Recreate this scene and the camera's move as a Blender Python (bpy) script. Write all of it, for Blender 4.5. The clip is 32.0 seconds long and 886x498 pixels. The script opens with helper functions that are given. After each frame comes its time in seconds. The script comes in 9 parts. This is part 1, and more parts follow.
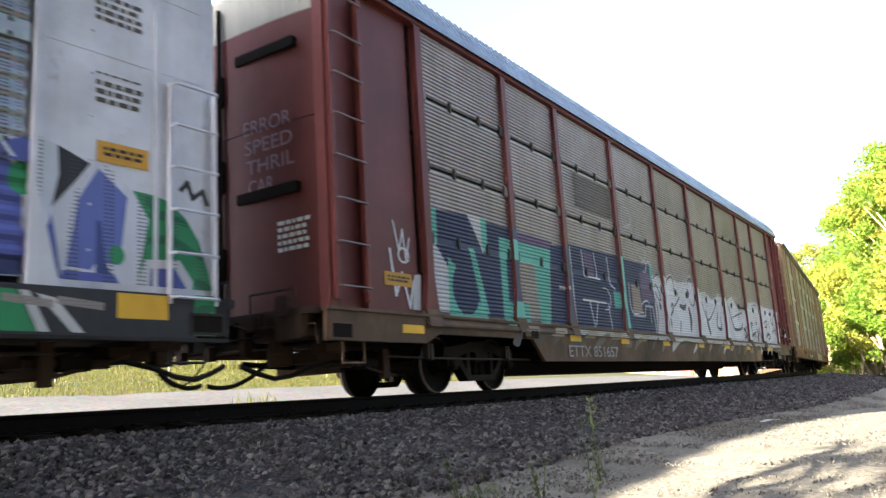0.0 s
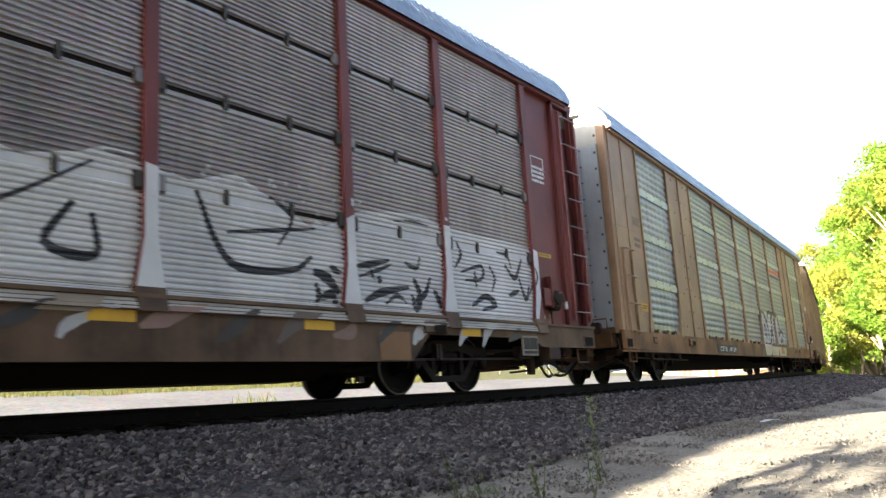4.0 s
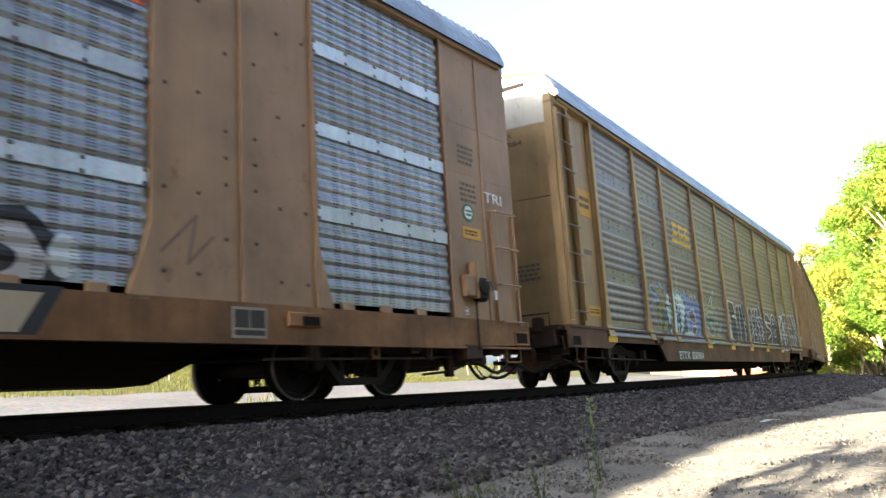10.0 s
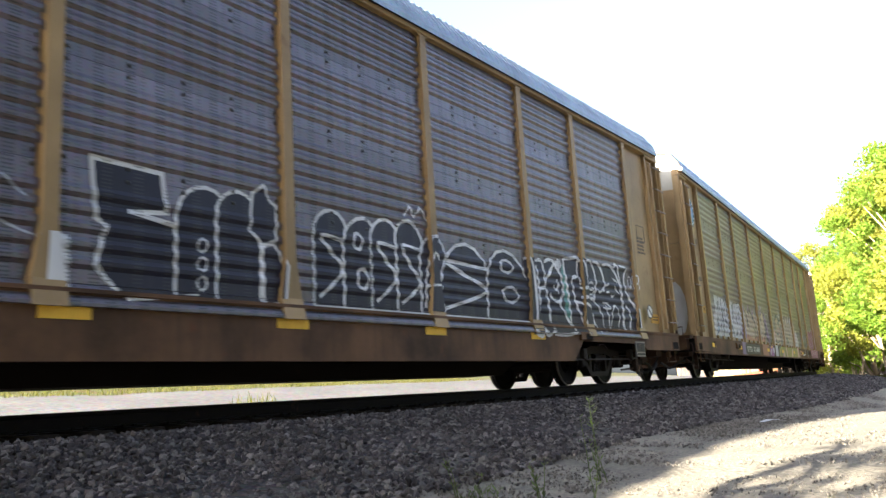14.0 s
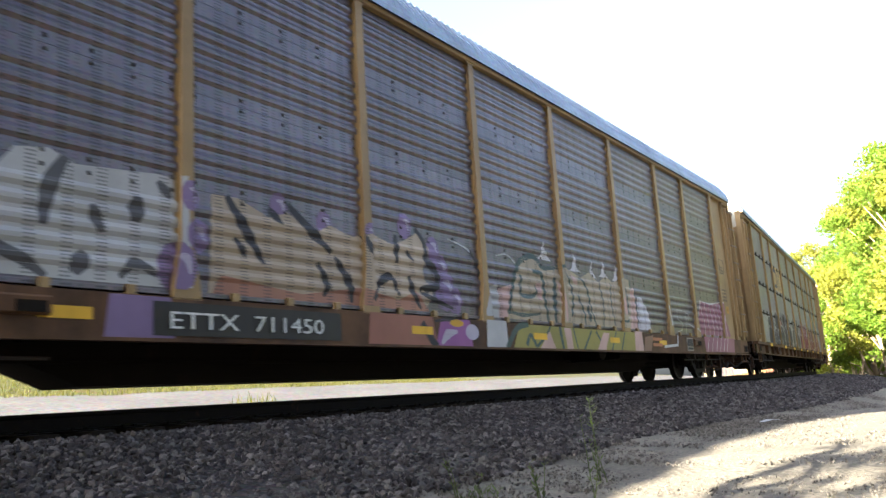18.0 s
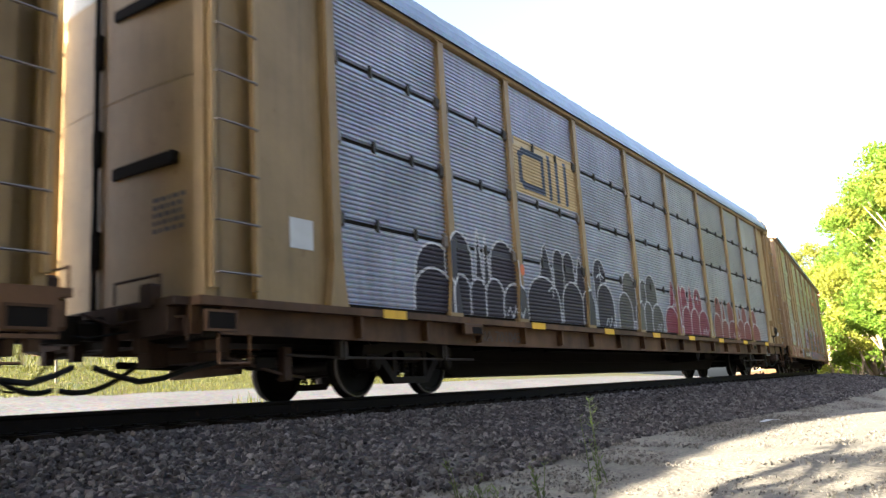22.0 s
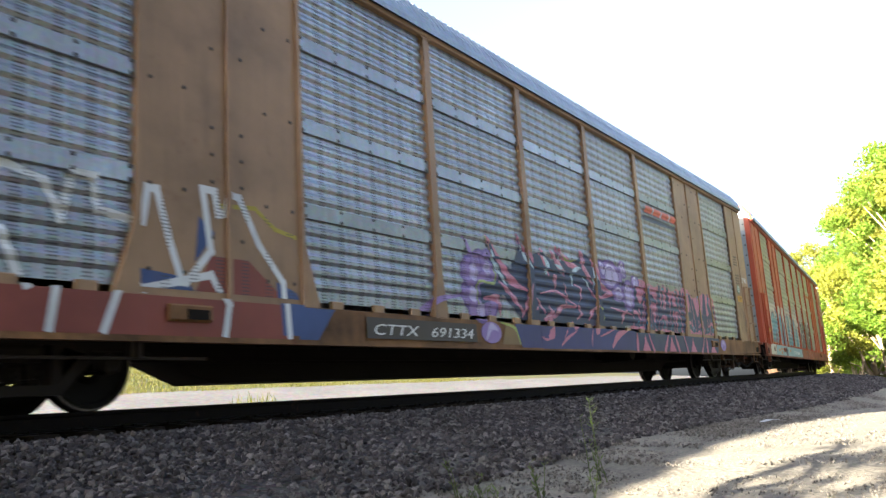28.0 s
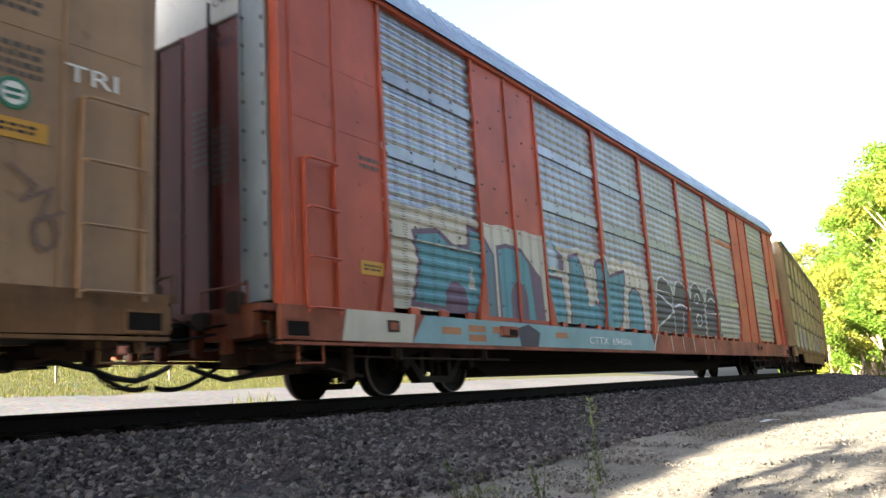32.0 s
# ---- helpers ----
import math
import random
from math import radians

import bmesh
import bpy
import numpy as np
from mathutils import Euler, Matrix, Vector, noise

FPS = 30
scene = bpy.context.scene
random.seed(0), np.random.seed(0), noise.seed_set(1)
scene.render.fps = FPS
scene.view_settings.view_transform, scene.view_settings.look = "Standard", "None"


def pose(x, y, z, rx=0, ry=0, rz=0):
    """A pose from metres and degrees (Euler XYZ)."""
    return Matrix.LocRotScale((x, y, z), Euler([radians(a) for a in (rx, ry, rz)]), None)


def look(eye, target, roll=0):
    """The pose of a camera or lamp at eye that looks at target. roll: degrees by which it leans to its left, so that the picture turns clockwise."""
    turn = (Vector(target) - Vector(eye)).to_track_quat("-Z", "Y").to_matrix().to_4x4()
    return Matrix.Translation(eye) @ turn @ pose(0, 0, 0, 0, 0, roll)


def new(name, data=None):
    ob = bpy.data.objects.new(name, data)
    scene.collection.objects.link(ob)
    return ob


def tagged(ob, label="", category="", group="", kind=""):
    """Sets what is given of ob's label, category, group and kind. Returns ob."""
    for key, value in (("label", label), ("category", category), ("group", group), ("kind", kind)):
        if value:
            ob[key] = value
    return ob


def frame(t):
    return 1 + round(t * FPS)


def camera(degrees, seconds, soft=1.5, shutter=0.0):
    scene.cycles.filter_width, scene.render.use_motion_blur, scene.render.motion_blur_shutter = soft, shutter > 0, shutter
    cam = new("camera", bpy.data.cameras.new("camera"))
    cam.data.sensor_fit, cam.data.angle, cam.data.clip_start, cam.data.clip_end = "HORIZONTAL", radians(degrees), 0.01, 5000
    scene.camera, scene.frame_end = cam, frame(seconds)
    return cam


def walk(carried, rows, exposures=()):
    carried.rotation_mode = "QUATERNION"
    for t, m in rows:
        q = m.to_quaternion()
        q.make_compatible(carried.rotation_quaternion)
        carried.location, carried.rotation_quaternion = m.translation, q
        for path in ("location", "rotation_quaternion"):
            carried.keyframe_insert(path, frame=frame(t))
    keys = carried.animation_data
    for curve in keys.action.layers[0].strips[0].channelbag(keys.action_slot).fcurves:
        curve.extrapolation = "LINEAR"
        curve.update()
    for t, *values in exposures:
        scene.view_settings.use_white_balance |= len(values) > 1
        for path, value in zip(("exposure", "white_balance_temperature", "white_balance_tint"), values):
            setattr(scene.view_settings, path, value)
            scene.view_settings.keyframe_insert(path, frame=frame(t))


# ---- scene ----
cam = camera(58.86, 32.0, soft=1.4, shutter=0.3)
EYE = pose(0, 0, -0.273, 90 + 11.62, 4.732, -52.841)
walk(cam, [(0.0, EYE), (32.0, EYE)], exposures=[(0.0, 3.80, 5550, 12), (32.0, 3.80, 5550, 12)])

# ---------------------------------------------------------------- light
SUN_AZ, SUN_EL = -76.5, 19.8      # sun stands beyond the track, to the left of its normal
world = bpy.data.worlds.new("sky")
scene.world = world
world.use_nodes = True
wn = world.node_tree
sky = wn.nodes.new("ShaderNodeTexSky")
sky.sky_type, sky.sun_disc = "NISHITA", False
sky.sun_elevation, sky.sun_rotation = radians(SUN_EL), radians(SUN_AZ)
sky.air_density, sky.dust_density, sky.ozone_density = 1.0, 6.0, 1.0
wn.nodes["Background"].inputs["Strength"].default_value = 0.05
haze = wn.nodes.new("ShaderNodeHueSaturation")      # thin bright haze
haze.inputs["Saturation"].default_value = 0.64
wn.links.new(sky.outputs[0], haze.inputs["Color"])
wn.links.new(haze.outputs[0], wn.nodes["Background"].inputs["Color"])
lamp = bpy.data.lights.new("sun", "SUN")
lamp.energy, lamp.angle, lamp.color = 5.0, radians(0.53), (1.0, 0.85, 0.57)
sun = new("sun", lamp)
sx, sy, sz = (math.sin(radians(SUN_AZ)) * math.cos(radians(SUN_EL)), math.cos(radians(SUN_AZ)) * math.cos(radians(SUN_EL)), math.sin(radians(SUN_EL)))
sun.matrix_basis = look((60 * sx, 60 * sy, 60 * sz), (0, 0, 0))

# ---------------------------------------------------------------- the line of the track
STEP = 0.5
SG = np.arange(-140, 260, STEP)
_k = 0.00345 * np.clip((SG + 12.15) / 29.97, 0, 1)
_th = np.cumsum(_k) * STEP
_th -= np.interp(0, SG, _th)
_px, _py = np.cumsum(np.cos(_th)) * STEP, np.cumsum(np.sin(_th)) * STEP
_px -= np.interp(0, SG, _px)
_py += 8.08 - np.interp(0, SG, _py)
_pz = 0.0045 * np.clip(SG - 12, 0, 90)


def on_line(s):
    """Centre of the track at s metres along it: x, y, z of the near rail's top, heading."""
    return (np.interp(s, SG, _px), np.interp(s, SG, _py), np.interp(s, SG, _pz), np.interp(s, SG, _th))


def beside(s, l):
    """A point l metres to the camera's side of the track's centre."""
    x, y, z, th = on_line(s)
    return x + math.sin(th) * l, y - math.cos(th) * l, z


CANT = 1.573       # the track leans to the camera's side
GAUGE = 0.7535


# ---------------------------------------------------------------- materials
def nodes_of(name):
    m = bpy.data.materials.new(name)
    m.use_nodes = True
    nt = m.node_tree
    return m, nt, nt.nodes["Principled BSDF"]


def nd(nt, kind, **inputs):
    n = nt.nodes.new(kind)
    for k, v in inputs.items():
        n.inputs[k.replace("_", " ")].default_value = v
    return n


def ramp(nt, fac, stops):
    r = nt.nodes.new("ShaderNodeValToRGB")
    e = r.color_ramp.elements
    while len(e) < len(stops):
        e.new(0.5)
    for el, (p, c) in zip(e, stops):
        el.position, el.color = p, (c, c, c, 1) if not isinstance(c, tuple) else (*c, 1)
    nt.links.new(fac, r.inputs[0])
    return r.outputs[0]


def mix(nt, fac, a, b, kind="MIX"):
    n = nt.nodes.new("ShaderNodeMix")
    n.data_type, n.blend_type = "RGBA", kind
    for sock, v in ((n.inputs[0], fac), (n.inputs[6], a), (n.inputs[7], b)):
        if hasattr(v, "links"):
            nt.links.new(v, sock)
        elif isinstance(v, tuple):
            sock.default_value = (*v, 1)
        else:
            sock.default_value = v
    return n.outputs[2]


def coords(nt, scale=(1, 1, 1), shift=True):
    tc = nt.nodes.new("ShaderNodeTexCoord")
    mp = nt.nodes.new("ShaderNodeMapping")
    mp.inputs["Scale"].default_value = scale
    nt.links.new(tc.outputs["Object"], mp.inputs[0])
    if shift:
        oi = nt.nodes.new("ShaderNodeObjectInfo")
        sc = nt.nodes.new("ShaderNodeVectorMath")
        sc.operation = "SCALE"
        sc.inputs[0].default_value = (37.0, 11.0, 23.0)
        nt.links.new(oi.outputs["Random"], sc.inputs["Scale"])
        nt.links.new(sc.outputs[0], mp.inputs["Location"])
    return mp.outputs[0]


def noise_tex(nt, vec, scale, detail=4.0, rough=0.6):
    n = nd(nt, "ShaderNodeTexNoise", Scale=scale, Detail=detail, Roughness=rough)
    nt.links.new(vec, n.inputs["Vector"])
    return n.outputs["Fac"]


def bump(nt, bs, height, strength=0.3, distance=0.01):
    b = nd(nt, "ShaderNodeBump", Strength=strength, Distance=distance)
    nt.links.new(height, b.inputs["Height"])
    nt.links.new(b.outputs[0], bs.inputs["Normal"])


MATS = {}


def painted(name, col, rough=0.55, dirt=(0.05, 0.04, 0.035), dirty=0.5, rust=0.15, metal=0.0, spread=0.12):
    """Old paint on steel: blotches, streaks that run down, soot and a few specks of rust."""
    if name in MATS:
        return MATS[name]
    m, nt, bs = nodes_of(name)
    big = noise_tex(nt, coords(nt, (0.7, 0.7, 0.7)), 1.3, 5)
    streak = noise_tex(nt, coords(nt, (6.0, 6.0, 0.35)), 1.6, 4)
    fine = noise_tex(nt, coords(nt), 38.0, 3)
    lo = tuple(max(c * (1 - spread * 1.6), 0) for c in col)
    hi = tuple(min(c * (1 + spread), 1) for c in col)
    c = mix(nt, ramp(nt, big, [(0.3, 0.0), (0.72, 1.0)]), lo, hi)
    patch = noise_tex(nt, coords(nt, (0.55, 0.55, 0.4)), 1.1, 3)
    where = ramp(nt, patch, [(0.40, 0.12), (0.68, 1.0)])
    soot = mix(nt, 1.0, ramp(nt, streak, [(0.44, 0.0), (0.78, dirty * 0.8)]), where, "MULTIPLY")
    c = mix(nt, soot, c, dirt)
    c = mix(nt, ramp(nt, fine, [(0.62, 0.0), (0.78, rust)]), c, (0.13, 0.05, 0.025))
    runs = noise_tex(nt, coords(nt, (16.0, 16.0, 0.9)), 1.1, 6, 0.7)
    bloom = noise_tex(nt, coords(nt, (2.2, 2.2, 1.4)), 1.5, 7, 0.75)
    thin = mix(nt, 1.0, ramp(nt, runs, [(0.58, 0.0), (0.78, min(dirty * 0.6, 0.8))]), where, "MULTIPLY")
    c = mix(nt, thin, c, tuple(x * 0.8 for x in dirt))
    c = mix(nt, ramp(nt, bloom, [(0.60, 0.0), (0.70, min(rust * 1.7, 0.8))]), c, (0.12, 0.042, 0.016))
    nt.links.new(c, bs.inputs["Base Color"])
    bs.inputs["Roughness"].default_value, bs.inputs["Metallic"].default_value = rough, metal
    bs.inputs["Specular IOR Level"].default_value = 0.22
    bump(nt, bs, mix(nt, 0.3, big, fine), 0.12, 0.02)
    MATS[name] = m
    return m


def galvanised(name, col, rough=0.38, holes=True, dirty=0.35):
    """Weathered zinc sheet: spangle, stains that run down, rows of small ventilation holes."""
    if name in MATS:
        return MATS[name]
    m, nt, bs = nodes_of(name)
    vec = coords(nt)
    sp = nd(nt, "ShaderNodeTexVoronoi", Scale=24.0)
    nt.links.new(vec, sp.inputs["Vector"])
    big = noise_tex(nt, coords(nt, (0.9, 0.9, 0.6)), 1.4, 5)
    streak = noise_tex(nt, coords(nt, (7.0, 7.0, 0.5)), 1.5, 4)
    lo, hi = tuple(c * 0.72 for c in col), tuple(min(c * 1.2, 1) for c in col)
    c = mix(nt, ramp(nt, big, [(0.28, 0.0), (0.72, 1.0)]), lo, hi)
    c = mix(nt, 0.12, c, sp.outputs["Color"], "OVERLAY")
    each = nt.nodes.new("ShaderNodeObjectInfo")
    c = mix(nt, 1.0, c, ramp(nt, each.outputs["Random"], [(0.0, (0.78, 0.77, 0.75)), (0.5, (0.93, 0.93, 0.93)), (1.0, (1.0, 1.01, 1.03))]), "MULTIPLY")
    drip = noise_tex(nt, coords(nt, (22.0, 22.0, 0.8)), 1.0, 6, 0.7)
    c = mix(nt, ramp(nt, drip, [(0.52, 0.0), (0.75, dirty * 1.3)]), c, (0.07, 0.06, 0.052))
    c = mix(nt, ramp(nt, streak, [(0.48, 0.0), (0.78, dirty)]), c, (0.10, 0.09, 0.08))
    if holes:
        tc = nt.nodes.new("ShaderNodeTexCoord")
        sep = nt.nodes.new("ShaderNodeSeparateXYZ")
        nt.links.new(tc.outputs["Object"], sep.inputs[0])

        def math_n(op, a, b=0.0):
            n = nt.nodes.new("ShaderNodeMath")
            n.operation = op
            for i, v in enumerate((a, b)):
                if hasattr(v, "links"):
                    nt.links.new(v, n.inputs[i])
                else:
                    n.inputs[i].default_value = v
            return n.outputs[0]
        gx = math_n("ABSOLUTE", math_n("SUBTRACT", math_n("FRACT", math_n("MULTIPLY", sep.outputs["X"], 18.0)), 0.5))
        gz = math_n("ABSOLUTE", math_n("SUBTRACT", math_n("FRACT", math_n("MULTIPLY", sep.outputs["Z"], 27.0)), 0.5))
        spot = math_n("MULTIPLY", math_n("LESS_THAN", gx, 0.36), math_n("LESS_THAN", gz, 0.21))
        pair = math_n("LESS_THAN", math_n("FRACT", math_n("MULTIPLY", sep.outputs["X"], 3.0)), 0.34)
        lone = math_n("LESS_THAN", math_n("FRACT", math_n("ADD", math_n("MULTIPLY", sep.outputs["X"], 3.0), 0.5)), 0.167)
        fac = math_n("MULTIPLY", spot, math_n("MAXIMUM", pair, math_n("MULTIPLY", lone, 0.55)))
        c = mix(nt, math_n("MULTIPLY", pair, 0.12), c, (0.07, 0.068, 0.07))
        c = mix(nt, math_n("MULTIPLY", fac, 0.86), c, (0.02, 0.02, 0.022))
    nt.links.new(c, bs.inputs["Base Color"])
    bs.inputs["Roughness"].default_value, bs.inputs["Metallic"].default_value = rough, 0.5
    bump(nt, bs, big, 0.08, 0.02)
    MATS[name] = m
    return m


def add_holes(m):
    """Rows of small ventilation holes of the sheets, above the sill."""
    nt = m.node_tree
    bs = nt.nodes["Principled BSDF"]
    src = bs.inputs["Base Color"].links[0].from_socket
    tc = nt.nodes.new("ShaderNodeTexCoord")
    sep = nt.nodes.new("ShaderNodeSeparateXYZ")
    nt.links.new(tc.outputs["Object"], sep.inputs[0])

    def op(kind, a, b=0.0):
        n = nt.nodes.new("ShaderNodeMath")
        n.operation = kind
        for i, v in enumerate((a, b)):
            if hasattr(v, "links"):
                nt.links.new(v, n.inputs[i])
            else:
                n.inputs[i].default_value = v
        return n.outputs[0]
    gx = op("ABSOLUTE", op("SUBTRACT", op("FRACT", op("MULTIPLY", sep.outputs["X"], 18.0)), 0.5))
    gz = op("ABSOLUTE", op("SUBTRACT", op("FRACT", op("MULTIPLY", sep.outputs["Z"], 27.0)), 0.5))
    spot = op("MULTIPLY", op("LESS_THAN", gx, 0.36), op("LESS_THAN", gz, 0.21))
    pair = op("LESS_THAN", op("FRACT", op("MULTIPLY", sep.outputs["X"], 3.0)), 0.34)
    fac = op("MULTIPLY", op("MULTIPLY", spot, pair), op("MULTIPLY", op("GREATER_THAN", sep.outputs["Z"], 1.12), 0.75))
    nt.links.new(mix(nt, fac, src, (0.05, 0.05, 0.055)), bs.inputs["Base Color"])


def plain(name, col, rough=0.6, metal=0.0, grain=0.15, scale=30.0):
    if name in MATS:
        return MATS[name]
    m, nt, bs = nodes_of(name)
    n = noise_tex(nt, coords(nt), scale, 4)
    c = mix(nt, n, tuple(c * (1 - grain) for c in col), tuple(min(c * (1 + grain), 1) for c in col))
    nt.links.new(c, bs.inputs["Base Color"])
    bs.inputs["Roughness"].default_value, bs.inputs["Metallic"].default_value = rough, metal
    bump(nt, bs, n, 0.1, 0.01)
    MATS[name] = m
    return m


def stony(name, cols, scale, rough=0.9, bumpy=0.5):
    """Crushed stone: many tones, by island and by grain."""
    m, nt, bs = nodes_of(name)
    geo = nt.nodes.new("ShaderNodeNewGeometry")
    n = noise_tex(nt, coords(nt, shift=False), scale, 5)
    stops = [(i / (len(cols) - 1), c) for i, c in enumerate(cols)]
    c = ramp(nt, geo.outputs["Random Per Island"], stops)
    c = mix(nt, ramp(nt, n, [(0.35, 0.0), (0.7, 0.35)]), c, (0.03, 0.027, 0.025))
    nt.links.new(c, bs.inputs["Base Color"])
    bs.inputs["Roughness"].default_value, bs.inputs["Specular IOR Level"].default_value = rough, 0.2
    bump(nt, bs, n, bumpy, 0.02)
    return m


def ground_mat(name, a, b, c3, scale, rough=0.95, pebble=22.0):
    m, nt, bs = nodes_of(name)
    vec = coords(nt, shift=False)
    big, mid = noise_tex(nt, vec, scale, 5), noise_tex(nt, vec, scale * 14, 5)
    vor = nd(nt, "ShaderNodeTexVoronoi", Scale=pebble)
    nt.links.new(vec, vor.inputs["Vector"])
    c = mix(nt, ramp(nt, big, [(0.35, 0.0), (0.65, 1.0)]), a, b)
    c = mix(nt, ramp(nt, mid, [(0.4, 0.0), (0.75, 0.7)]), c, c3)
    c = mix(nt, 0.35, c, vor.outputs["Color"], "SOFT_LIGHT")
    nt.links.new(c, bs.inputs["Base Color"])
    bs.inputs["Roughness"].default_value, bs.inputs["Specular IOR Level"].default_value = rough, 0.2
    bump(nt, bs, vor.outputs["Distance"], 0.4, 0.02)
    return m


def leafy(name, a, b, glow=0.45):
    """Foliage that lets light through."""
    m, nt, bs = nodes_of(name)
    geo = nt.nodes.new("ShaderNodeNewGeometry")
    c = ramp(nt, geo.outputs["Random Per Island"], [(0.0, a), (0.55, b), (1.0, tuple(min(x * 1.45, 1) for x in b))])
    nt.links.new(c, bs.inputs["Base Color"])
    bs.inputs["Roughness"].default_value, bs.inputs["Specular IOR Level"].default_value = 0.6, 0.15
    tr = nt.nodes.new("ShaderNodeBsdfTranslucent")
    nt.links.new(mix(nt, 0.5, c, (0.42, 0.46, 0.04)), tr.inputs["Color"])
    ms = nt.nodes.new("ShaderNodeMixShader")
    ms.inputs[0].default_value = glow
    nt.links.new(bs.outputs[0], ms.inputs[1])
    nt.links.new(tr.outputs[0], ms.inputs[2])
    nt.links.new(ms.outputs[0], nt.nodes["Material Output"].inputs["Surface"])
    return m


BLACK = painted("sooty_steel", (0.015, 0.0125, 0.011), 0.85, (0.012, 0.009, 0.007), 0.4, 0.05)
CAST = painted("greasy_cast_steel", (0.020, 0.016, 0.013), 0.7, (0.014, 0.011, 0.009), 0.6, 0.1)
WHEEL = plain("worn_wheel_steel", (0.008, 0.007, 0.006), 0.7, 0.1)
TREAD = plain("polished_tread", (0.12, 0.105, 0.095), 0.5, 0.7)
RUBBER = plain("hose_rubber", (0.012, 0.012, 0.012), 0.7)
ROOF = galvanised("zinc_roof", (0.26, 0.31, 0.37), 0.5, False, 0.3)
BOLT = plain("bolt_steel", (0.06, 0.055, 0.05), 0.6, 0.5)
NOTICE_Y = painted("aged_yellow_sheeting", (0.50, 0.27, 0.035), 0.55, (0.18, 0.11, 0.05), 0.45, 0.2)
SIGN_Y = painted("yellow_sheeting", (0.72, 0.42, 0.03), 0.5, (0.20, 0.12, 0.04), 0.35, 0.1)
LETTER_W = painted("white_lettering", (0.68, 0.68, 0.66), 0.6, (0.2, 0.18, 0.16), 0.4, 0.05)
LETTER_K = painted("black_lettering", (0.03, 0.03, 0.03), 0.6, (0.1, 0.08, 0.06), 0.2, 0.05)
for _m, _s in ((BLACK, 0.06), (CAST, 0.1), (WHEEL, 0.1), (RUBBER, 0.2), (BOLT, 0.2)):
    _m.node_tree.nodes["Principled BSDF"].inputs["Specular IOR Level"].default_value = _s
PLATE_K = painted("black_number_panel", (0.03, 0.028, 0.026), 0.6, (0.12, 0.08, 0.05), 0.4, 0.1)
DUSTY = painted("dusty_pale_frame", (0.26, 0.23, 0.19), 0.8, (0.1, 0.08, 0.06), 0.5, 0.2)
PIPE = painted("dusty_pipe", (0.05, 0.04, 0.034), 0.7, (0.03, 0.024, 0.02), 0.5, 0.3)
RUSTY = painted("rusty_steel", (0.055, 0.034, 0.024), 0.85, (0.016, 0.012, 0.010), 0.7, 0.6)
CHROME = plain("bare_rung_steel", (0.15, 0.125, 0.11), 0.45, 0.5)


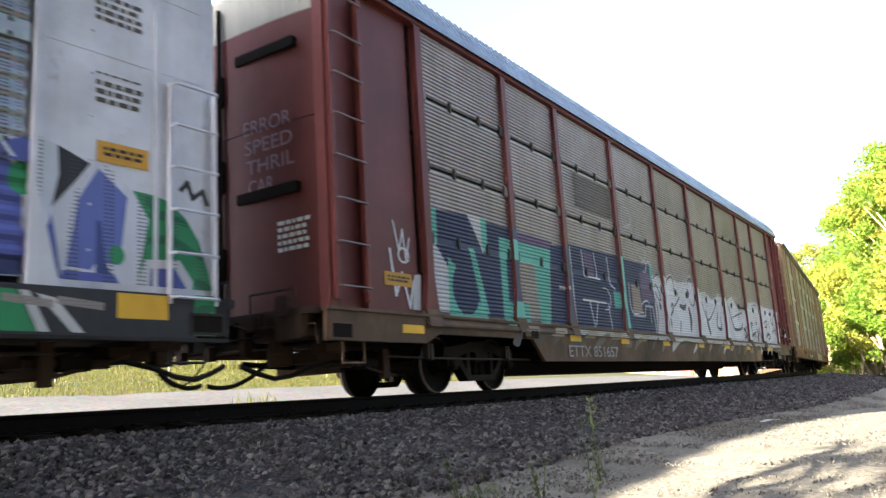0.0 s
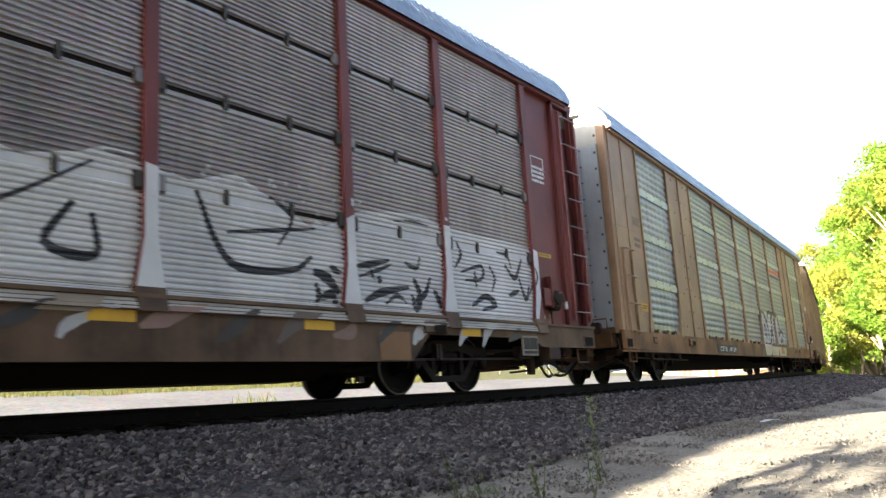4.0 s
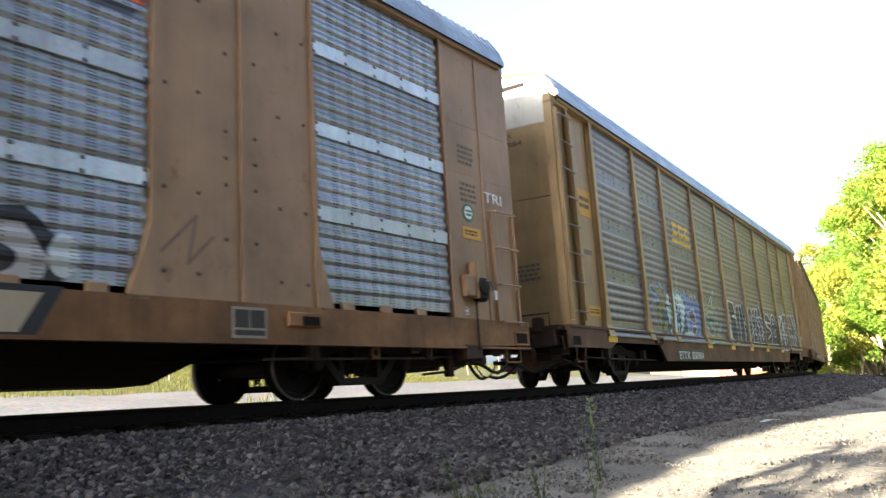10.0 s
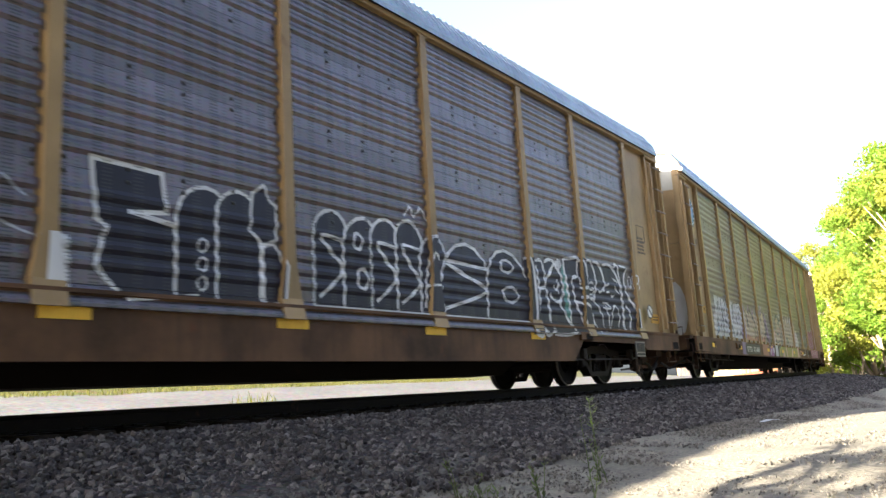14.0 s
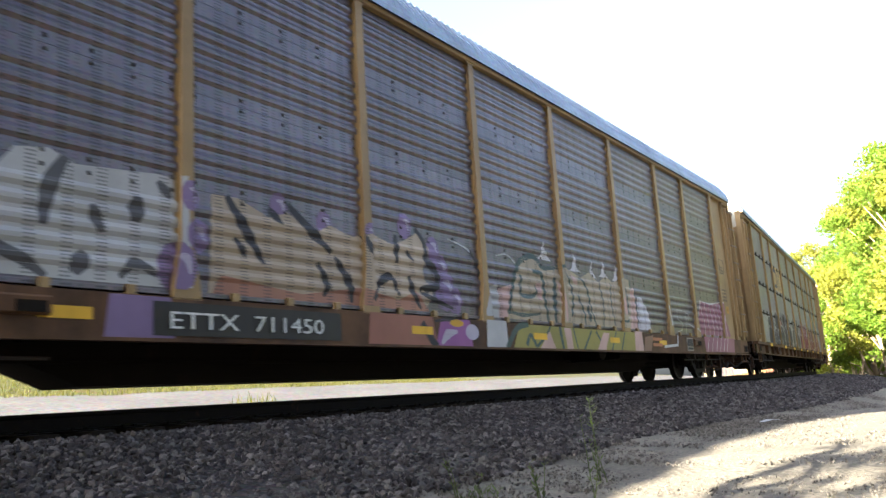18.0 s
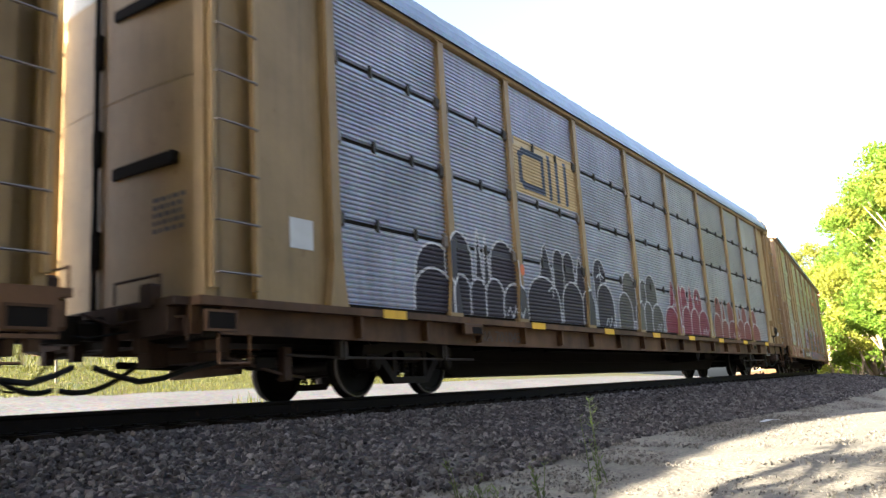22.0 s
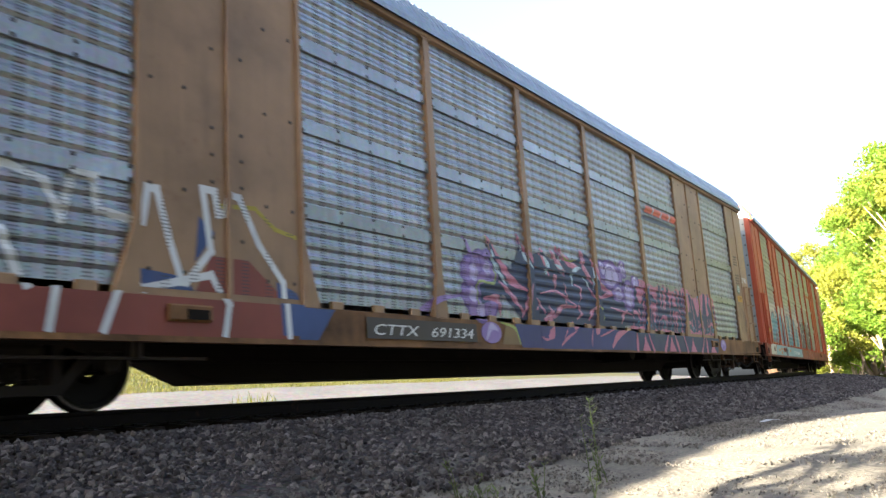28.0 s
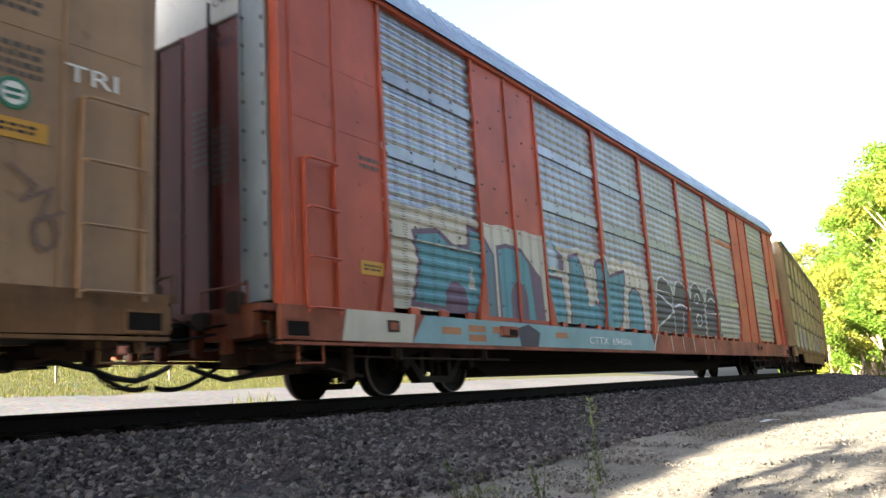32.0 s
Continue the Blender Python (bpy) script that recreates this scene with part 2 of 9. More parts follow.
# ---------------------------------------------------------------- mesh tools
class Shape:
    """Gathers vertices and faces of one part."""

    def __init__(self):
        self.v, self.f, self.m = [], [], []

    def add(self, vs, fs, mi=0):
        o = len(self.v)
        self.v += [tuple(p) for p in vs]
        self.f += [tuple(i + o for i in f) for f in fs]
        self.m += [mi] * len(fs)
        return self

    def box(self, x0, x1, y0, y1, z0, z1, c=0.0, mi=0):
        """A box; c rounds its long edges off by a chamfer (section in y, z along x)."""
        if c <= 0:
            vs = [(x, y, z) for x in (x0, x1) for y in (y0, y1) for z in (z0, z1)]
            return self.add(vs, [(0, 1, 3, 2), (4, 6, 7, 5), (0, 4, 5, 1), (2, 3, 7, 6), (0, 2, 6, 4), (1, 5, 7, 3)], mi)
        sec = [(y0 + c, z0), (y1 - c, z0), (y1, z0 + c), (y1, z1 - c), (y1 - c, z1), (y0 + c, z1), (y0, z1 - c), (y0, z0 + c)]
        return self.sweep(sec, x0, x1, mi)

    def sweep(self, sec, x0, x1, mi=0):
        """A closed section in (y, z), swept along x."""
        n = len(sec)
        vs = [(x0, y, z) for y, z in sec] + [(x1, y, z) for y, z in sec]
        fs = [(i, i + n, (i + 1) % n + n, (i + 1) % n) for i in range(n)]
        return self.add(vs, fs + [tuple(range(n)), tuple(range(2 * n - 1, n - 1, -1))], mi)

    def plate(self, outline, y0, y1, mi=0):
        """An outline in (x, z), with thickness from y0 (front) to y1 (back)."""
        n = len(outline)
        vs = [(x, y0, z) for x, z in outline] + [(x, y1, z) for x, z in outline]
        fs = [(i, (i + 1) % n, (i + 1) % n + n, i + n) for i in range(n)]
        return self.add(vs, fs + [tuple(range(n - 1, -1, -1)), tuple(range(n, 2 * n))], mi)

    def tube(self, path, r, k=6, mi=0, r1=None):
        """A round bar along a path of points."""
        pts = [Vector(p) for p in path]
        rings = []
        for i, p in enumerate(pts):
            d = (pts[min(i + 1, len(pts) - 1)] - pts[max(i - 1, 0)]).normalized()
            a = d.orthogonal().normalized() if i == 0 else (rings[-1][1] - rings[-1][1].dot(d) * d).normalized()
            rr = r if r1 is None else r + (r1 - r) * i / (len(pts) - 1)
            rings.append((p, a, d.cross(a), rr))
        vs = [p + (a * math.cos(t) + b * math.sin(t)) * rr for p, a, b, rr in rings for t in (2 * math.pi * j / k for j in range(k))]
        fs = [(i * k + j, i * k + (j + 1) % k, (i + 1) * k + (j + 1) % k, (i + 1) * k + j) for i in range(len(pts) - 1) for j in range(k)]
        return self.add(vs, fs + [tuple(range(k - 1, -1, -1)), tuple(range((len(pts) - 1) * k, len(pts) * k))], mi)

    def lathe(self, prof, k=24, cx=0.0, cy=0.0, cz=0.0, mi=0):
        """A profile of (radius, y), turned about the y axis."""
        n = len(prof)
        vs = [(cx + r * math.cos(t), cy + y, cz + r * math.sin(t)) for t in (2 * math.pi * j / k for j in range(k)) for r, y in prof]
        fs = [(j * n + i, j * n + i + 1, (j + 1) % k * n + i + 1, (j + 1) % k * n + i) for j in range(k) for i in range(n - 1)]
        return self.add(vs, fs, mi)

    def mesh(self, name, *mats):
        me = bpy.data.meshes.new(name)
        me.from_pydata(self.v, [], self.f)
        for m in mats:
            me.materials.append(m)
        if len(mats) > 1:
            me.polygons.foreach_set("material_index", self.m)
        me.update()
        return me


def part(name, shape, material, parent, label="", loc=None):
    """Links a shape (or a mesh already made) as one mesh object under a thing or part."""
    if isinstance(shape, Shape):
        shape = shape.mesh(name, *(material if isinstance(material, (list, tuple)) else (material,)))
    ob = new(name, shape)
    ob.parent = parent
    if loc:
        ob.location = loc
    return tagged(ob, label)


def thing(name, label, category, group="", kind=""):
    ob = new(name)
    ob.empty_display_size = 0.3
    return tagged(ob, label, category, group, kind)


TEXTS = {}


def lettering(text, size, material, parent, x, y, z, name="lettering", label="", width=None, shear=0.0, face=0):
    """Text on a side that faces the camera's side of the track (face 0) or on an end that faces backwards (face 1)."""
    key = (text, size, material.name, shear)
    if key not in TEXTS:
        cu = bpy.data.curves.new("lettering", "FONT")
        cu.body, cu.size, cu.shear, cu.resolution_u = text, size, shear, 3
        cu.extrude = 0.001
        ob = new("lettering", cu)
        bpy.context.view_layer.update()
        me = bpy.data.meshes.new_from_object(ob)
        me.materials.clear()
        me.materials.append(material)
        bpy.data.objects.remove(ob)
        bpy.data.curves.remove(cu)
        TEXTS[key] = me
    me = TEXTS[key]
    ob = new(name, me)
    ob.parent = parent
    xs = [v.co.x for v in me.vertices]
    sc = width / (max(xs) - min(xs)) if width else 1.0
    turn = pose(x, y, z, 90, 0, 0) if face == 0 else pose(x, y, z, 90, 0, -90)
    ob.matrix_basis = turn @ Matrix.Diagonal((sc, 1, 1, 1))
    return tagged(ob, label)


# ---------------------------------------------------------------- ground
def lateral(x, y):
    """Signed distance to the track (positive on the camera's side) and the place along it."""
    x, y = np.atleast_1d(x).astype(float), np.atleast_1d(y).astype(float)
    best, si = np.full(x.shape, 1e9), np.zeros(x.shape)
    for i in range(0, len(SG), 2):
        d = (x - _px[i]) ** 2 + (y - _py[i]) ** 2
        m = d < best
        best[m], si[m] = d[m], SG[i]
    cx, cy, th = np.interp(si, SG, _px), np.interp(si, SG, _py), np.interp(si, SG, _th)
    return (x - cx) * np.sin(th) - (y - cy) * np.cos(th), si


def height(x, y):
    """Height of the ground: ballast bank, yard on the camera's side, rising road and field beyond."""
    l, s = lateral(x, y)
    z = np.interp(l, [-400, -160, -60, -11.0, -9.5, -4.2, -3.0, -2.0, -1.3, 1.2, 2.05, 3.0, 4.4, 5.8, 9, 400],
                  [42, 22, 8.2, 0.86, 0.68, -0.10, -0.36, -0.25, -0.23, -0.25, -0.285, -0.45, -0.66, -0.77, -0.80, -0.9])
    swell = np.interp(s, [-4, 4.5, 6.5, 9.0, 12.0, 15.0, 20.0, 40.0], [-0.15, -0.12, 0.01, 0.04, -0.03, -0.15, -0.26, -0.30]) * np.interp(l, [4.2, 5.6], [0.0, 1.0])
    return z + np.interp(s, SG, _pz) * np.interp(np.abs(l), [6, 60], [1.0, 0.0]) + swell, l


def spaced(lo, fine_lo, fine_hi, hi, step, grow=1.25):
    a = list(np.arange(fine_lo, fine_hi, step))
    d = step
    while a[-1] < hi:
        d *= grow
        a.append(a[-1] + d)
    d = step
    while a[0] > lo:
        d *= grow
        a.insert(0, a[0] - d)
    return np.array(a)


STONE_GROUND = ground_mat("ballast_bed_and_yard", (0.020, 0.017, 0.018), (0.030, 0.026, 0.027), (0.012, 0.0105, 0.0105), 0.8, pebble=26)


def spread_yard(m):
    """Pale packed gravel that takes over from the dark stone towards the yard."""
    nt = m.node_tree
    bs = nt.nodes["Principled BSDF"]
    src = bs.inputs["Base Color"].links[0].from_socket
    vec = coords(nt, shift=False)
    at = nt.nodes.new("ShaderNodeAttribute")
    at.attribute_name = "yard"
    big, fine, dust = noise_tex(nt, vec, 0.9, 5), noise_tex(nt, vec, 30.0, 4), noise_tex(nt, vec, 6.0, 5)
    pale = mix(nt, ramp(nt, big, [(0.35, 0.0), (0.65, 1.0)]), (0.178, 0.157, 0.125), (0.146, 0.130, 0.106))
    pale = mix(nt, ramp(nt, dust, [(0.42, 0.0), (0.75, 0.6)]), pale, (0.075, 0.067, 0.058))
    pale = mix(nt, ramp(nt, fine, [(0.5, 0.0), (0.68, 0.6)]), pale, (0.055, 0.05, 0.046))
    n = nt.nodes.new("ShaderNodeMath")
    n.operation = "MULTIPLY_ADD"
    nt.links.new(mix(nt, 0.5, fine, dust), n.inputs[0])
    n.inputs[1].default_value = 0.9
    nt.links.new(at.outputs["Fac"], n.inputs[2])
    nt.links.new(mix(nt, ramp(nt, n.outputs[0], [(0.62, 0.0), (1.12, 1.0)]), src, pale), bs.inputs["Base Color"])


spread_yard(STONE_GROUND)
ROADM = ground_mat("pale_limestone_road", (0.086, 0.080, 0.080), (0.066, 0.061, 0.062), (0.032, 0.029, 0.030), 0.6, pebble=12)
GRASSM = ground_mat("meadow_turf", (0.038, 0.038, 0.007), (0.056, 0.048, 0.008), (0.022, 0.024, 0.007), 0.9, pebble=5)


def build_ground():
    xs, ys = spaced(-900, -6, 46, 1600, 0.5, 1.14), spaced(-700, -2, 34, 1200, 0.45, 1.14)
    X, Y = np.meshgrid(xs, ys)
    X, Y = X.ravel(), Y.ravel()
    z, l = height(X, Y)
    z = z + np.array([noise.noise((x * 0.6, y * 0.6, 0)) for x, y in zip(X, Y)]) * np.where(np.abs(l) < 2, 0.012, 0.035)
    nx, ny = len(xs), len(ys)
    me = bpy.data.meshes.new("ground")
    fs = [(j * nx + i, j * nx + i + 1, (j + 1) * nx + i + 1, (j + 1) * nx + i) for j in range(ny - 1) for i in range(nx - 1)]
    me.from_pydata(np.stack([X, Y, z], 1).tolist(), [], fs)
    for m in (STONE_GROUND, ROADM, GRASSM):
        me.materials.append(m)
    wob = np.array([noise.noise((x * 0.35, y * 0.35, 7.0)) for x, y in zip(X, Y)]) * 0.5
    zone = np.where(l > -3.6, 0, np.where(l > -10.6 + wob, 1, 2))
    me.polygons.foreach_set("material_index", [int(zone[f[0]]) for f in fs])
    me.polygons.foreach_set("use_smooth", [True] * len(fs))
    me.attributes.new("yard", "FLOAT", "POINT").data.foreach_set("value", np.interp(l + wob * 0.5, [3.9, 6.0], [0.0, 1.0]).astype(np.float32))
    return tagged(new("ground", me), "stone ballast bank, pale gravel yard, limestone road and rising meadow", "ground", kind="structure")


build_ground()


def scatter_stones(name, label, count, place, size, mat, seed, flat=0.75):
    """Loose stones, each an angular lump of its own, as one heap."""
    rng = np.random.default_rng(seed)
    g = (1 + 5 ** 0.5) / 2
    ico = np.array([(-1, g, 0), (1, g, 0), (-1, -g, 0), (1, -g, 0), (0, -1, g), (0, 1, g), (0, -1, -g), (0, 1, -g), (g, 0, -1), (g, 0, 1), (-g, 0, -1), (-g, 0, 1)]) / (1 + g * g) ** 0.5
    tri = np.array([(0, 11, 5), (0, 5, 1), (0, 1, 7), (0, 7, 10), (0, 10, 11), (1, 5, 9), (5, 11, 4), (11, 10, 2), (10, 7, 6), (7, 1, 8),
                    (3, 9, 4), (3, 4, 2), (3, 2, 6), (3, 6, 8), (3, 8, 9), (4, 9, 5), (2, 4, 11), (6, 2, 10), (8, 6, 7), (9, 8, 1)])
    P = place(rng, count)
    n = len(P)
    V = ico[None] * (1 + rng.uniform(-0.32, 0.32, (n, 12, 1)))
    V = V * (rng.uniform(0.6, 1.25, (n, 1, 3)) * np.array([1, 1, flat]))
    q = rng.normal(size=(n, 4))
    q /= np.linalg.norm(q, axis=1)[:, None]
    w, a, b, c = q.T
    R = np.stack([1 - 2 * (b * b + c * c), 2 * (a * b - c * w), 2 * (a * c + b * w), 2 * (a * b + c * w), 1 - 2 * (a * a + c * c), 2 * (b * c - a * w),
                  2 * (a * c - b * w), 2 * (b * c + a * w), 1 - 2 * (a * a + b * b)], 1).reshape(n, 3, 3)
    V = np.einsum("nij,nkj->nki", R, V) * (size(rng, n)[:, None, None]) + P[:, None]
    F = (tri[None] + 12 * np.arange(n)[:, None, None]).reshape(-1, 3)
    me = bpy.data.meshes.new(name)
    me.from_pydata(V.reshape(-1, 3).tolist(), [], F.tolist())
    me.materials.append(mat)
    return tagged(new(name, me), label, name.replace("_", " "), kind="stuff")


BALLAST = stony("crushed_ballast", [(0.010, 0.0085, 0.009), (0.027, 0.0235, 0.025), (0.13, 0.118, 0.115), (0.046, 0.037, 0.036), (0.022, 0.019, 0.021), (0.066, 0.054, 0.050), (0.015, 0.012, 0.012), (0.11, 0.098, 0.095), (0.018, 0.0145, 0.0142), (0.038, 0.033, 0.037)], 30.0)
PEBBLE = stony("pale_pebbles", [(0.05, 0.044, 0.039), (0.10, 0.088, 0.075), (0.14, 0.125, 0.107), (0.075, 0.066, 0.058)], 40.0)


def bank(s0, s1, l0, l1, sink):
    def place(rng, n):
        s, l = rng.uniform(s0, s1, n), rng.uniform(l0, l1, n)
        x, y, _, th = on_line(s)
        x, y = x + np.sin(th) * l, y - np.cos(th) * l
        z, _ = height(x, y)
        return np.stack([x, y, z + rng.uniform(-sink, sink * 1.3, n)], 1)
    return place


def sizes(a, b):
    return lambda rng, n: a + (b - a) * rng.random(n) ** 2


scatter_stones("ballast", "angular grey and brown crushed-stone ballast on the bank", 24000, bank(1.0, 13, 1.42, 4.95, 0.010), sizes(0.018, 0.042), BALLAST, 1)
scatter_stones("ballast", "angular grey and brown crushed-stone ballast on the bank", 15000, bank(13, 34, 1.42, 4.9, 0.012), sizes(0.026, 0.052), BALLAST, 2)
scatter_stones("ballast", "angular grey and brown crushed-stone ballast on the bank", 8000, bank(34, 95, 1.42, 5.5, 0.015), sizes(0.04, 0.08), BALLAST, 3)
scatter_stones("ballast", "angular grey and brown crushed-stone ballast on the bank", 5000, bank(-6, 60, -3.2, 0.9, 0.01), sizes(0.035, 0.06), BALLAST, 4)
scatter_stones("ballast", "small grey stones spilt from the bank onto the yard", 13000, bank(1.0, 24, 4.4, 5.7, 0.003), sizes(0.005, 0.016), PEBBLE, 7)
scatter_stones("gravel", "fine pale gravel strewn over the yard", 14000, bank(1.5, 14, 5.0, 8.0, 0.002), sizes(0.004, 0.012), PEBBLE, 5)
scatter_stones("gravel", "fine pale gravel strewn over the yard", 5000, bank(14, 45, 5.2, 12, 0.003), sizes(0.006, 0.018), PEBBLE, 6)


# ---------------------------------------------------------------- track
RAILM = painted("brown_rail_steel", (0.010, 0.008, 0.007), 0.8, (0.006, 0.005, 0.004), 0.5, 0.1)
HEADM = plain("bright_rail_head", (0.35, 0.33, 0.31), 0.28, 1.0)
TIEM = painted("creosoted_oak", (0.018, 0.014, 0.011), 0.95, (0.01, 0.008, 0.007), 0.6, 0.05)


def build_rail(l, name, label):
    sec = [(-0.07, -0.172), (0.07, -0.172), (0.07, -0.160), (0.012, -0.145), (0.009, -0.045), (0.035, -0.035), (0.036, -0.008), (0.028, 0.0), (-0.028, 0.0),
           (-0.036, -0.008), (-0.035, -0.035), (-0.009, -0.045), (-0.012, -0.145), (-0.07, -0.160)]
    sh, n = Shape(), len(sec)
    ss = np.arange(-70, 151, 2.0)
    vs = []
    for s in ss:
        for a, z in sec:
            x, y, zz = beside(s, l + a)
            vs.append((x, y, zz + z + (GAUGE - l) * math.sin(radians(CANT))))
    fs, mi = [], []
    for i in range(len(ss) - 1):
        for j in range(n):
            fs.append((i * n + j, i * n + (j + 1) % n, (i + 1) * n + (j + 1) % n, (i + 1) * n + j))
            mi.append(1 if j == 7 else 0)
    sh.v, sh.f, sh.m = vs, fs, mi
    return tagged(new(name, sh.mesh(name, RAILM, HEADM)), label, "rail", "rails of the track", "structure")


build_rail(GAUGE, "rail", "rust-brown steel rail with a worn bright head")
build_rail(-GAUGE, "rail", "rust-brown steel rail with a worn bright head")

tie_shape = Shape()
tie_shape.box(-1.28, 1.28, -0.115, 0.115, -0.36, -0.182, 0.02)
for _m in (RAILM, TIEM):
    _m.node_tree.nodes["Principled BSDF"].inputs["Specular IOR Level"].default_value = 0.08
TIE = tie_shape.mesh("crosstie", TIEM)
plate_shape = Shape()
plate_shape.box(-0.19, 0.19, -0.095, 0.095, -0.184, -0.170, 0.004)
for dx in (-0.1, 0.1):
    for dy in (-0.06, 0.06):
        plate_shape.box(dx - 0.014, dx + 0.014, dy - 0.014, dy + 0.014, -0.172, -0.145)
TIEPLATE = plate_shape.mesh("tie_plate", RAILM)
for i in range(150):
    s = -18 + i * 0.51
    x, y, z, th = on_line(s)
    tie = tagged(new("crosstie", TIE), "dark creosoted wooden crosstie bedded in ballast", "crosstie", "crossties under the rails")
    tie.matrix_basis = pose(x, y, z + 0.02, 0, 0, math.degrees(th) + 90) @ pose(0, 0, 0, 0, -CANT, 0)
    for side in (-1, 1):
        part("tie_plate", TIEPLATE, RAILM, tie, "spiked steel tie plate", (side * GAUGE, 0, 0))


# ---------------------------------------------------------------- autorack cars
POSTS = (1.4, 4.2, 7.0, 9.05, 11.6)
HALF = 13.68
ROWS_Z = (1.12, 2.195, 3.27, 4.345)
Y_BACK, Y_POST, Y_SILL, Y_END = 1.44, 1.53, 1.53, 1.47
AXLE_Z, WHEEL_R, TRUCK, BASE = 0.42, 0.42, 10.12, 0.84
CACHE = {}
SKIRT = 0.9      # foot of the sloping skirt on some cars
WARN = plain("faded_red_lettering", (0.25, 0.05, 0.04), 0.6)


def sheet_profile(kind):
    """Height and depth along one sheet of a side, bottom to top."""
    pts = [(0.0, 0.012)]
    if kind == "fine":
        h, p = 1.018, 0.0622
        for i in range(16):
            z = 0.012 + i * p
            pts += [(z, 0.008), (z + 0.016, 0.027), (z + 0.036, 0.029), (z + 0.053, 0.010)]
    else:
        h = 1.07
        pts += [(0.115, 0.012)]
        for i in range(5):
            z = 0.13 + i * 0.165
            pts += [(z, 0.012), (z + 0.044, 0.035), (z + 0.086, 0.037), (z + 0.130, 0.013)]
        pts += [(0.96, 0.012)]
    return pts + [(h, 0.012)]


def sheet_depth(kind, z):
    for zb in reversed(ROWS_Z):
        if z >= zb:
            pr = sheet_profile(kind)
            return float(np.interp(z - zb, [p[0] for p in pr], [p[1] for p in pr]))
    return 0.012


def sheet_mesh(kind, width, mat):
    key = ("sheet", kind, round(width, 3), mat.name)
    if key not in CACHE:
        pr = sheet_profile(kind)
        sh = Shape()
        sh.sweep([(0.0, pr[0][0])] + [(-d, z) for z, d in pr] + [(0.0, pr[-1][0])], -width / 2, width / 2)
        CACHE[key] = sh.mesh("sheet", mat)
    return CACHE[key]


def cached(key, build, *mats):
    if key not in CACHE:
        CACHE[key] = build().mesh(key[0], *mats)
    return CACHE[key]


def post_shape(flare):
    def build():
        sh = Shape()
        a = 0.075
        if flare:
            out = [(-0.17, 1.02), (0.17, 1.02), (0.15, 1.16), (a, 1.62), (a, 5.33), (0.17, 5.36), (0.17, 5.43), (-0.17, 5.43), (-0.17, 5.36), (-a, 5.33), (-a, 1.62), (-0.15, 1.16)]
        else:
            out = [(-a, 1.02), (a, 1.02), (a, 5.43), (-a, 5.43)]
        sh.plate(out, -Y_POST, -Y_BACK + 0.02)
        sh.plate([(-a - 0.03, 1.65), (-a, 1.65), (-a, 5.3), (-a - 0.03, 5.3)], -Y_BACK - 0.02, -Y_BACK + 0.01)
        sh.plate([(a, 1.65), (a + 0.03, 1.65), (a + 0.03, 5.3), (a, 5.3)], -Y_BACK - 0.02, -Y_BACK + 0.01)
        return sh
    return build


def ladder(car, x0, x1, z0, z1, n, mat, y=-1.53):
    """Tall ladders have stout stiles and bare rungs; short ones are slim and painted with their car."""
    short = n < 7
    a, b = (0.014, 0.03) if short else (0.032, 0.05)
    rm = mat if short else CHROME
    st = cached(("stile", z0, z1, mat.name), lambda: Shape().box(-a, a, -b, 0.03, z0 - (0.06 if short else 0.15), z1 + (0.02 if short else 0.12)), mat)
    lad = part("ladder", st, mat, car, "steel ladder of round rungs", (x0, y, 0))
    part("stile", st, mat, lad, "", (x1 - x0, 0, 0))
    rg = cached(("rung", round(x1 - x0, 3), rm.name), lambda: Shape().tube([(0, 0, 0), (0.02, -0.07, 0), (x1 - x0 - 0.02, -0.07, 0), (x1 - x0, 0, 0)], 0.017 if short else 0.013), rm)
    for i in range(n):
        part("rung", rg, rm, lad, "", (0, -0.02, z0 + (z1 - z0) * i / (n - 1)))


def far_ladder(car, x0, x1, z0, z1, n, mat):
    """The ladder at a far corner, seen through the gaps between the cars."""
    st = cached(("far_stile", z0, z1, mat.name), lambda: Shape().box(-0.032, 0.032, -0.03, 0.05, z0 - 0.15, z1 + 0.12), mat)
    lad = part("ladder", st, mat, car, "steel ladder of round rungs", (x0, 1.53, 0))
    part("stile", st, mat, lad, "", (x1 - x0, 0, 0))
    rg = cached(("far_rung", round(x1 - x0, 3)), lambda: Shape().tube([(0, 0, 0), (0.02, 0.07, 0), (x1 - x0 - 0.02, 0.07, 0), (x1 - x0, 0, 0)], 0.013), CHROME)
    for i in range(n):
        part("rung", rg, CHROME, lad, "", (0, 0.02, z0 + (z1 - z0) * i / (n - 1)))


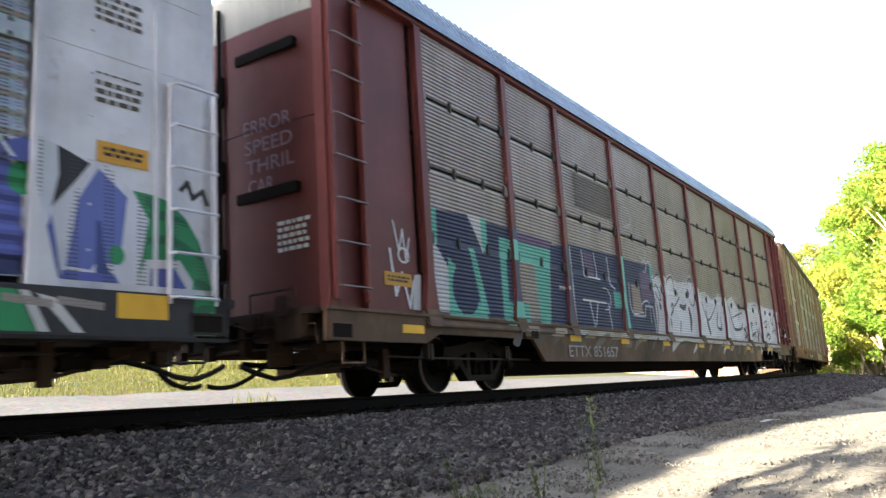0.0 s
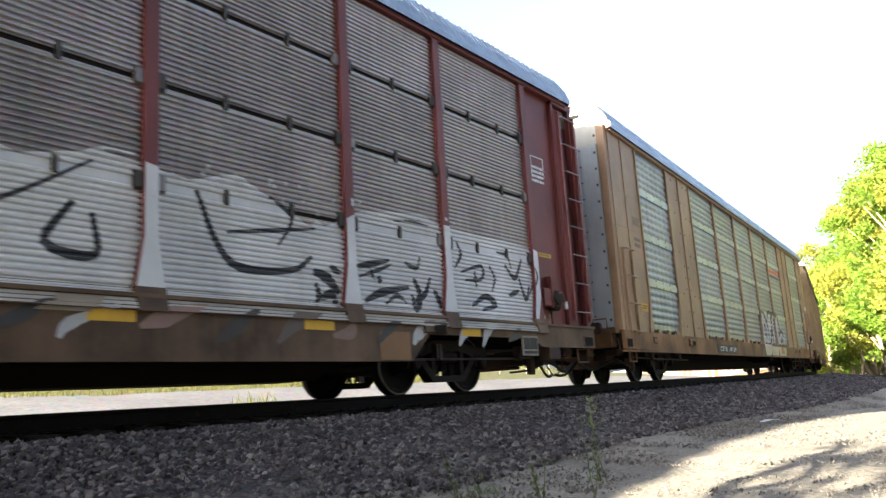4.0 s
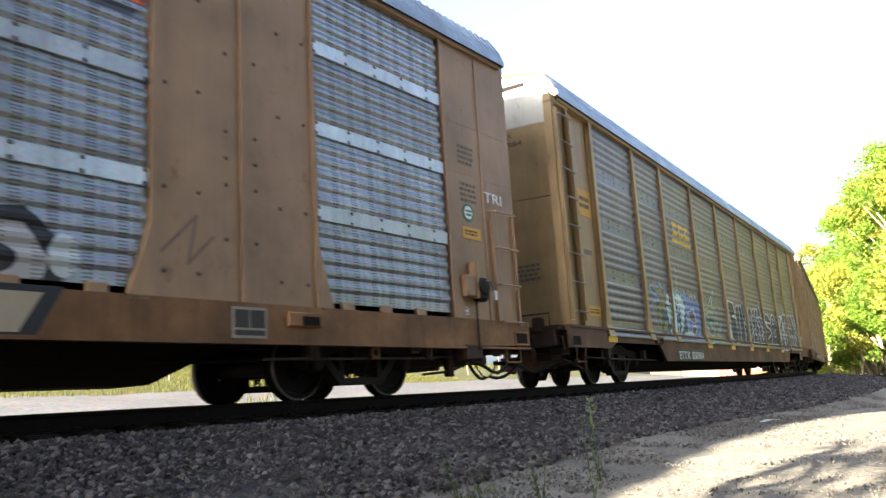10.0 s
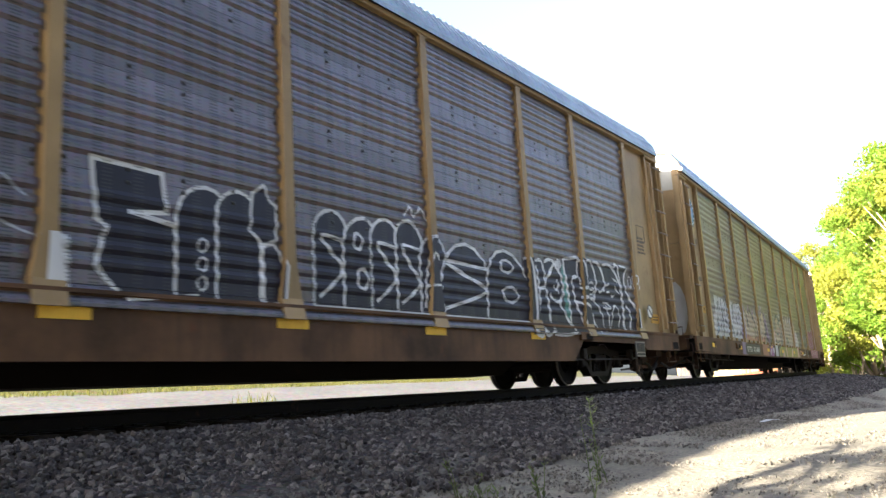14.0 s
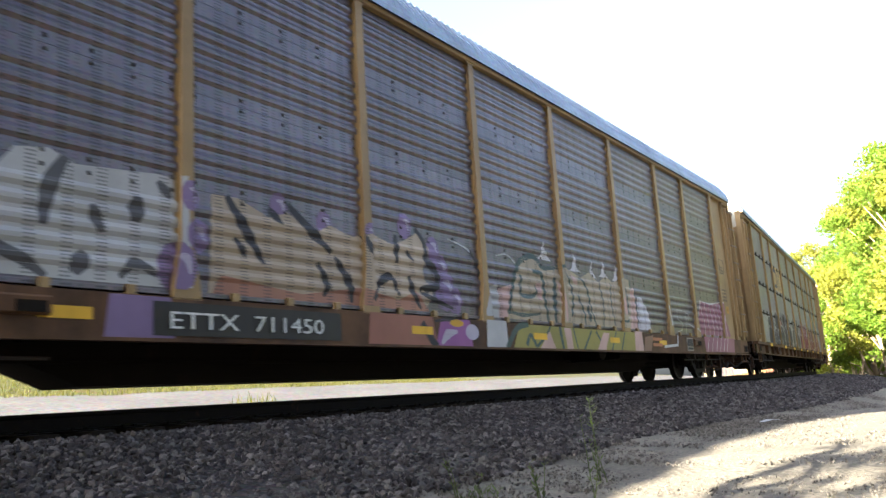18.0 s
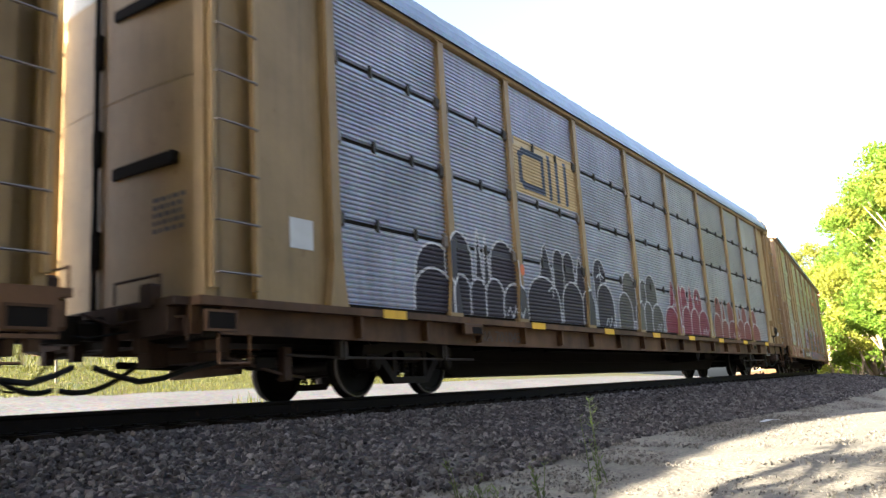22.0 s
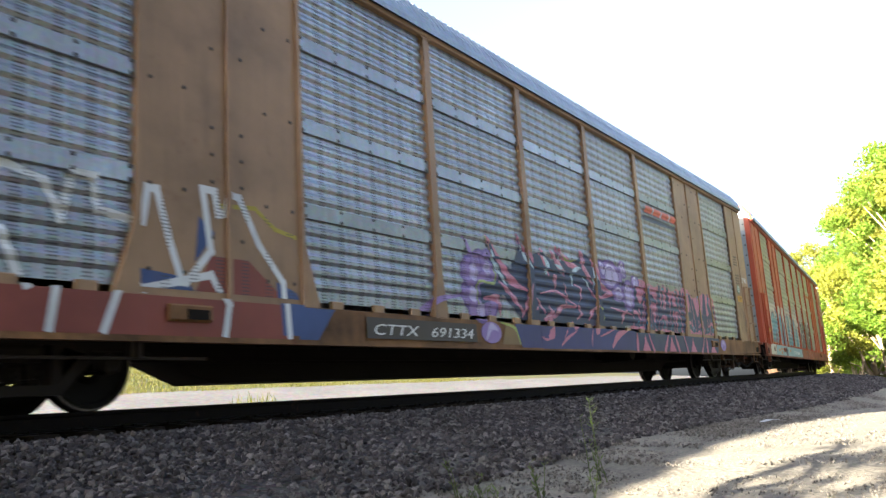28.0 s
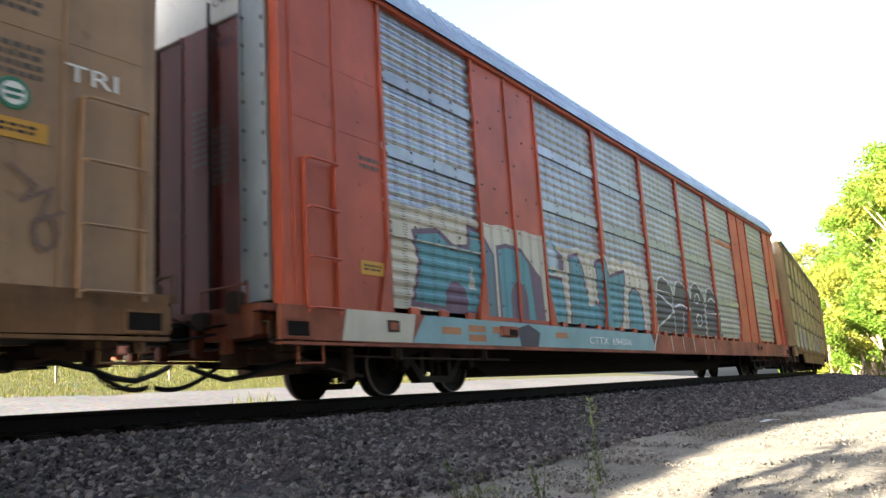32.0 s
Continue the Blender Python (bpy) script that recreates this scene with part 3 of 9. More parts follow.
def roof_shape(smooth):
    def build():
        sh = Shape()
        prof = [(-1.60, 5.42), (-1.60, 5.50), (-1.52, 5.68), (-1.30, 6.00), (-0.7, 6.14), (0, 6.18), (0.7, 6.14), (1.30, 6.00), (1.52, 5.68), (1.60, 5.50), (1.60, 5.42)]
        xs, ups = [], []
        p = 0.17
        x, i = -13.4, 0
        while x < 13.4:
            xs += [x, x + p * 0.38, x + p * 0.5, x + p * 0.88]
            ups += [0.0, 0.0, 0.03, 0.03]
            x += p
        if smooth:
            xs, ups = list(np.arange(-13.4, 13.45, 0.6)), [0.0] * 44
            ups = [0.012 * (k % 2) for k in range(len(xs))]
        n = len(prof)
        vs = []
        for x, u in zip(xs, ups):
            for y, z in prof:
                vs.append((x, y + (0 if abs(y) < 1.55 else 0), z + u if abs(y) < 1.55 else z))
        fs = [(i * n + j, (i + 1) * n + j, (i + 1) * n + j + 1, i * n + j + 1) for i in range(len(xs) - 1) for j in range(n - 1)]
        sh.add(vs, fs)
        k = (len(xs) - 1) * n
        sh.f += [tuple(range(n - 1, -1, -1)), tuple(range(k, k + n))]
        sh.m += [0, 0]
        return sh
    return build


def wheelset_shape():
    sh = Shape()
    for sgn in (-1, 1):
        prof = [(0.10, 0.70), (0.12, 0.665), (0.30, 0.685), (0.345, 0.67), (0.355, 0.655), (0.445, 0.655), (0.448, 0.675), (0.425, 0.695), (0.42, 0.80), (0.36, 0.80), (0.345, 0.775), (0.17, 0.745), (0.13, 0.80), (0.10, 0.80)]
        sh.lathe([(r, y * sgn) for r, y in (prof if sgn > 0 else prof)], 28)
        rim = [(0.4215, 0.70), (0.4215, 0.80), (0.405, 0.802)]
        sh.lathe([(r, y * sgn) for r, y in rim], 28, mi=1)
    sh.lathe([(0.0, -1.05), (0.075, -1.05), (0.08, -0.75), (0.09, 0.0), (0.08, 0.75), (0.075, 1.05), (0.0, 1.05)], 14)
    return sh


WHEELSET = wheelset_shape().mesh("wheelset", WHEEL, TREAD)


def side_frame_shape():
    sh = Shape()
    for y0, y1 in ((-1.08, -0.90),):
        sh.plate([(-1.06, 0.52), (-1.02, 0.66), (-0.55, 0.70), (-0.3, 0.76), (0.3, 0.76), (0.55, 0.70), (1.02, 0.66), (1.06, 0.52), (0.68, 0.50), (0.36, 0.60), (-0.36, 0.60), (-0.68, 0.50)], y0, y1)
        sh.plate([(-0.70, 0.54), (-0.62, 0.54), (-0.34, 0.24), (0.34, 0.24), (0.62, 0.54), (0.70, 0.54), (0.70, 0.46), (0.40, 0.15), (-0.40, 0.15), (-0.70, 0.46)], y0, y1)
        for x in (-0.40, 0.31):
            sh.box(x, x + 0.09, y0 + 0.01, y1 - 0.01, 0.22, 0.62)
        for x in (-BASE, BASE):
            sh.box(x - 0.15, x + 0.15, y0 - 0.02, y1 + 0.02, 0.36, 0.56, 0.03)
            sh.lathe([(0.0, -0.07), (0.07, -0.07), (0.10, -0.04), (0.11, 0.06)], 12, x, y0 - 0.02, AXLE_Z)
        for x in (-0.2, 0.0, 0.2):
            for k in range(5):
                sh.lathe([(0.045, -0.02), (0.075, 0.0), (0.045, 0.02)], 8, x, (y0 + y1) / 2, 0.27 + k * 0.065)
    return sh


def mirror(sh):
    o = Shape()
    return o.add([(x, -y, z) for x, y, z in sh.v], [tuple(reversed(f)) for f in sh.f])


FRAME_N = side_frame_shape().mesh("side_frame", CAST)
FRAME_F = mirror(side_frame_shape()).mesh("side_frame", CAST)
_b = Shape()
_b.box(-0.2, 0.2, -1.12, 1.12, 0.44, 0.60, 0.04)
_b.lathe([(0.0, -0.02), (0.3, -0.02)], 12)
_b.v, _b.f, _b.m = _b.v[:16], _b.f[:10], _b.m[:10]
_b.box(-0.28, 0.28, -0.35, 0.35, 0.6, 0.72, 0.04)
for _s in (-1, 1):
    _b.box(_s * 0.36 - 0.06, _s * 0.36 + 0.06, -0.72, 0.72, 0.32, 0.46, 0.02)
    _b.box(_s * 0.40, _s * 0.44, -0.80, -0.68, 0.26, 0.56)
    _b.box(_s * 0.40, _s * 0.44, 0.68, 0.80, 0.26, 0.56)
BOLSTER = _b.mesh("bolster", CAST)
WHEELS = []      # every wheelset, with its car and place, for the keys


def bogie(car, number, x):
    tr = part("bogie", BOLSTER, CAST, car, "two-axle cast steel bogie, dark with grease", (x, 0, 0))
    part("side_frame", FRAME_N, CAST, tr)
    part("side_frame", FRAME_F, CAST, tr)
    for dx in (-BASE, BASE):
        w = part("wheelset", WHEELSET, WHEEL, tr, "worn steel wheels on an axle", (dx, 0, AXLE_Z))
        WHEELS.append((w, number, x + dx, dx))
    return tr


def underframe(car, kind, paint_m, style):
    """Side sills, centre sill, deck, cross-bearers, draft gear, steps, hoses."""
    if style == "notched":
        def build():
            sh = Shape()
            z = 0.42
            out = [(-HALF, 1.02), (HALF, 1.02), (HALF, 0.66), (11.7, 0.66), (11.4, 0.79), (8.6, 0.79), (8.2, z), (-8.2, z), (-8.6, 0.79), (-11.4, 0.79), (-11.7, 0.66), (-HALF, 0.66)]
            sh.plate(out, -Y_SILL, -Y_SILL + 0.06)
            sh.box(-HALF, HALF, -Y_SILL - 0.03, -Y_SILL + 0.1, 1.02, 1.06)
            return sh
    elif style == "stepped":
        def build():
            sh = Shape()
            out = [(-HALF, 1.0), (HALF, 1.0), (HALF, 0.70), (8.4, 0.66), (-8.4, 0.66), (-HALF, 0.70)]
            sh.plate(out, -Y_SILL + 0.10, -Y_SILL + 0.16)
            sh.box(-HALF, HALF, -Y_SILL - 0.04, -Y_SILL + 0.12, 0.97, 1.06)
            for k in range(-8, 9):
                sh.box(k * 1.4 - 0.03, k * 1.4 + 0.03, -Y_SILL, -Y_SILL + 0.12, 0.70, 0.98)
            return sh
    else:
        def build():
            sh = Shape()
            sh.plate([(-HALF, 1.04), (HALF, 1.04), (HALF, 0.66), (9.2, 0.62), (-9.2, 0.62), (-HALF, 0.66)], -Y_SILL, -Y_SILL + 0.06)
            sh.box(-HALF, HALF, -Y_SILL - 0.015, -Y_SILL + 0.09, 0.60, 0.635)
            return sh
    nm = ("side_sill", style, paint_m.name)
    part("side_sill", cached(nm, build, paint_m), paint_m, car, "rust-stained deck sill with road grime")
    part("side_sill", cached(("side_sill_f", style, paint_m.name), lambda: mirror(build()), paint_m), paint_m, car)

    def frame_b():
        sh = Shape()
        sh.box(-HALF + 0.1, HALF - 0.1, -1.46, 1.46, 0.98, 1.05)
        sh.box(-13.2, 13.2, -0.36, 0.36, 0.72, 0.99)
        sh.plate([(-8.7, 0.75), (8.7, 0.75), (7.5, 0.25), (-7.5, 0.25)], -0.36, 0.36)
        for k in range(-6, 7):
            sh.box(k * 1.35 - 0.05, k * 1.35 + 0.05, -1.42, 1.42, 0.68, 0.99)
        for sgn in (-1, 1):
            sh.box(sgn * 13.45 - 0.12, sgn * 13.45 + 0.12, -1.45, 1.45, 0.66, 1.0)
        return sh
    part("underframe", cached(("underframe",), frame_b, BLACK), BLACK, car, "sooty steel underframe")

    def pipe_b():
        sh = Shape()
        sh.tube([(-12.9, -0.62, 0.6), (-8, -0.62, 0.48), (8, -0.62, 0.48), (12.9, -0.62, 0.6)], 0.025)
        sh.tube([(-5.5, -1.15, 0.62), (2.0, -1.15, 0.62)], 0.018)
        sh.lathe([(0.0, -0.45), (0.2, -0.42), (0.22, -0.3), (0.22, 0.3), (0.2, 0.42), (0.0, 0.45)], 14, 3.2, -0.9, 0.66)
        sh.box(4.6, 5.2, -1.1, -0.7, 0.5, 0.85, 0.03)
        return sh
    part("brake_gear", cached(("brake_gear",), pipe_b, BLACK), BLACK, car, "brake pipe, reservoir and valve")
    for sgn in (-1, 1):
        def cp(sgn=sgn):
            sh = Shape()
            sh.box(min(sgn * 12.9, sgn * 14.05), max(sgn * 12.9, sgn * 14.05), -0.1, 0.1, 0.74, 0.94, 0.03)
            sh.plate([(sgn * 14.0, 0.70), (sgn * 14.28, 0.70), (sgn * 14.36, 0.78), (sgn * 14.36, 0.92), (sgn * 14.28, 0.99), (sgn * 14.0, 0.99)][::sgn], -0.16 if sgn > 0 else -0.06, 0.06 if sgn > 0 else 0.16)
            sh.box(min(sgn * 13.55, sgn * 13.75), max(sgn * 13.55, sgn * 13.75), -0.32, 0.32, 0.66, 1.0, 0.04)
            return sh
        part("coupler", cached(("coupler", sgn), cp, CAST), CAST, car, "knuckle coupler and draft gear")

        def hose(sgn=sgn):
            sh = Shape()
            pts = []
            for k in range(13):
                a = k / 12
                pts.append((sgn * (13.35 + 0.95 * a), -0.42 + 0.22 * a, 0.62 - 0.42 * math.sin(math.pi * a * 0.62)))
            sh.tube(pts, 0.028, 7)
            sh.tube([(sgn * 13.6, -1.15, 0.82), (sgn * 13.75, -0.9, 0.80), (sgn * 14.05, -0.3, 0.74), (sgn * 14.1, -0.1, 0.78)], 0.014, 5)
            return sh
        def plat(sgn=sgn):
            sh = Shape()
            a, b = sorted((sgn * 13.3, sgn * 13.86))
            sh.box(a, b, -1.40, 1.40, 0.98, 1.06)
            sh.box(a, b, -1.30, -0.5, 0.70, 0.99, 0.03)
            sh.box(a, b, 0.5, 1.30, 0.70, 0.99, 0.03)
            for y in (-0.8, -0.3, 0.35, 0.9):
                sh.box(sgn * 13.8 - 0.06, sgn * 13.8 + 0.06, y - 0.05, y + 0.05, 0.55, 0.98)
            sh.tube([(sgn * 13.9, -1.25, 1.06), (sgn * 13.9, -1.25, 1.28), (sgn * 13.9, -0.5, 1.28), (sgn * 13.9, -0.5, 1.06)], 0.016, 5)
            return sh
        pl_m = paint_m if style == "plain" else RUSTY
        part("end_platform", cached(("end_platform", sgn, pl_m.name), plat, pl_m), pl_m, car, "grimy end platform over the draft gear")
        st = cached(("stirrup", paint_m.name), lambda: Shape().tube([(-0.2, 0, 0.7), (-0.2, 0, 0.40), (0.2, 0, 0.40), (0.2, 0, 0.7)], 0.018, 5), paint_m)
        part("stirrup_step", st, paint_m, car, "bent steel step", (sgn * 13.2, -1.50, 0))
        lv = cached(("brake_rigging", sgn), lambda sgn=sgn: Shape().tube([(sgn * 11.9, -0.95, 0.50), (sgn * 12.5, -0.95, 0.44), (sgn * 13.1, -0.8, 0.52)], 0.03, 6).box(min(sgn * 12.2, sgn * 12.5), max(sgn * 12.2, sgn * 12.5), -1.05, -0.85, 0.36, 0.5, 0.02), BLACK)
        part("brake_rigging", lv, BLACK, car)
        rd = cached(("brake_rod", sgn), lambda sgn=sgn: Shape().tube([(sgn * 11.9, 0.3, 0.45), (sgn * 13.4, 0.2, 0.5)], 0.04, 6), BLACK)
        part("brake_rod", rd, BLACK, car)
        part("air_hose", cached(("air_hose", sgn), hose, RUBBER), RUBBER, car, "sagging black air hose")




STENCIL_AT = {2: (7.70, 0.99), 4: (7.92, 1.0), 6: (7.85, 0.99)}


def sill_gear(car, number, style, paint_m):
    """Pockets, framed steps, lamp-eye, train-line pipe and hoses along the near sill."""
    low = {"notched": 0.66, "plain": 0.66, "stepped": 0.70}[style]
    out = -Y_SILL - (0.045 if style == "stepped" else 0.0)
    for sgn in (-1, 1):
        a, b = sorted((sgn * 13.22, sgn * 13.63))

        def pocket(a=a, b=b):
            sh = Shape()
            sh.box(a, b, out - 0.012, out + 0.02, low + 0.01, low + 0.035).box(a, b, out - 0.012, out + 0.02, low + 0.2, low + 0.225)
            sh.box(a, a + 0.03, out - 0.012, out + 0.02, low + 0.035, low + 0.2).box(b - 0.03, b, out - 0.012, out + 0.02, low + 0.035, low + 0.2)
            return sh.box(a + 0.03, b - 0.03, out - 0.005, out + 0.02, low + 0.035, low + 0.2, 0, 1)
        part("pole_pocket", cached(("pole_pocket", sgn, style, paint_m.name), pocket, paint_m, BLACK), paint_m, car, "open pocket in the end of the sill")
        a, b = sorted((sgn * 8.45, sgn * 8.95))
        part("tie_pocket", cached(("tie_pocket", sgn, style, paint_m.name), lambda a=a, b=b: Shape().box(a, b, -Y_SILL - 0.05, -Y_SILL + 0.02, 0.80, 0.97, 0.02).box(a + 0.2, b - 0.04, -Y_SILL - 0.056, -Y_SILL - 0.04, 0.82, 0.92, 0, 1), paint_m, BLACK), paint_m, car, "tie-down pocket on the sill")
    if style != "plain":
        zt = 0.94 if style == "stepped" else 0.83
        yf = -Y_SILL + (0.09 if style == "stepped" else -0.006)

        def notice():
            sh = Shape()
            sh.box(11.04, 11.52, yf - 0.006, yf + 0.02, zt - 0.32, zt, 0, 0)
            sh.box(11.07, 11.27, yf - 0.011, yf, zt - 0.22, zt - 0.03, 0, 1).box(11.29, 11.49, yf - 0.011, yf, zt - 0.22, zt - 0.03, 0, 1)
            return sh.box(11.07, 11.49, yf - 0.011, yf, zt - 0.29, zt - 0.245, 0, 1)
        part("consolidated_stencil", cached(("consolidated_stencil", style), notice, DUSTY, PLATE_K), DUSTY, car, "black stencil panels in a pale frame")
    else:
        part("lamp_eye", cached(("lamp_eye", paint_m.name), lambda: Shape().box(-0.075, 0.075, -1.36, -1.30, 0.46, 0.62).lathe([(0.0, -0.008), (0.04, -0.008), (0.045, 0.0)], 10, 0, -1.36, 0.54, 1), paint_m, BLACK), paint_m, car, "small lifting eye under the sill", (10.1, 0, 0))
        xs, zs = STENCIL_AT.get(number, (None, 0))
        if xs:
            def panels():
                sh = Shape().box(xs, xs + 0.46, -Y_SILL - 0.008, -Y_SILL, zs - 0.33, zs)
                sh.box(xs + 0.03, xs + 0.22, -Y_SILL - 0.012, -Y_SILL, zs - 0.22, zs - 0.03, 0, 1).box(xs + 0.24, xs + 0.43, -Y_SILL - 0.012, -Y_SILL, zs - 0.22, zs - 0.03, 0, 1)
                return sh.box(xs + 0.03, xs + 0.43, -Y_SILL - 0.012, -Y_SILL, zs - 0.30, zs - 0.245, 0, 1)
            part("consolidated_stencil", panels(), (DUSTY, PLATE_K), car, "black stencil panels in a pale frame")
        part("square_plate", cached(("square_plate", paint_m.name), lambda: Shape().box(-11.82, -11.58, -Y_SILL - 0.012, -Y_SILL, 0.79, 0.94).box(-11.78, -11.62, -Y_SILL - 0.016, -Y_SILL - 0.01, 0.82, 0.91, 0, 1), RUSTY, paint_m), RUSTY, car, "small square door on the sill")

    for sgn in (-1, 1):
        part("train_line", cached(("train_line", sgn), lambda sgn=sgn: Shape().tube([(sgn * 8.3, -1.28, 0.46), (sgn * 11.3, -1.28, 0.48), (sgn * 12.1, -1.1, 0.52)], 0.017, 6), PIPE), PIPE, car, "dusty steel pipe hung under the sill")
    for x in (-11.3, -9.1, 9.1, 11.3):
        part("pipe_hanger", cached(("pipe_hanger",), lambda: Shape().box(-0.03, 0.03, -1.33, -1.23, 0.45, 0.68, 0.01).box(-0.10, -0.06, -1.33, -1.23, 0.47, 0.68, 0.01), PIPE), PIPE, car, "", (x, 0, 0))
    for sgn in (-1, 1):
        def signal_hose(sgn=sgn):
            f = lambda a: sgn * a
            return Shape().tube([(f(12.1), -0.95, 0.36), (f(12.5), -0.93, 0.44), (f(12.9), -0.9, 0.46), (f(13.3), -0.86, 0.38), (f(13.55), -0.82, 0.30), (f(13.8), -0.78, 0.27), (f(14.05), -0.74, 0.34), (f(14.25), -0.7, 0.42)], 0.03, 7)
        part("signal_hose", cached(("signal_hose", sgn), signal_hose, RUBBER), RUBBER, car, "black hose looped under the draft gear")

        def gear(sgn=sgn):
            sh = Shape()
            f = lambda a, b: sorted((sgn * a, sgn * b))
            for a, b, y0, y1, z0, z1 in ((11.9, 12.7, -1.0, -0.5, 0.40, 0.47), (12.3, 12.42, -0.6, 0.6, 0.34, 0.62), (12.75, 13.2, -0.9, -0.3, 0.46, 0.60), (12.0, 12.12, -1.1, -1.0, 0.22, 0.62), (13.0, 13.35, -1.2, -0.95, 0.55, 0.70), (13.4, 13.6, -0.7, -0.45, 0.42, 0.68)):
                p, q = f(a, b)
                sh.box(p, q, y0, y1, z0, z1, 0.015)
            sh.tube([(sgn * 11.6, -0.9, 0.27), (sgn * 12.1, -1.05, 0.30), (sgn * 12.9, -1.0, 0.5)], 0.02, 5)
            return sh
        part("brake_beam_gear", cached(("brake_beam_gear", sgn), gear, RUSTY), RUSTY, car, "rusty levers and brackets under the end")

        def lever(sgn=sgn):
            sh = Shape()
            sh.tube([(sgn * 13.72, -1.42, 0.62), (sgn * 13.74, -1.40, 0.86), (sgn * 13.76, -1.2, 0.88), (sgn * 13.95, -0.5, 0.86), (sgn * 14.05, -0.16, 1.0)], 0.016, 6)
            sh.box(sgn * 13.70 - 0.05, sgn * 13.70 + 0.05, -1.3, -1.16, 0.80, 1.02, 0.02)
            sh.box(sgn * 13.86 - 0.09, sgn * 13.86 + 0.09, -0.62, -0.38, 0.84, 1.03, 0.03)
            sh.box(sgn * 13.84 - 0.05, sgn * 13.84 + 0.05, -1.1, -0.9, 0.98, 1.22, 0.03)
            return sh
        part("uncoupling_lever", cached(("uncoupling_lever", sgn), lever, RUSTY), RUSTY, car, "bent rusty uncoupling lever")

        def slack(sgn=sgn):
            pts = [(sgn * (13.35 + 0.75 * k / 24), -0.6 + 0.004 * (k % 2), 0.5 - 0.30 * math.sin(math.pi * k / 24) + 0.008 * (k % 2)) for k in range(25)]
            return Shape().tube(pts, 0.013, 4)
        if sgn > 0:
            part("slack_chain", cached(("slack_chain",), slack, CAST), CAST, car, "sagging chain between the ends")


def shade_of(col, f):
    return tuple(min(c * f, 1.0) for c in col)


def hand_brake(car, y, pm):
    """Brake gear on the end panel: housing, lever box, lever, chain down to the bogie."""
    g = part("hand_brake", cached(("hand_brake", y), lambda: Shape().box(12.16, 12.36, y - 0.17, y, 1.30, 1.66, 0.05).lathe([(0.0, -0.22), (0.12, -0.2), (0.14, -0.12), (0.14, 0.0)], 14, 12.26, y, 1.52), CAST), CAST, car, "greasy hand-brake housing")
    part("gear_box", cached(("gear_box", y, pm.name), lambda: Shape().box(11.88, 12.10, y - 0.13, y, 1.36, 1.68, 0.02), pm), pm, g)
    part("bracket", cached(("brake_bracket", y, pm.name), lambda: Shape().box(12.12, 12.17, y - 0.15, y, 1.34, 1.90, 0.01), pm), pm, g)
    part("lever", cached(("brake_lever", y), lambda: Shape().tube([(12.26, y - 0.2, 1.60), (12.40, y - 0.19, 1.62), (12.53, y - 0.17, 1.46)], 0.014, 6), CHROME), CHROME, g)
    part("lever_grip", cached(("lever_grip", y), lambda: Shape().box(12.515, 12.555, y - 0.2, y - 0.14, 1.33, 1.47, 0.01), LETTER_W), LETTER_W, g, "white painted lever grip")
    part("chain", cached(("brake_chain", y), lambda: Shape().tube([(12.15 + 0.012 * (k % 2), y - 0.07 - 0.012 * (k % 2), 1.36 - 0.03 * k) for k in range(27)], 0.016, 5), CAST), CAST, g, "rusty brake chain")
    part("warning_plate", cached(("warning_plate", y), lambda: Shape().box(11.78, 12.04, y - 0.009, y, 1.10, 1.21).box(11.80, 12.02, y - 0.012, y - 0.008, 1.175, 1.20, 0, 1).box(11.80, 12.02, y - 0.012, y - 0.008, 1.115, 1.135, 0, 1), LETTER_W, WARN), LETTER_W, g, "white notice plate with red lines")
    part("jacking_pad", cached(("jacking_pad", y), lambda: Shape().box(11.88, 12.24, -Y_SILL - 0.03, -Y_SILL + 0.2, 0.44, 0.655, 0.02), RUSTY), RUSTY, car, "jacking pad under the sill")


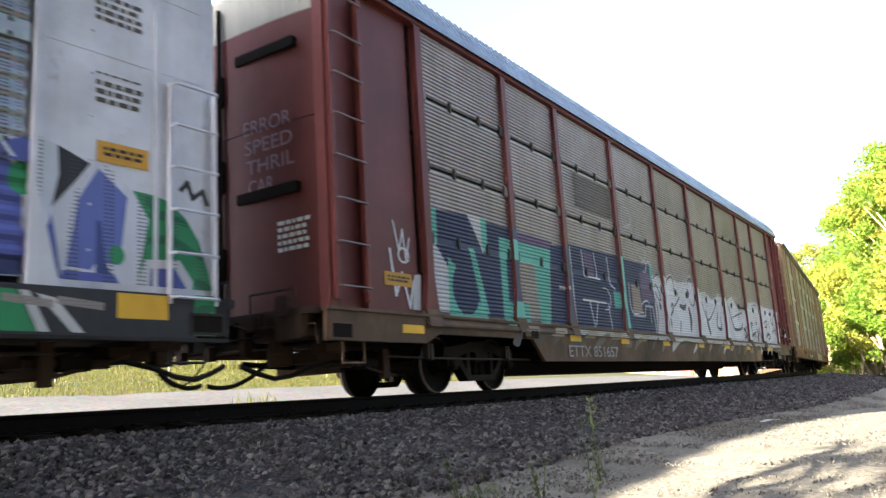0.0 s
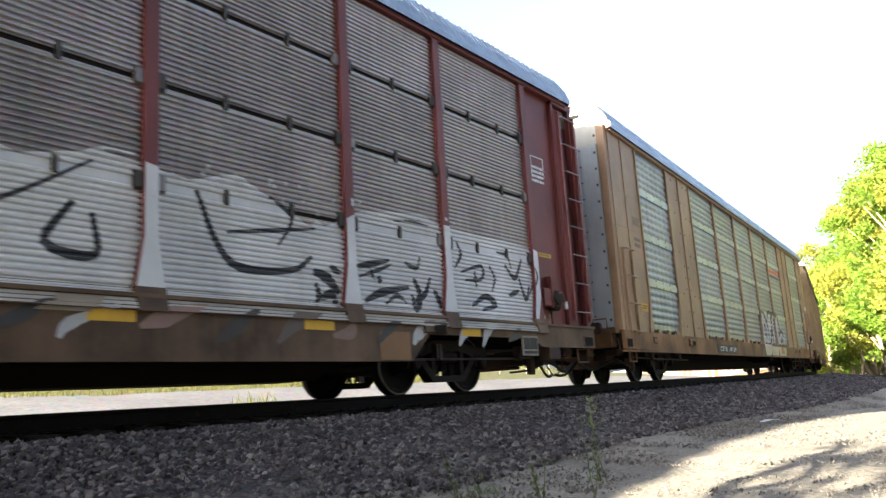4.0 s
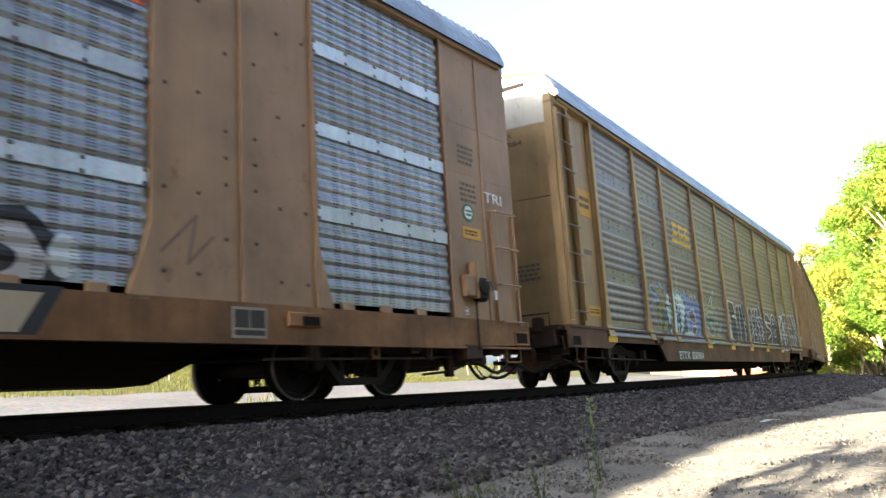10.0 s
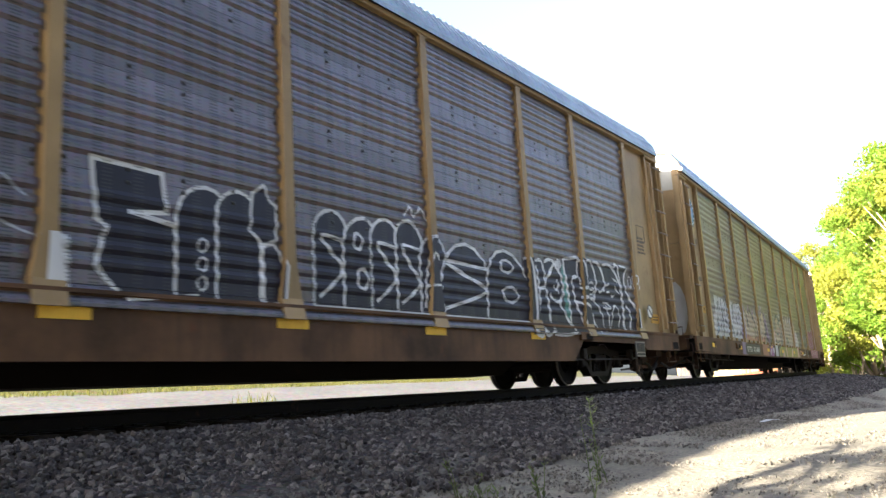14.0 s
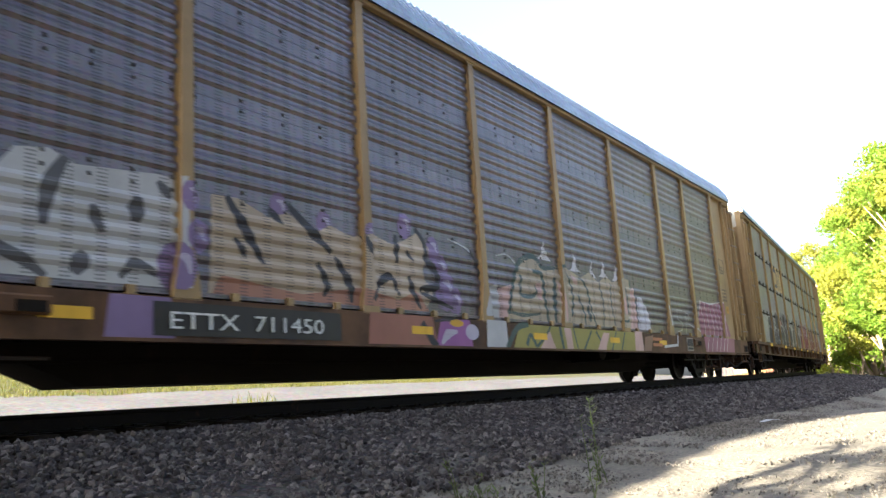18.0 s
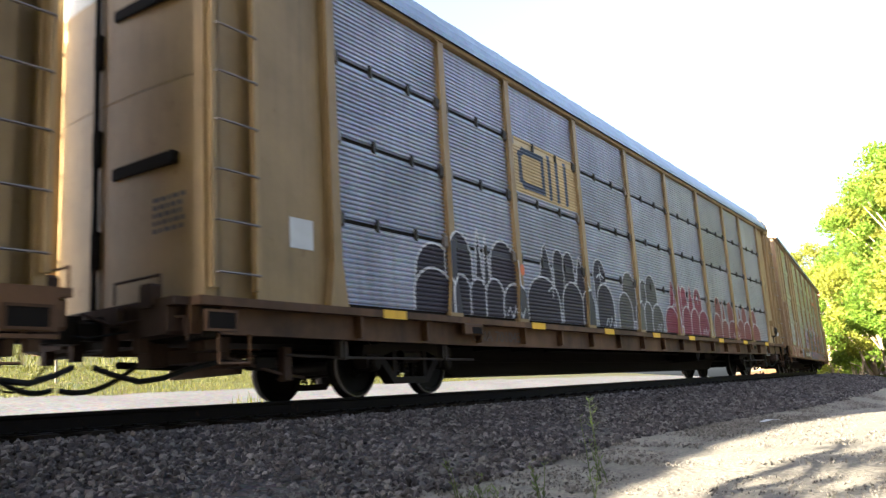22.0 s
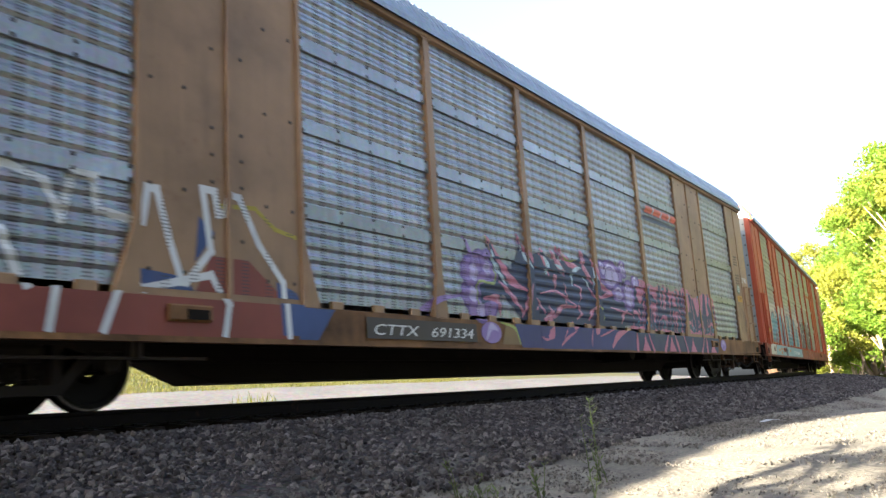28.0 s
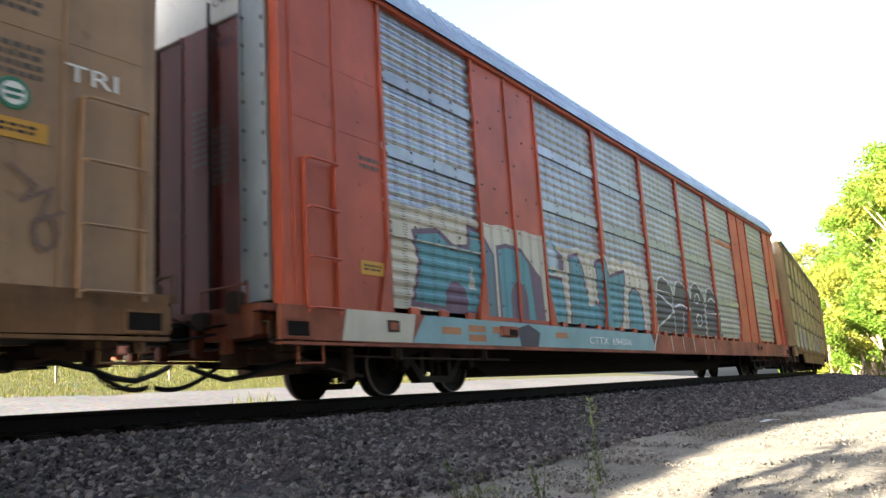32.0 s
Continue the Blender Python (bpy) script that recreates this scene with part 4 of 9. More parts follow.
def autorack(number, spec):
    """One covered car for automobiles: racks, sheets, posts, roof, ends, deck, bogies."""
    car = thing("autorack_car", spec["label"], "railway wagon", "cars of the freight train")
    off = spec.get("shift", 0.0)
    pm = painted("rack_paint_" + spec["tone"], spec["paint"], 0.5, dirty=spec.get("dirty", 0.4), rust=0.28, spread=0.18)
    sill_m = painted("sill_paint_" + spec["sill_tone"], spec["sill"], 0.7, (0.03, 0.019, 0.014), 0.9, 0.6, spread=0.45)
    gm = galvanised("zinc_" + spec["zinc_tone"], spec["zinc"], holes=spec["sheet"] == "perf")
    kind = spec["sheet"]
    edges = sorted([-p for p in POSTS] + list(POSTS))
    wide = spec["type"] == "B"
    # sides: sheets between posts
    for a, b in zip(edges, edges[1:]):
        if wide and abs(abs((a + b) / 2) - 8.025) < 0.2:
            continue
        if wide:
            a, b = (-11.7 - off if a < -11 else a), (11.7 - off if b > 11 else b)
        w, c = b - a - 0.13, (a + b) / 2 + off
        for zb in ROWS_Z:
            part("panel", sheet_mesh(kind, w, gm), gm, car, "", (c, -Y_BACK, zb))
        if wide:
            bm_ = cached(("strip", round(w, 2), spec["joint"][0]), lambda w=w: Shape().box(-w / 2, w / 2, -0.052, 0.0, 0, 0.19, 0.008), galvanised("zinc_strip_" + spec["joint"][0], spec["joint"][1], 0.35, False, 0.3))
            for zb in ROWS_Z[1:]:
                part("joint_strip", bm_, None, car, "", (c, -Y_BACK, zb - 0.085))
    far = cached(("far_side", kind, gm.name), lambda: Shape().sweep([(Y_BACK, 1.06)] + [(Y_BACK + 0.02 + 0.03 * (i % 4 in (1, 2)), 1.06 + i * 0.0435) for i in range(101)] + [(Y_BACK, 5.42)], -11.6, 11.6), gm)
    part("far_side", far, gm, car)
    # posts
    pk = cached(("post", True, pm.name), post_shape(True), pm)
    for p in edges:
        if wide and abs(p) > 6:
            continue
        part("post", pk, pm, car, "", (p + off, 0, 0))
        part("post", cached(("post_far", pm.name), lambda: mirror(post_shape(True)()), pm), pm, car, "", (p + off, 0, 0))
    if wide:
        def door_b():
            sh = Shape()
            sh.box(-1.12, 1.12, -Y_BACK - 0.05, -Y_BACK + 0.02, 1.0, 5.43, 0.01)
            for x in (-1.12, -0.02, 1.06):
                sh.box(x, x + 0.06, -Y_BACK - 0.085, -Y_BACK - 0.04, 1.0, 5.43)
            for x in (-0.95, -0.55, -0.2, 0.2, 0.55, 0.95):
                for z in ((1.3, 2.15, 3.25, 4.3, 5.2) if abs(x) > 0.3 else (1.7, 2.3, 2.6, 2.9, 3.8, 4.7)):
                    sh.lathe([(0.0, -0.014), (0.021, -0.010), (0.025, 0.0)], 6, x, -Y_BACK - 0.05, z, 1)
            sh.plate([(-1.35, 1.0), (-1.12, 1.0), (-1.12, 1.75)], -Y_POST, -Y_BACK)
            sh.plate([(1.12, 1.0), (1.35, 1.0), (1.12, 1.75)], -Y_POST, -Y_BACK)
            return sh
        for c in (-8.025, 8.025):
            part("stiffener_panel", cached(("stiffener_panel", pm.name), door_b, pm, BOLT), pm, car, "riveted double steel panel", (c + off, 0, 0))
            part("stiffener_panel", cached(("stiffener_panel_f", pm.name), lambda: mirror(door_b()), pm), pm, car, "", (c + off, 0, 0))
    # eave rail and roof
    for sgn in (-1, 1):
        part("eave_rail", cached(("eave_rail", sgn, pm.name), lambda sgn=sgn: Shape().box(-13.35, 13.35, min(sgn * 1.40, sgn * 1.55), max(sgn * 1.40, sgn * 1.55), 5.36, 5.44, 0.01), pm), pm, car)
    part("roof", cached(("roof", spec.get("smooth_roof", False)), roof_shape(spec.get("smooth_roof", False)), ROOF), ROOF, car, "ribbed galvanised roof")
    for sgn in (-1, 1):
        arch = [(sgn * 13.42, y, z - 0.02) for y, z in ((-1.56, 5.44), (-1.50, 5.66), (-1.29, 5.98), (-0.7, 6.12), (0, 6.16), (0.7, 6.12), (1.29, 5.98), (1.50, 5.66), (1.56, 5.44))]
        part("roof_end", cached(("roof_end", sgn, pm.name), lambda arch=arch, sgn=sgn: Shape().tube(arch, 0.045, 6).box(min(sgn * 13.41, sgn * 13.43), max(sgn * 13.41, sgn * 13.43), -0.9, 0.9, 5.80, 5.88, 0, 1), pm, BLACK), pm, car, "arched roof end with a dark slot")
    # rows of bolts on the flat joints
    if kind == "perf":
        def bolts():
            sh = Shape()
            for a, b in zip(edges, edges[1:]):
                if wide and abs(abs((a + b) / 2) - 8.025) < 0.2:
                    continue
                for zb in ROWS_Z[1:]:
                    for i in range(5):
                        x = a + 0.14 + (b - a - 0.28) * i / 4 + off
                        for dz in (-0.055, 0.075):
                            sh.add([(x - 0.02, -1.497, zb + dz - 0.02), (x + 0.02, -1.497, zb + dz - 0.02), (x + 0.02, -1.497, zb + dz + 0.02), (x - 0.02, -1.497, zb + dz + 0.02), (x, -1.512, zb + dz)],
                                   [(0, 1, 4), (1, 2, 4), (2, 3, 4), (3, 0, 4)])
            if not wide:
                sh.v = [(x, y + 0.035, z) for x, y, z in sh.v]
            return sh
        tagged(part("bolts", bolts(), BOLT, car, "dark bolt heads"), kind="stuff")
    else:
        # black sheet added behind the open joints, in place of the shade inside
        part("back_sheet", cached(("back_sheet",), lambda: Shape().box(-11.6, 11.6, -1.435, -1.40, 1.05, 5.4), BLACK), BLACK, car, "black sheet added behind the sheet joints to darken the gaps")
        clip = cached(("hinge_clip",), lambda: Shape().box(-0.022, 0.022, -0.055, 0.01, -0.085, 0.085, 0.012), BOLT)
        lug = [cached(("hinge_lug", m_.name), lambda: Shape().box(-0.05, 0.05, -0.062, 0.01, -0.10, 0.10, 0.03), m_) for m_ in (BOLT, CHROME)]
        for a, b in zip(edges, edges[1:]):
            n = 2 if b - a > 2.2 else 1
            for j, zb in enumerate(ROWS_Z[1:]):
                for i in range(n):
                    part("hinge_clip", clip, BOLT, car, "", (a + (b - a) * (i + 1) / (n + 1) + off, -1.44, zb - 0.02))
                for i, x in enumerate((a + 0.12, b - 0.12)):
                    part("hinge_lug", lug[(int(a * 7) + j + i + number) % 3 == 0], BOLT, car, "", (x + off, -1.44, zb - 0.02))
    # brackets along the slot over the sill
    tw = 0.10 if wide else 0.045
    tab = cached(("tab", pm.name, tw), lambda: Shape().box(-tw, tw, -0.05, 0.0, -0.05, 0.085, 0.012), pm)
    if kind == "perf" and spec["frame"] != "notched":
        for a, b in zip(edges, edges[1:]):
            if wide and abs(abs((a + b) / 2) - 8.025) < 0.2:
                continue
            for f in ((0.22, 0.5, 0.78) if b - a > 2.2 else (0.3, 0.7)):
                part("bracket", tab, pm, car, "", (a + (b - a) * f + off, -Y_BACK - 0.035, 1.05))
    if spec["frame"] == "notched":
        sk = gm if kind == "perf" else sill_m
        part("skirt", cached(("skirt", sk.name), lambda: Shape().sweep([(-Y_BACK - 0.014, 1.112), (-Y_BACK, 1.112), (-Y_SILL, SKIRT), (-Y_SILL - 0.045, SKIRT), (-Y_SILL - 0.045, SKIRT + 0.03)], -11.7, 11.7), sk), sk, car, "sloping steel skirt under the sheets")
        for p in edges:
            part("post_foot", cached(("post_foot", pm.name if kind == "perf" else sill_m.name), lambda: Shape().sweep([(-Y_POST - 0.004, 1.13), (-Y_POST + 0.08, 1.13), (-Y_SILL - 0.03, SKIRT - 0.01), (-Y_SILL - 0.062, SKIRT - 0.01)], -0.16, 0.16), pm if kind == "perf" else sill_m), pm, car, "", (p + off, 0, 0))
    elif kind == "perf" and not wide:
        part("lower_band", cached(("lower_band", gm.name), lambda: Shape().box(-11.6, 11.6, -Y_BACK - 0.03, -Y_BACK, 1.068, 1.118, 0.006), gm), gm, car, "flat steel band along the foot of the sheets")
    # ends
    ENDS[spec["type"]](car, spec, pm, off)
    if spec.get("brake"):
        hand_brake(car, -1.49 if wide else -1.42, pm)
    underframe(car, kind, sill_m, spec["frame"])
    sill_gear(car, number, spec["frame"], sill_m)
    for x in (-TRUCK, TRUCK):
        bogie(car, number, x * spec.get("truck", TRUCK) / TRUCK)
    for x in spec.get("reflectors", ()):
        part("reflector", cached(("reflector",), lambda: Shape().box(-0.24, 0.24, -0.006, 0.0, -0.055, 0.055), SIGN_Y), SIGN_Y, car, "yellow reflective strip", (x, -Y_SILL - 0.002 - spec.get("refl_out", 0.0), spec.get("refl_z", 0.84)))
    return car


def end_A(car, spec, pm, off):
    """Ladder posts, smooth recessed panels and a bowed end door with a white top."""
    wm = painted("white_height_band", (0.40, 0.385, 0.33), 0.5, (0.14, 0.11, 0.07), 0.45, 0.3)
    for sgn in (-1, 1):
        x0, x1 = sorted((sgn * 11.68, sgn * 13.5))
        part("end_panel", cached(("end_panel", sgn, pm.name), lambda x0=x0, x1=x1: Shape().box(x0, x1, -1.42, -1.36, 1.03, 5.43, 0.0), pm), pm, car, "smooth painted end panel")
        part("end_panel", cached(("end_panel_far", sgn, pm.name), lambda x0=x0, x1=x1: Shape().box(x0, x1, 1.36, 1.42, 1.03, 5.43, 0.0), pm), pm, car)
        ladder(car, -13.50 if sgn < 0 else 12.95, -12.92 if sgn < 0 else 13.55, 1.30, 5.05, 8, pm)
        far_ladder(car, -13.50 if sgn < 0 else 12.95, -12.92 if sgn < 0 else 13.55, 1.30, 5.05, 8, pm)

        xa, xb = sorted((sgn * 13.46, sgn * 13.58))
        post = cached(("corner_post", sgn, pm.name), lambda xa=xa, xb=xb: Shape().box(xa, xb, -0.08, 0.08, 0.98, 5.43), pm)
        part("corner_post", post, pm, car, "", (0, -1.43, 0))
        part("corner_post", post, pm, car, "", (0, 1.43, 0))
        part("stiffener", cached(("stiffener", pm.name), lambda: Shape().box(-0.04, 0.04, -1.50, -1.40, 1.0, 5.43), pm), pm, car, "", (sgn * 12.84, 0, 0))
        xa, xb = sorted((sgn * 12.8, sgn * 13.6))
        part("cornice", cached(("cornice", sgn, pm.name), lambda xa=xa, xb=xb: Shape().box(xa, xb, -1.52, -1.36, 5.30, 5.46, 0.015), pm), pm, car)
        ys = np.linspace(-1.42, 1.42, 15)

        def door(z0, z1, sgn=sgn, out=0.0):
            def build():
                sh = Shape()
                vs = []
                for y in ys:
                    x = sgn * (13.46 + out + 0.10 * (1 - (y / 1.42) ** 2))
                    vs += [(x, y, z0), (x, y, z1)]
                n = len(ys)
                fs = [(2 * i, 2 * i + 2, 2 * i + 3, 2 * i + 1) if sgn < 0 else (2 * i, 2 * i + 1, 2 * i + 3, 2 * i + 2) for i in range(n - 1)]
                vs += [(sgn * 13.3, -1.42, z0), (sgn * 13.3, -1.42, z1), (sgn * 13.3, 1.42, z0), (sgn * 13.3, 1.42, z1)]
                fs += [(2 * n, 2 * n + 1, 2 * n + 3, 2 * n + 2), (2 * n, 0, 1, 2 * n + 1), (2 * n + 2, 2 * n + 3, 2 * n - 1, 2 * n - 2)]
                fs += [tuple([2 * n] + [2 * i for i in range(n)] + [2 * n + 2]), tuple([2 * n + 1] + [2 * i + 1 for i in range(n)] + [2 * n + 3])]
                return sh.add(vs, fs)
            return build
        part("end_door", cached(("end_door", sgn, pm.name), door(1.06, 3.50), pm), pm, car, "bowed steel end door")
        part("end_door", cached(("end_door_u", sgn, pm.name), door(3.515, 4.95), pm), pm, car, "bowed steel end door")
        part("height_band", cached(("height_band", sgn), door(4.955, 5.62), wm), wm, car, "white excess-height band")
        for z in (1.8, 3.0, 4.2):
            part("door_hinge", cached(("door_hinge", sgn), lambda sgn=sgn: Shape().box(sgn * 13.56 - 0.05, sgn * 13.56 + 0.05, 0.30, 0.42, -0.22, 0.22, 0.02), BLACK), BLACK, car, "", (0, 0.0, z))
    for sgn in (-1, 1):
        part("lock_rod", cached(("lock_rod_a", sgn), lambda sgn=sgn: Shape().tube([(sgn * 13.60, 0.36, 1.1), (sgn * 13.60, 0.36, 5.4)], 0.035, 6), BLACK), BLACK, car, "door lock rod")


def end_B(car, spec, pm, off):
    """Flat corner panels with short ladders and folding end doors."""
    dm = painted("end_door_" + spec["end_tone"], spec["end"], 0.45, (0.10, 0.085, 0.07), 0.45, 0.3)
    # far leaves darkened in their colour, for grime and for shade in the gap
    md = painted("half_shaded_end_door_" + spec["end_tone"], shade_of(spec["end"], 0.7), 0.6, (0.03, 0.026, 0.022), 0.6, 0.3)
    gr = painted("shaded_end_door_" + spec["end_tone"], shade_of(spec["end"], 0.3), 0.7, (0.012, 0.011, 0.01), 0.6, 0.2)
    sm = painted("end_strip_" + spec["strip_tone"], spec["strip"], 0.45, (0.12, 0.11, 0.1), 0.4, 0.2)
    wm = painted("white_height_band", (0.40, 0.385, 0.33), 0.5, (0.14, 0.11, 0.07), 0.45, 0.3)
    for sgn in (-1, 1):
        def panel(sgn=sgn):
            sh = Shape()
            for y0, y1 in ((-1.49, -1.42),):
                a, b = sorted((sgn * 11.66, sgn * 13.40))
                sh.box(a, b, y0, y1, 1.0, 5.46)
                seam = spec.get("seam", 12.64)
                a, b = sorted((sgn * (seam - 0.02), sgn * (seam + 0.02)))
                sh.box(a, b, y0 - 0.02, y1, 1.0, 5.44)
                for z in (3.30, 4.10):
                    a, b = sorted((sgn * 11.74, sgn * 13.38))
                    sh.box(a, b, y0 - 0.005, y1, z - 0.012, z + 0.012)
                a, b = sorted((sgn * 11.66, sgn * 11.72))
                sh.box(a, b, y0 - 0.035, y1 + 0.02, 1.0, 5.46)
                for z in np.arange(1.4, 5.3, 0.42):
                    sh.lathe([(0.0, -0.012), (0.014, -0.008), (0.016, 0.0)], 6, sgn * 12.2, y0, z)
            a, b = sorted((sgn * 13.36, sgn * 13.56))
            sh.box(a, b, -1.47, -1.30, 0.98, 5.50)
            sh.plate([(sgn * 11.72, 1.0), (sgn * 11.95, 1.0), (sgn * 11.72, 1.9)][::-sgn], -1.53, -1.46)
            return sh
        part("end_panel", cached(("end_panel_b", sgn, pm.name), panel, pm), pm, car, "flat painted end panel with rivets")
        part("end_panel", cached(("end_panel_bf", sgn, pm.name), lambda: mirror(panel()), pm), pm, car)
        if sgn < 0:
            ladder(car, -13.24, -12.72, 1.02, 2.78, 4, pm, -1.52)
        else:
            lx0, lx1, top, rungs = spec.get("ladder", (12.80, 13.42, 2.78, 4))
            ladder(car, lx0, lx1, 1.02, top, rungs, pm, -1.52)
        far_ladder(car, -13.45 if sgn < 0 else 12.80, -12.80 if sgn < 0 else 13.45, 1.02, 2.78, 4, pm)

        def leaf(y0, y1, z0, z1, dx, sgn=sgn):
            def build():
                sh = Shape()
                a, b = sorted((sgn * (13.48 + dx), sgn * (13.54 + dx)))
                sh.box(a, b, y0 + 0.01, y1 - 0.01, z0, z1)
                for q, y in enumerate((y0 + 0.05, y1 - 0.05)):
                    k = 0.016 if q else 0.024
                    for z in np.arange(z0 + 0.15 + 0.1 * q, z1 - 0.03, 0.36):
                        sh.box(a - 0.014 if sgn < 0 else b, a if sgn < 0 else b + 0.014, y - k, y + k, z - k, z + k, 0, 1)
                for y in (y0 + 0.012, y1 - 0.012):
                    sh.box(a - 0.02 if sgn < 0 else b, a if sgn < 0 else b + 0.02, y - 0.012, y + 0.012, z0, z1)
                return sh
            return build
        part("door_leaf", cached(("leaf_strip", sgn, sm.name), leaf(-1.30, -0.86, 1.12, 5.05, 0.06), sm, BOLT), sm, car, "folding end door leaf")
        # leaf colours step down to black: shade painted in over the grime
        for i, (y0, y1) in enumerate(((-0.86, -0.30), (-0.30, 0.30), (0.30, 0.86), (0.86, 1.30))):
            part("door_leaf", cached(("leaf", sgn, i, dm.name), leaf(y0, y1, 1.12, 4.75, 0.05 * (i % 2) - 0.04), (dm, md, gr, BLACK)[i], BOLT), (dm, md, gr, BLACK)[i], car, "folding end door leaf" if i < 2 else "folding end door leaf, grimy and painted dark as shade")
        part("height_band", cached(("height_band_b", sgn), leaf(-1.30, 1.30, 4.76, 5.62, 0.0), wm, BOLT), wm, car, "white excess-height band")
        part("lock_rod", cached(("lock_rod", sgn), lambda sgn=sgn: Shape().tube([(sgn * 13.62, -0.32, 1.1), (sgn * 13.62, -0.32, 5.0)], 0.022, 6), BLACK), BLACK, car)


ENDS = {"A": end_A, "B": end_B}


TAN, GOLDEN, TAN_SILL = (0.275, 0.176, 0.10), (0.29, 0.198, 0.092), (0.20, 0.105, 0.043)
RUST_SILL = (0.115, 0.060, 0.029)
BROWN = (0.135, 0.036, 0.033)
ORANGE = (0.36, 0.075, 0.035)
SPECS = [
    dict(type="B", seam=12.86, ladder=(13.0, 13.52, 3.18, 6), tone="white", dirty=0.22, paint=(0.58, 0.59, 0.67), sill_tone="black", sill=(0.03, 0.026, 0.025), zinc_tone="pale", zinc=(0.275, 0.297, 0.335), sheet="perf", frame="plain",
         end_tone="white", end=(0.30, 0.30, 0.295), strip_tone="white", strip=(0.37, 0.385, 0.385), label="white covered autorack railway car with blue and green graffiti", joint=("pale", (0.40, 0.42, 0.43))),
    dict(type="A", tone="oxide", paint=BROWN, brake=True, sill_tone="worn_tan", sill=(0.12, 0.075, 0.045), zinc_tone="brownish", zinc=(0.315, 0.278, 0.268), sheet="fine", frame="notched", shift=0.1, truck=9.6,
         reflectors=(-12.0, -6.9, -4.4, -1.7, 1.2, 3.9, 6.5, 9.6), label="oxide-brown covered autorack railway car with weathered grey sheets and graffiti"),
    dict(type="B", brake=True, tone="tan", paint=TAN, sill_tone="tan", sill=TAN_SILL, zinc_tone="pale", zinc=(0.275, 0.297, 0.335), sheet="perf", frame="plain", shift=-0.15,
         end_tone="white", end=(0.30, 0.30, 0.295), strip_tone="white", strip=(0.37, 0.385, 0.385), label="tan covered autorack railway car with bright zinc sheets and bubble graffiti", joint=("pale", (0.40, 0.42, 0.43))),
    dict(type="A", tone="golden", paint=GOLDEN, sill_tone="rust", sill=RUST_SILL, zinc_tone="dark", zinc=(0.125, 0.108, 0.125), sheet="perf", frame="notched", shift=-0.1,
         reflectors=(-11.6, -4.1, -1.35, 1.3, 4.0, 6.9), label="tan covered autorack car with dark grey sheets, pale blue graffiti"),
    dict(type="A", tone="golden", paint=GOLDEN, sill_tone="rust", sill=RUST_SILL, zinc_tone="dark", zinc=(0.125, 0.108, 0.125), sheet="perf", frame="plain", shift=-0.05,
         reflectors=(-11.8, -8.3, -3.2, 0.2, 3.4, 6.2), label="tan covered autorack car with dark grey sheets, cream graffiti"),
    dict(type="A", tone="golden", paint=GOLDEN, sill_tone="rust", sill=RUST_SILL, brake=True, zinc_tone="blue_grey", zinc=(0.30, 0.315, 0.395), sheet="fine", frame="stepped", smooth_roof=True, truck=9.65,
         reflectors=(-10.6, -6.6, -3.5, -0.7, 2.0, 4.8, 7.6, 10.6), refl_z=1.01, refl_out=0.042, label="tan covered autorack railway car with blue-grey sheets and dark bubble graffiti"),
    dict(type="B", tone="tan", paint=TAN, sill_tone="tan", sill=TAN_SILL, zinc_tone="pale", zinc=(0.275, 0.297, 0.335), sheet="perf", frame="plain", shift=-0.15,
         end_tone="white", end=(0.30, 0.30, 0.295), strip_tone="white", strip=(0.37, 0.385, 0.385), label="tan covered autorack railway car with zinc sheets and purple graffiti", joint=("dull", (0.24, 0.255, 0.27))),
    dict(type="B", tone="orange", paint=ORANGE, sill_tone="orange", sill=(0.24, 0.075, 0.038), zinc_tone="pale", zinc=(0.275, 0.297, 0.335), sheet="perf", frame="plain", shift=-0.15,
         end_tone="oxide", end=(0.15, 0.036, 0.028), strip_tone="grey", strip=(0.30, 0.33, 0.34), label="orange-red covered autorack railway car with zinc sheets and teal graffiti", joint=("dull", (0.24, 0.255, 0.27))),
    dict(type="A", tone="golden", paint=GOLDEN, sill_tone="tan", sill=TAN_SILL, zinc_tone="ochre", zinc=(0.48, 0.45, 0.27), sheet="fine", frame="notched",
         label="tan covered autorack railway car with pale ochre-grey sheets"),
    dict(type="A", tone="golden", paint=GOLDEN, sill_tone="rust", sill=RUST_SILL, zinc_tone="dark", zinc=(0.125, 0.108, 0.125), sheet="perf", frame="notched",
         label="tan covered autorack railway car with dark grey sheets"),
]
CARS = [autorack(i, sp) for i, sp in enumerate(SPECS)]


# ---------------------------------------------------------------- paint on the sides: graffiti, numbers, marks
SPRAY = {}


def spray(r, g, b, holed=False):
    key = (r, g, b, holed)
    if key not in SPRAY:
        SPRAY[key] = painted("spray_paint_%d" % len(SPRAY), key[:3], 0.5, (0.10, 0.09, 0.08), 0.25, 0.08, spread=0.14)
        if holed:
            add_holes(SPRAY[key])
    return SPRAY[key]


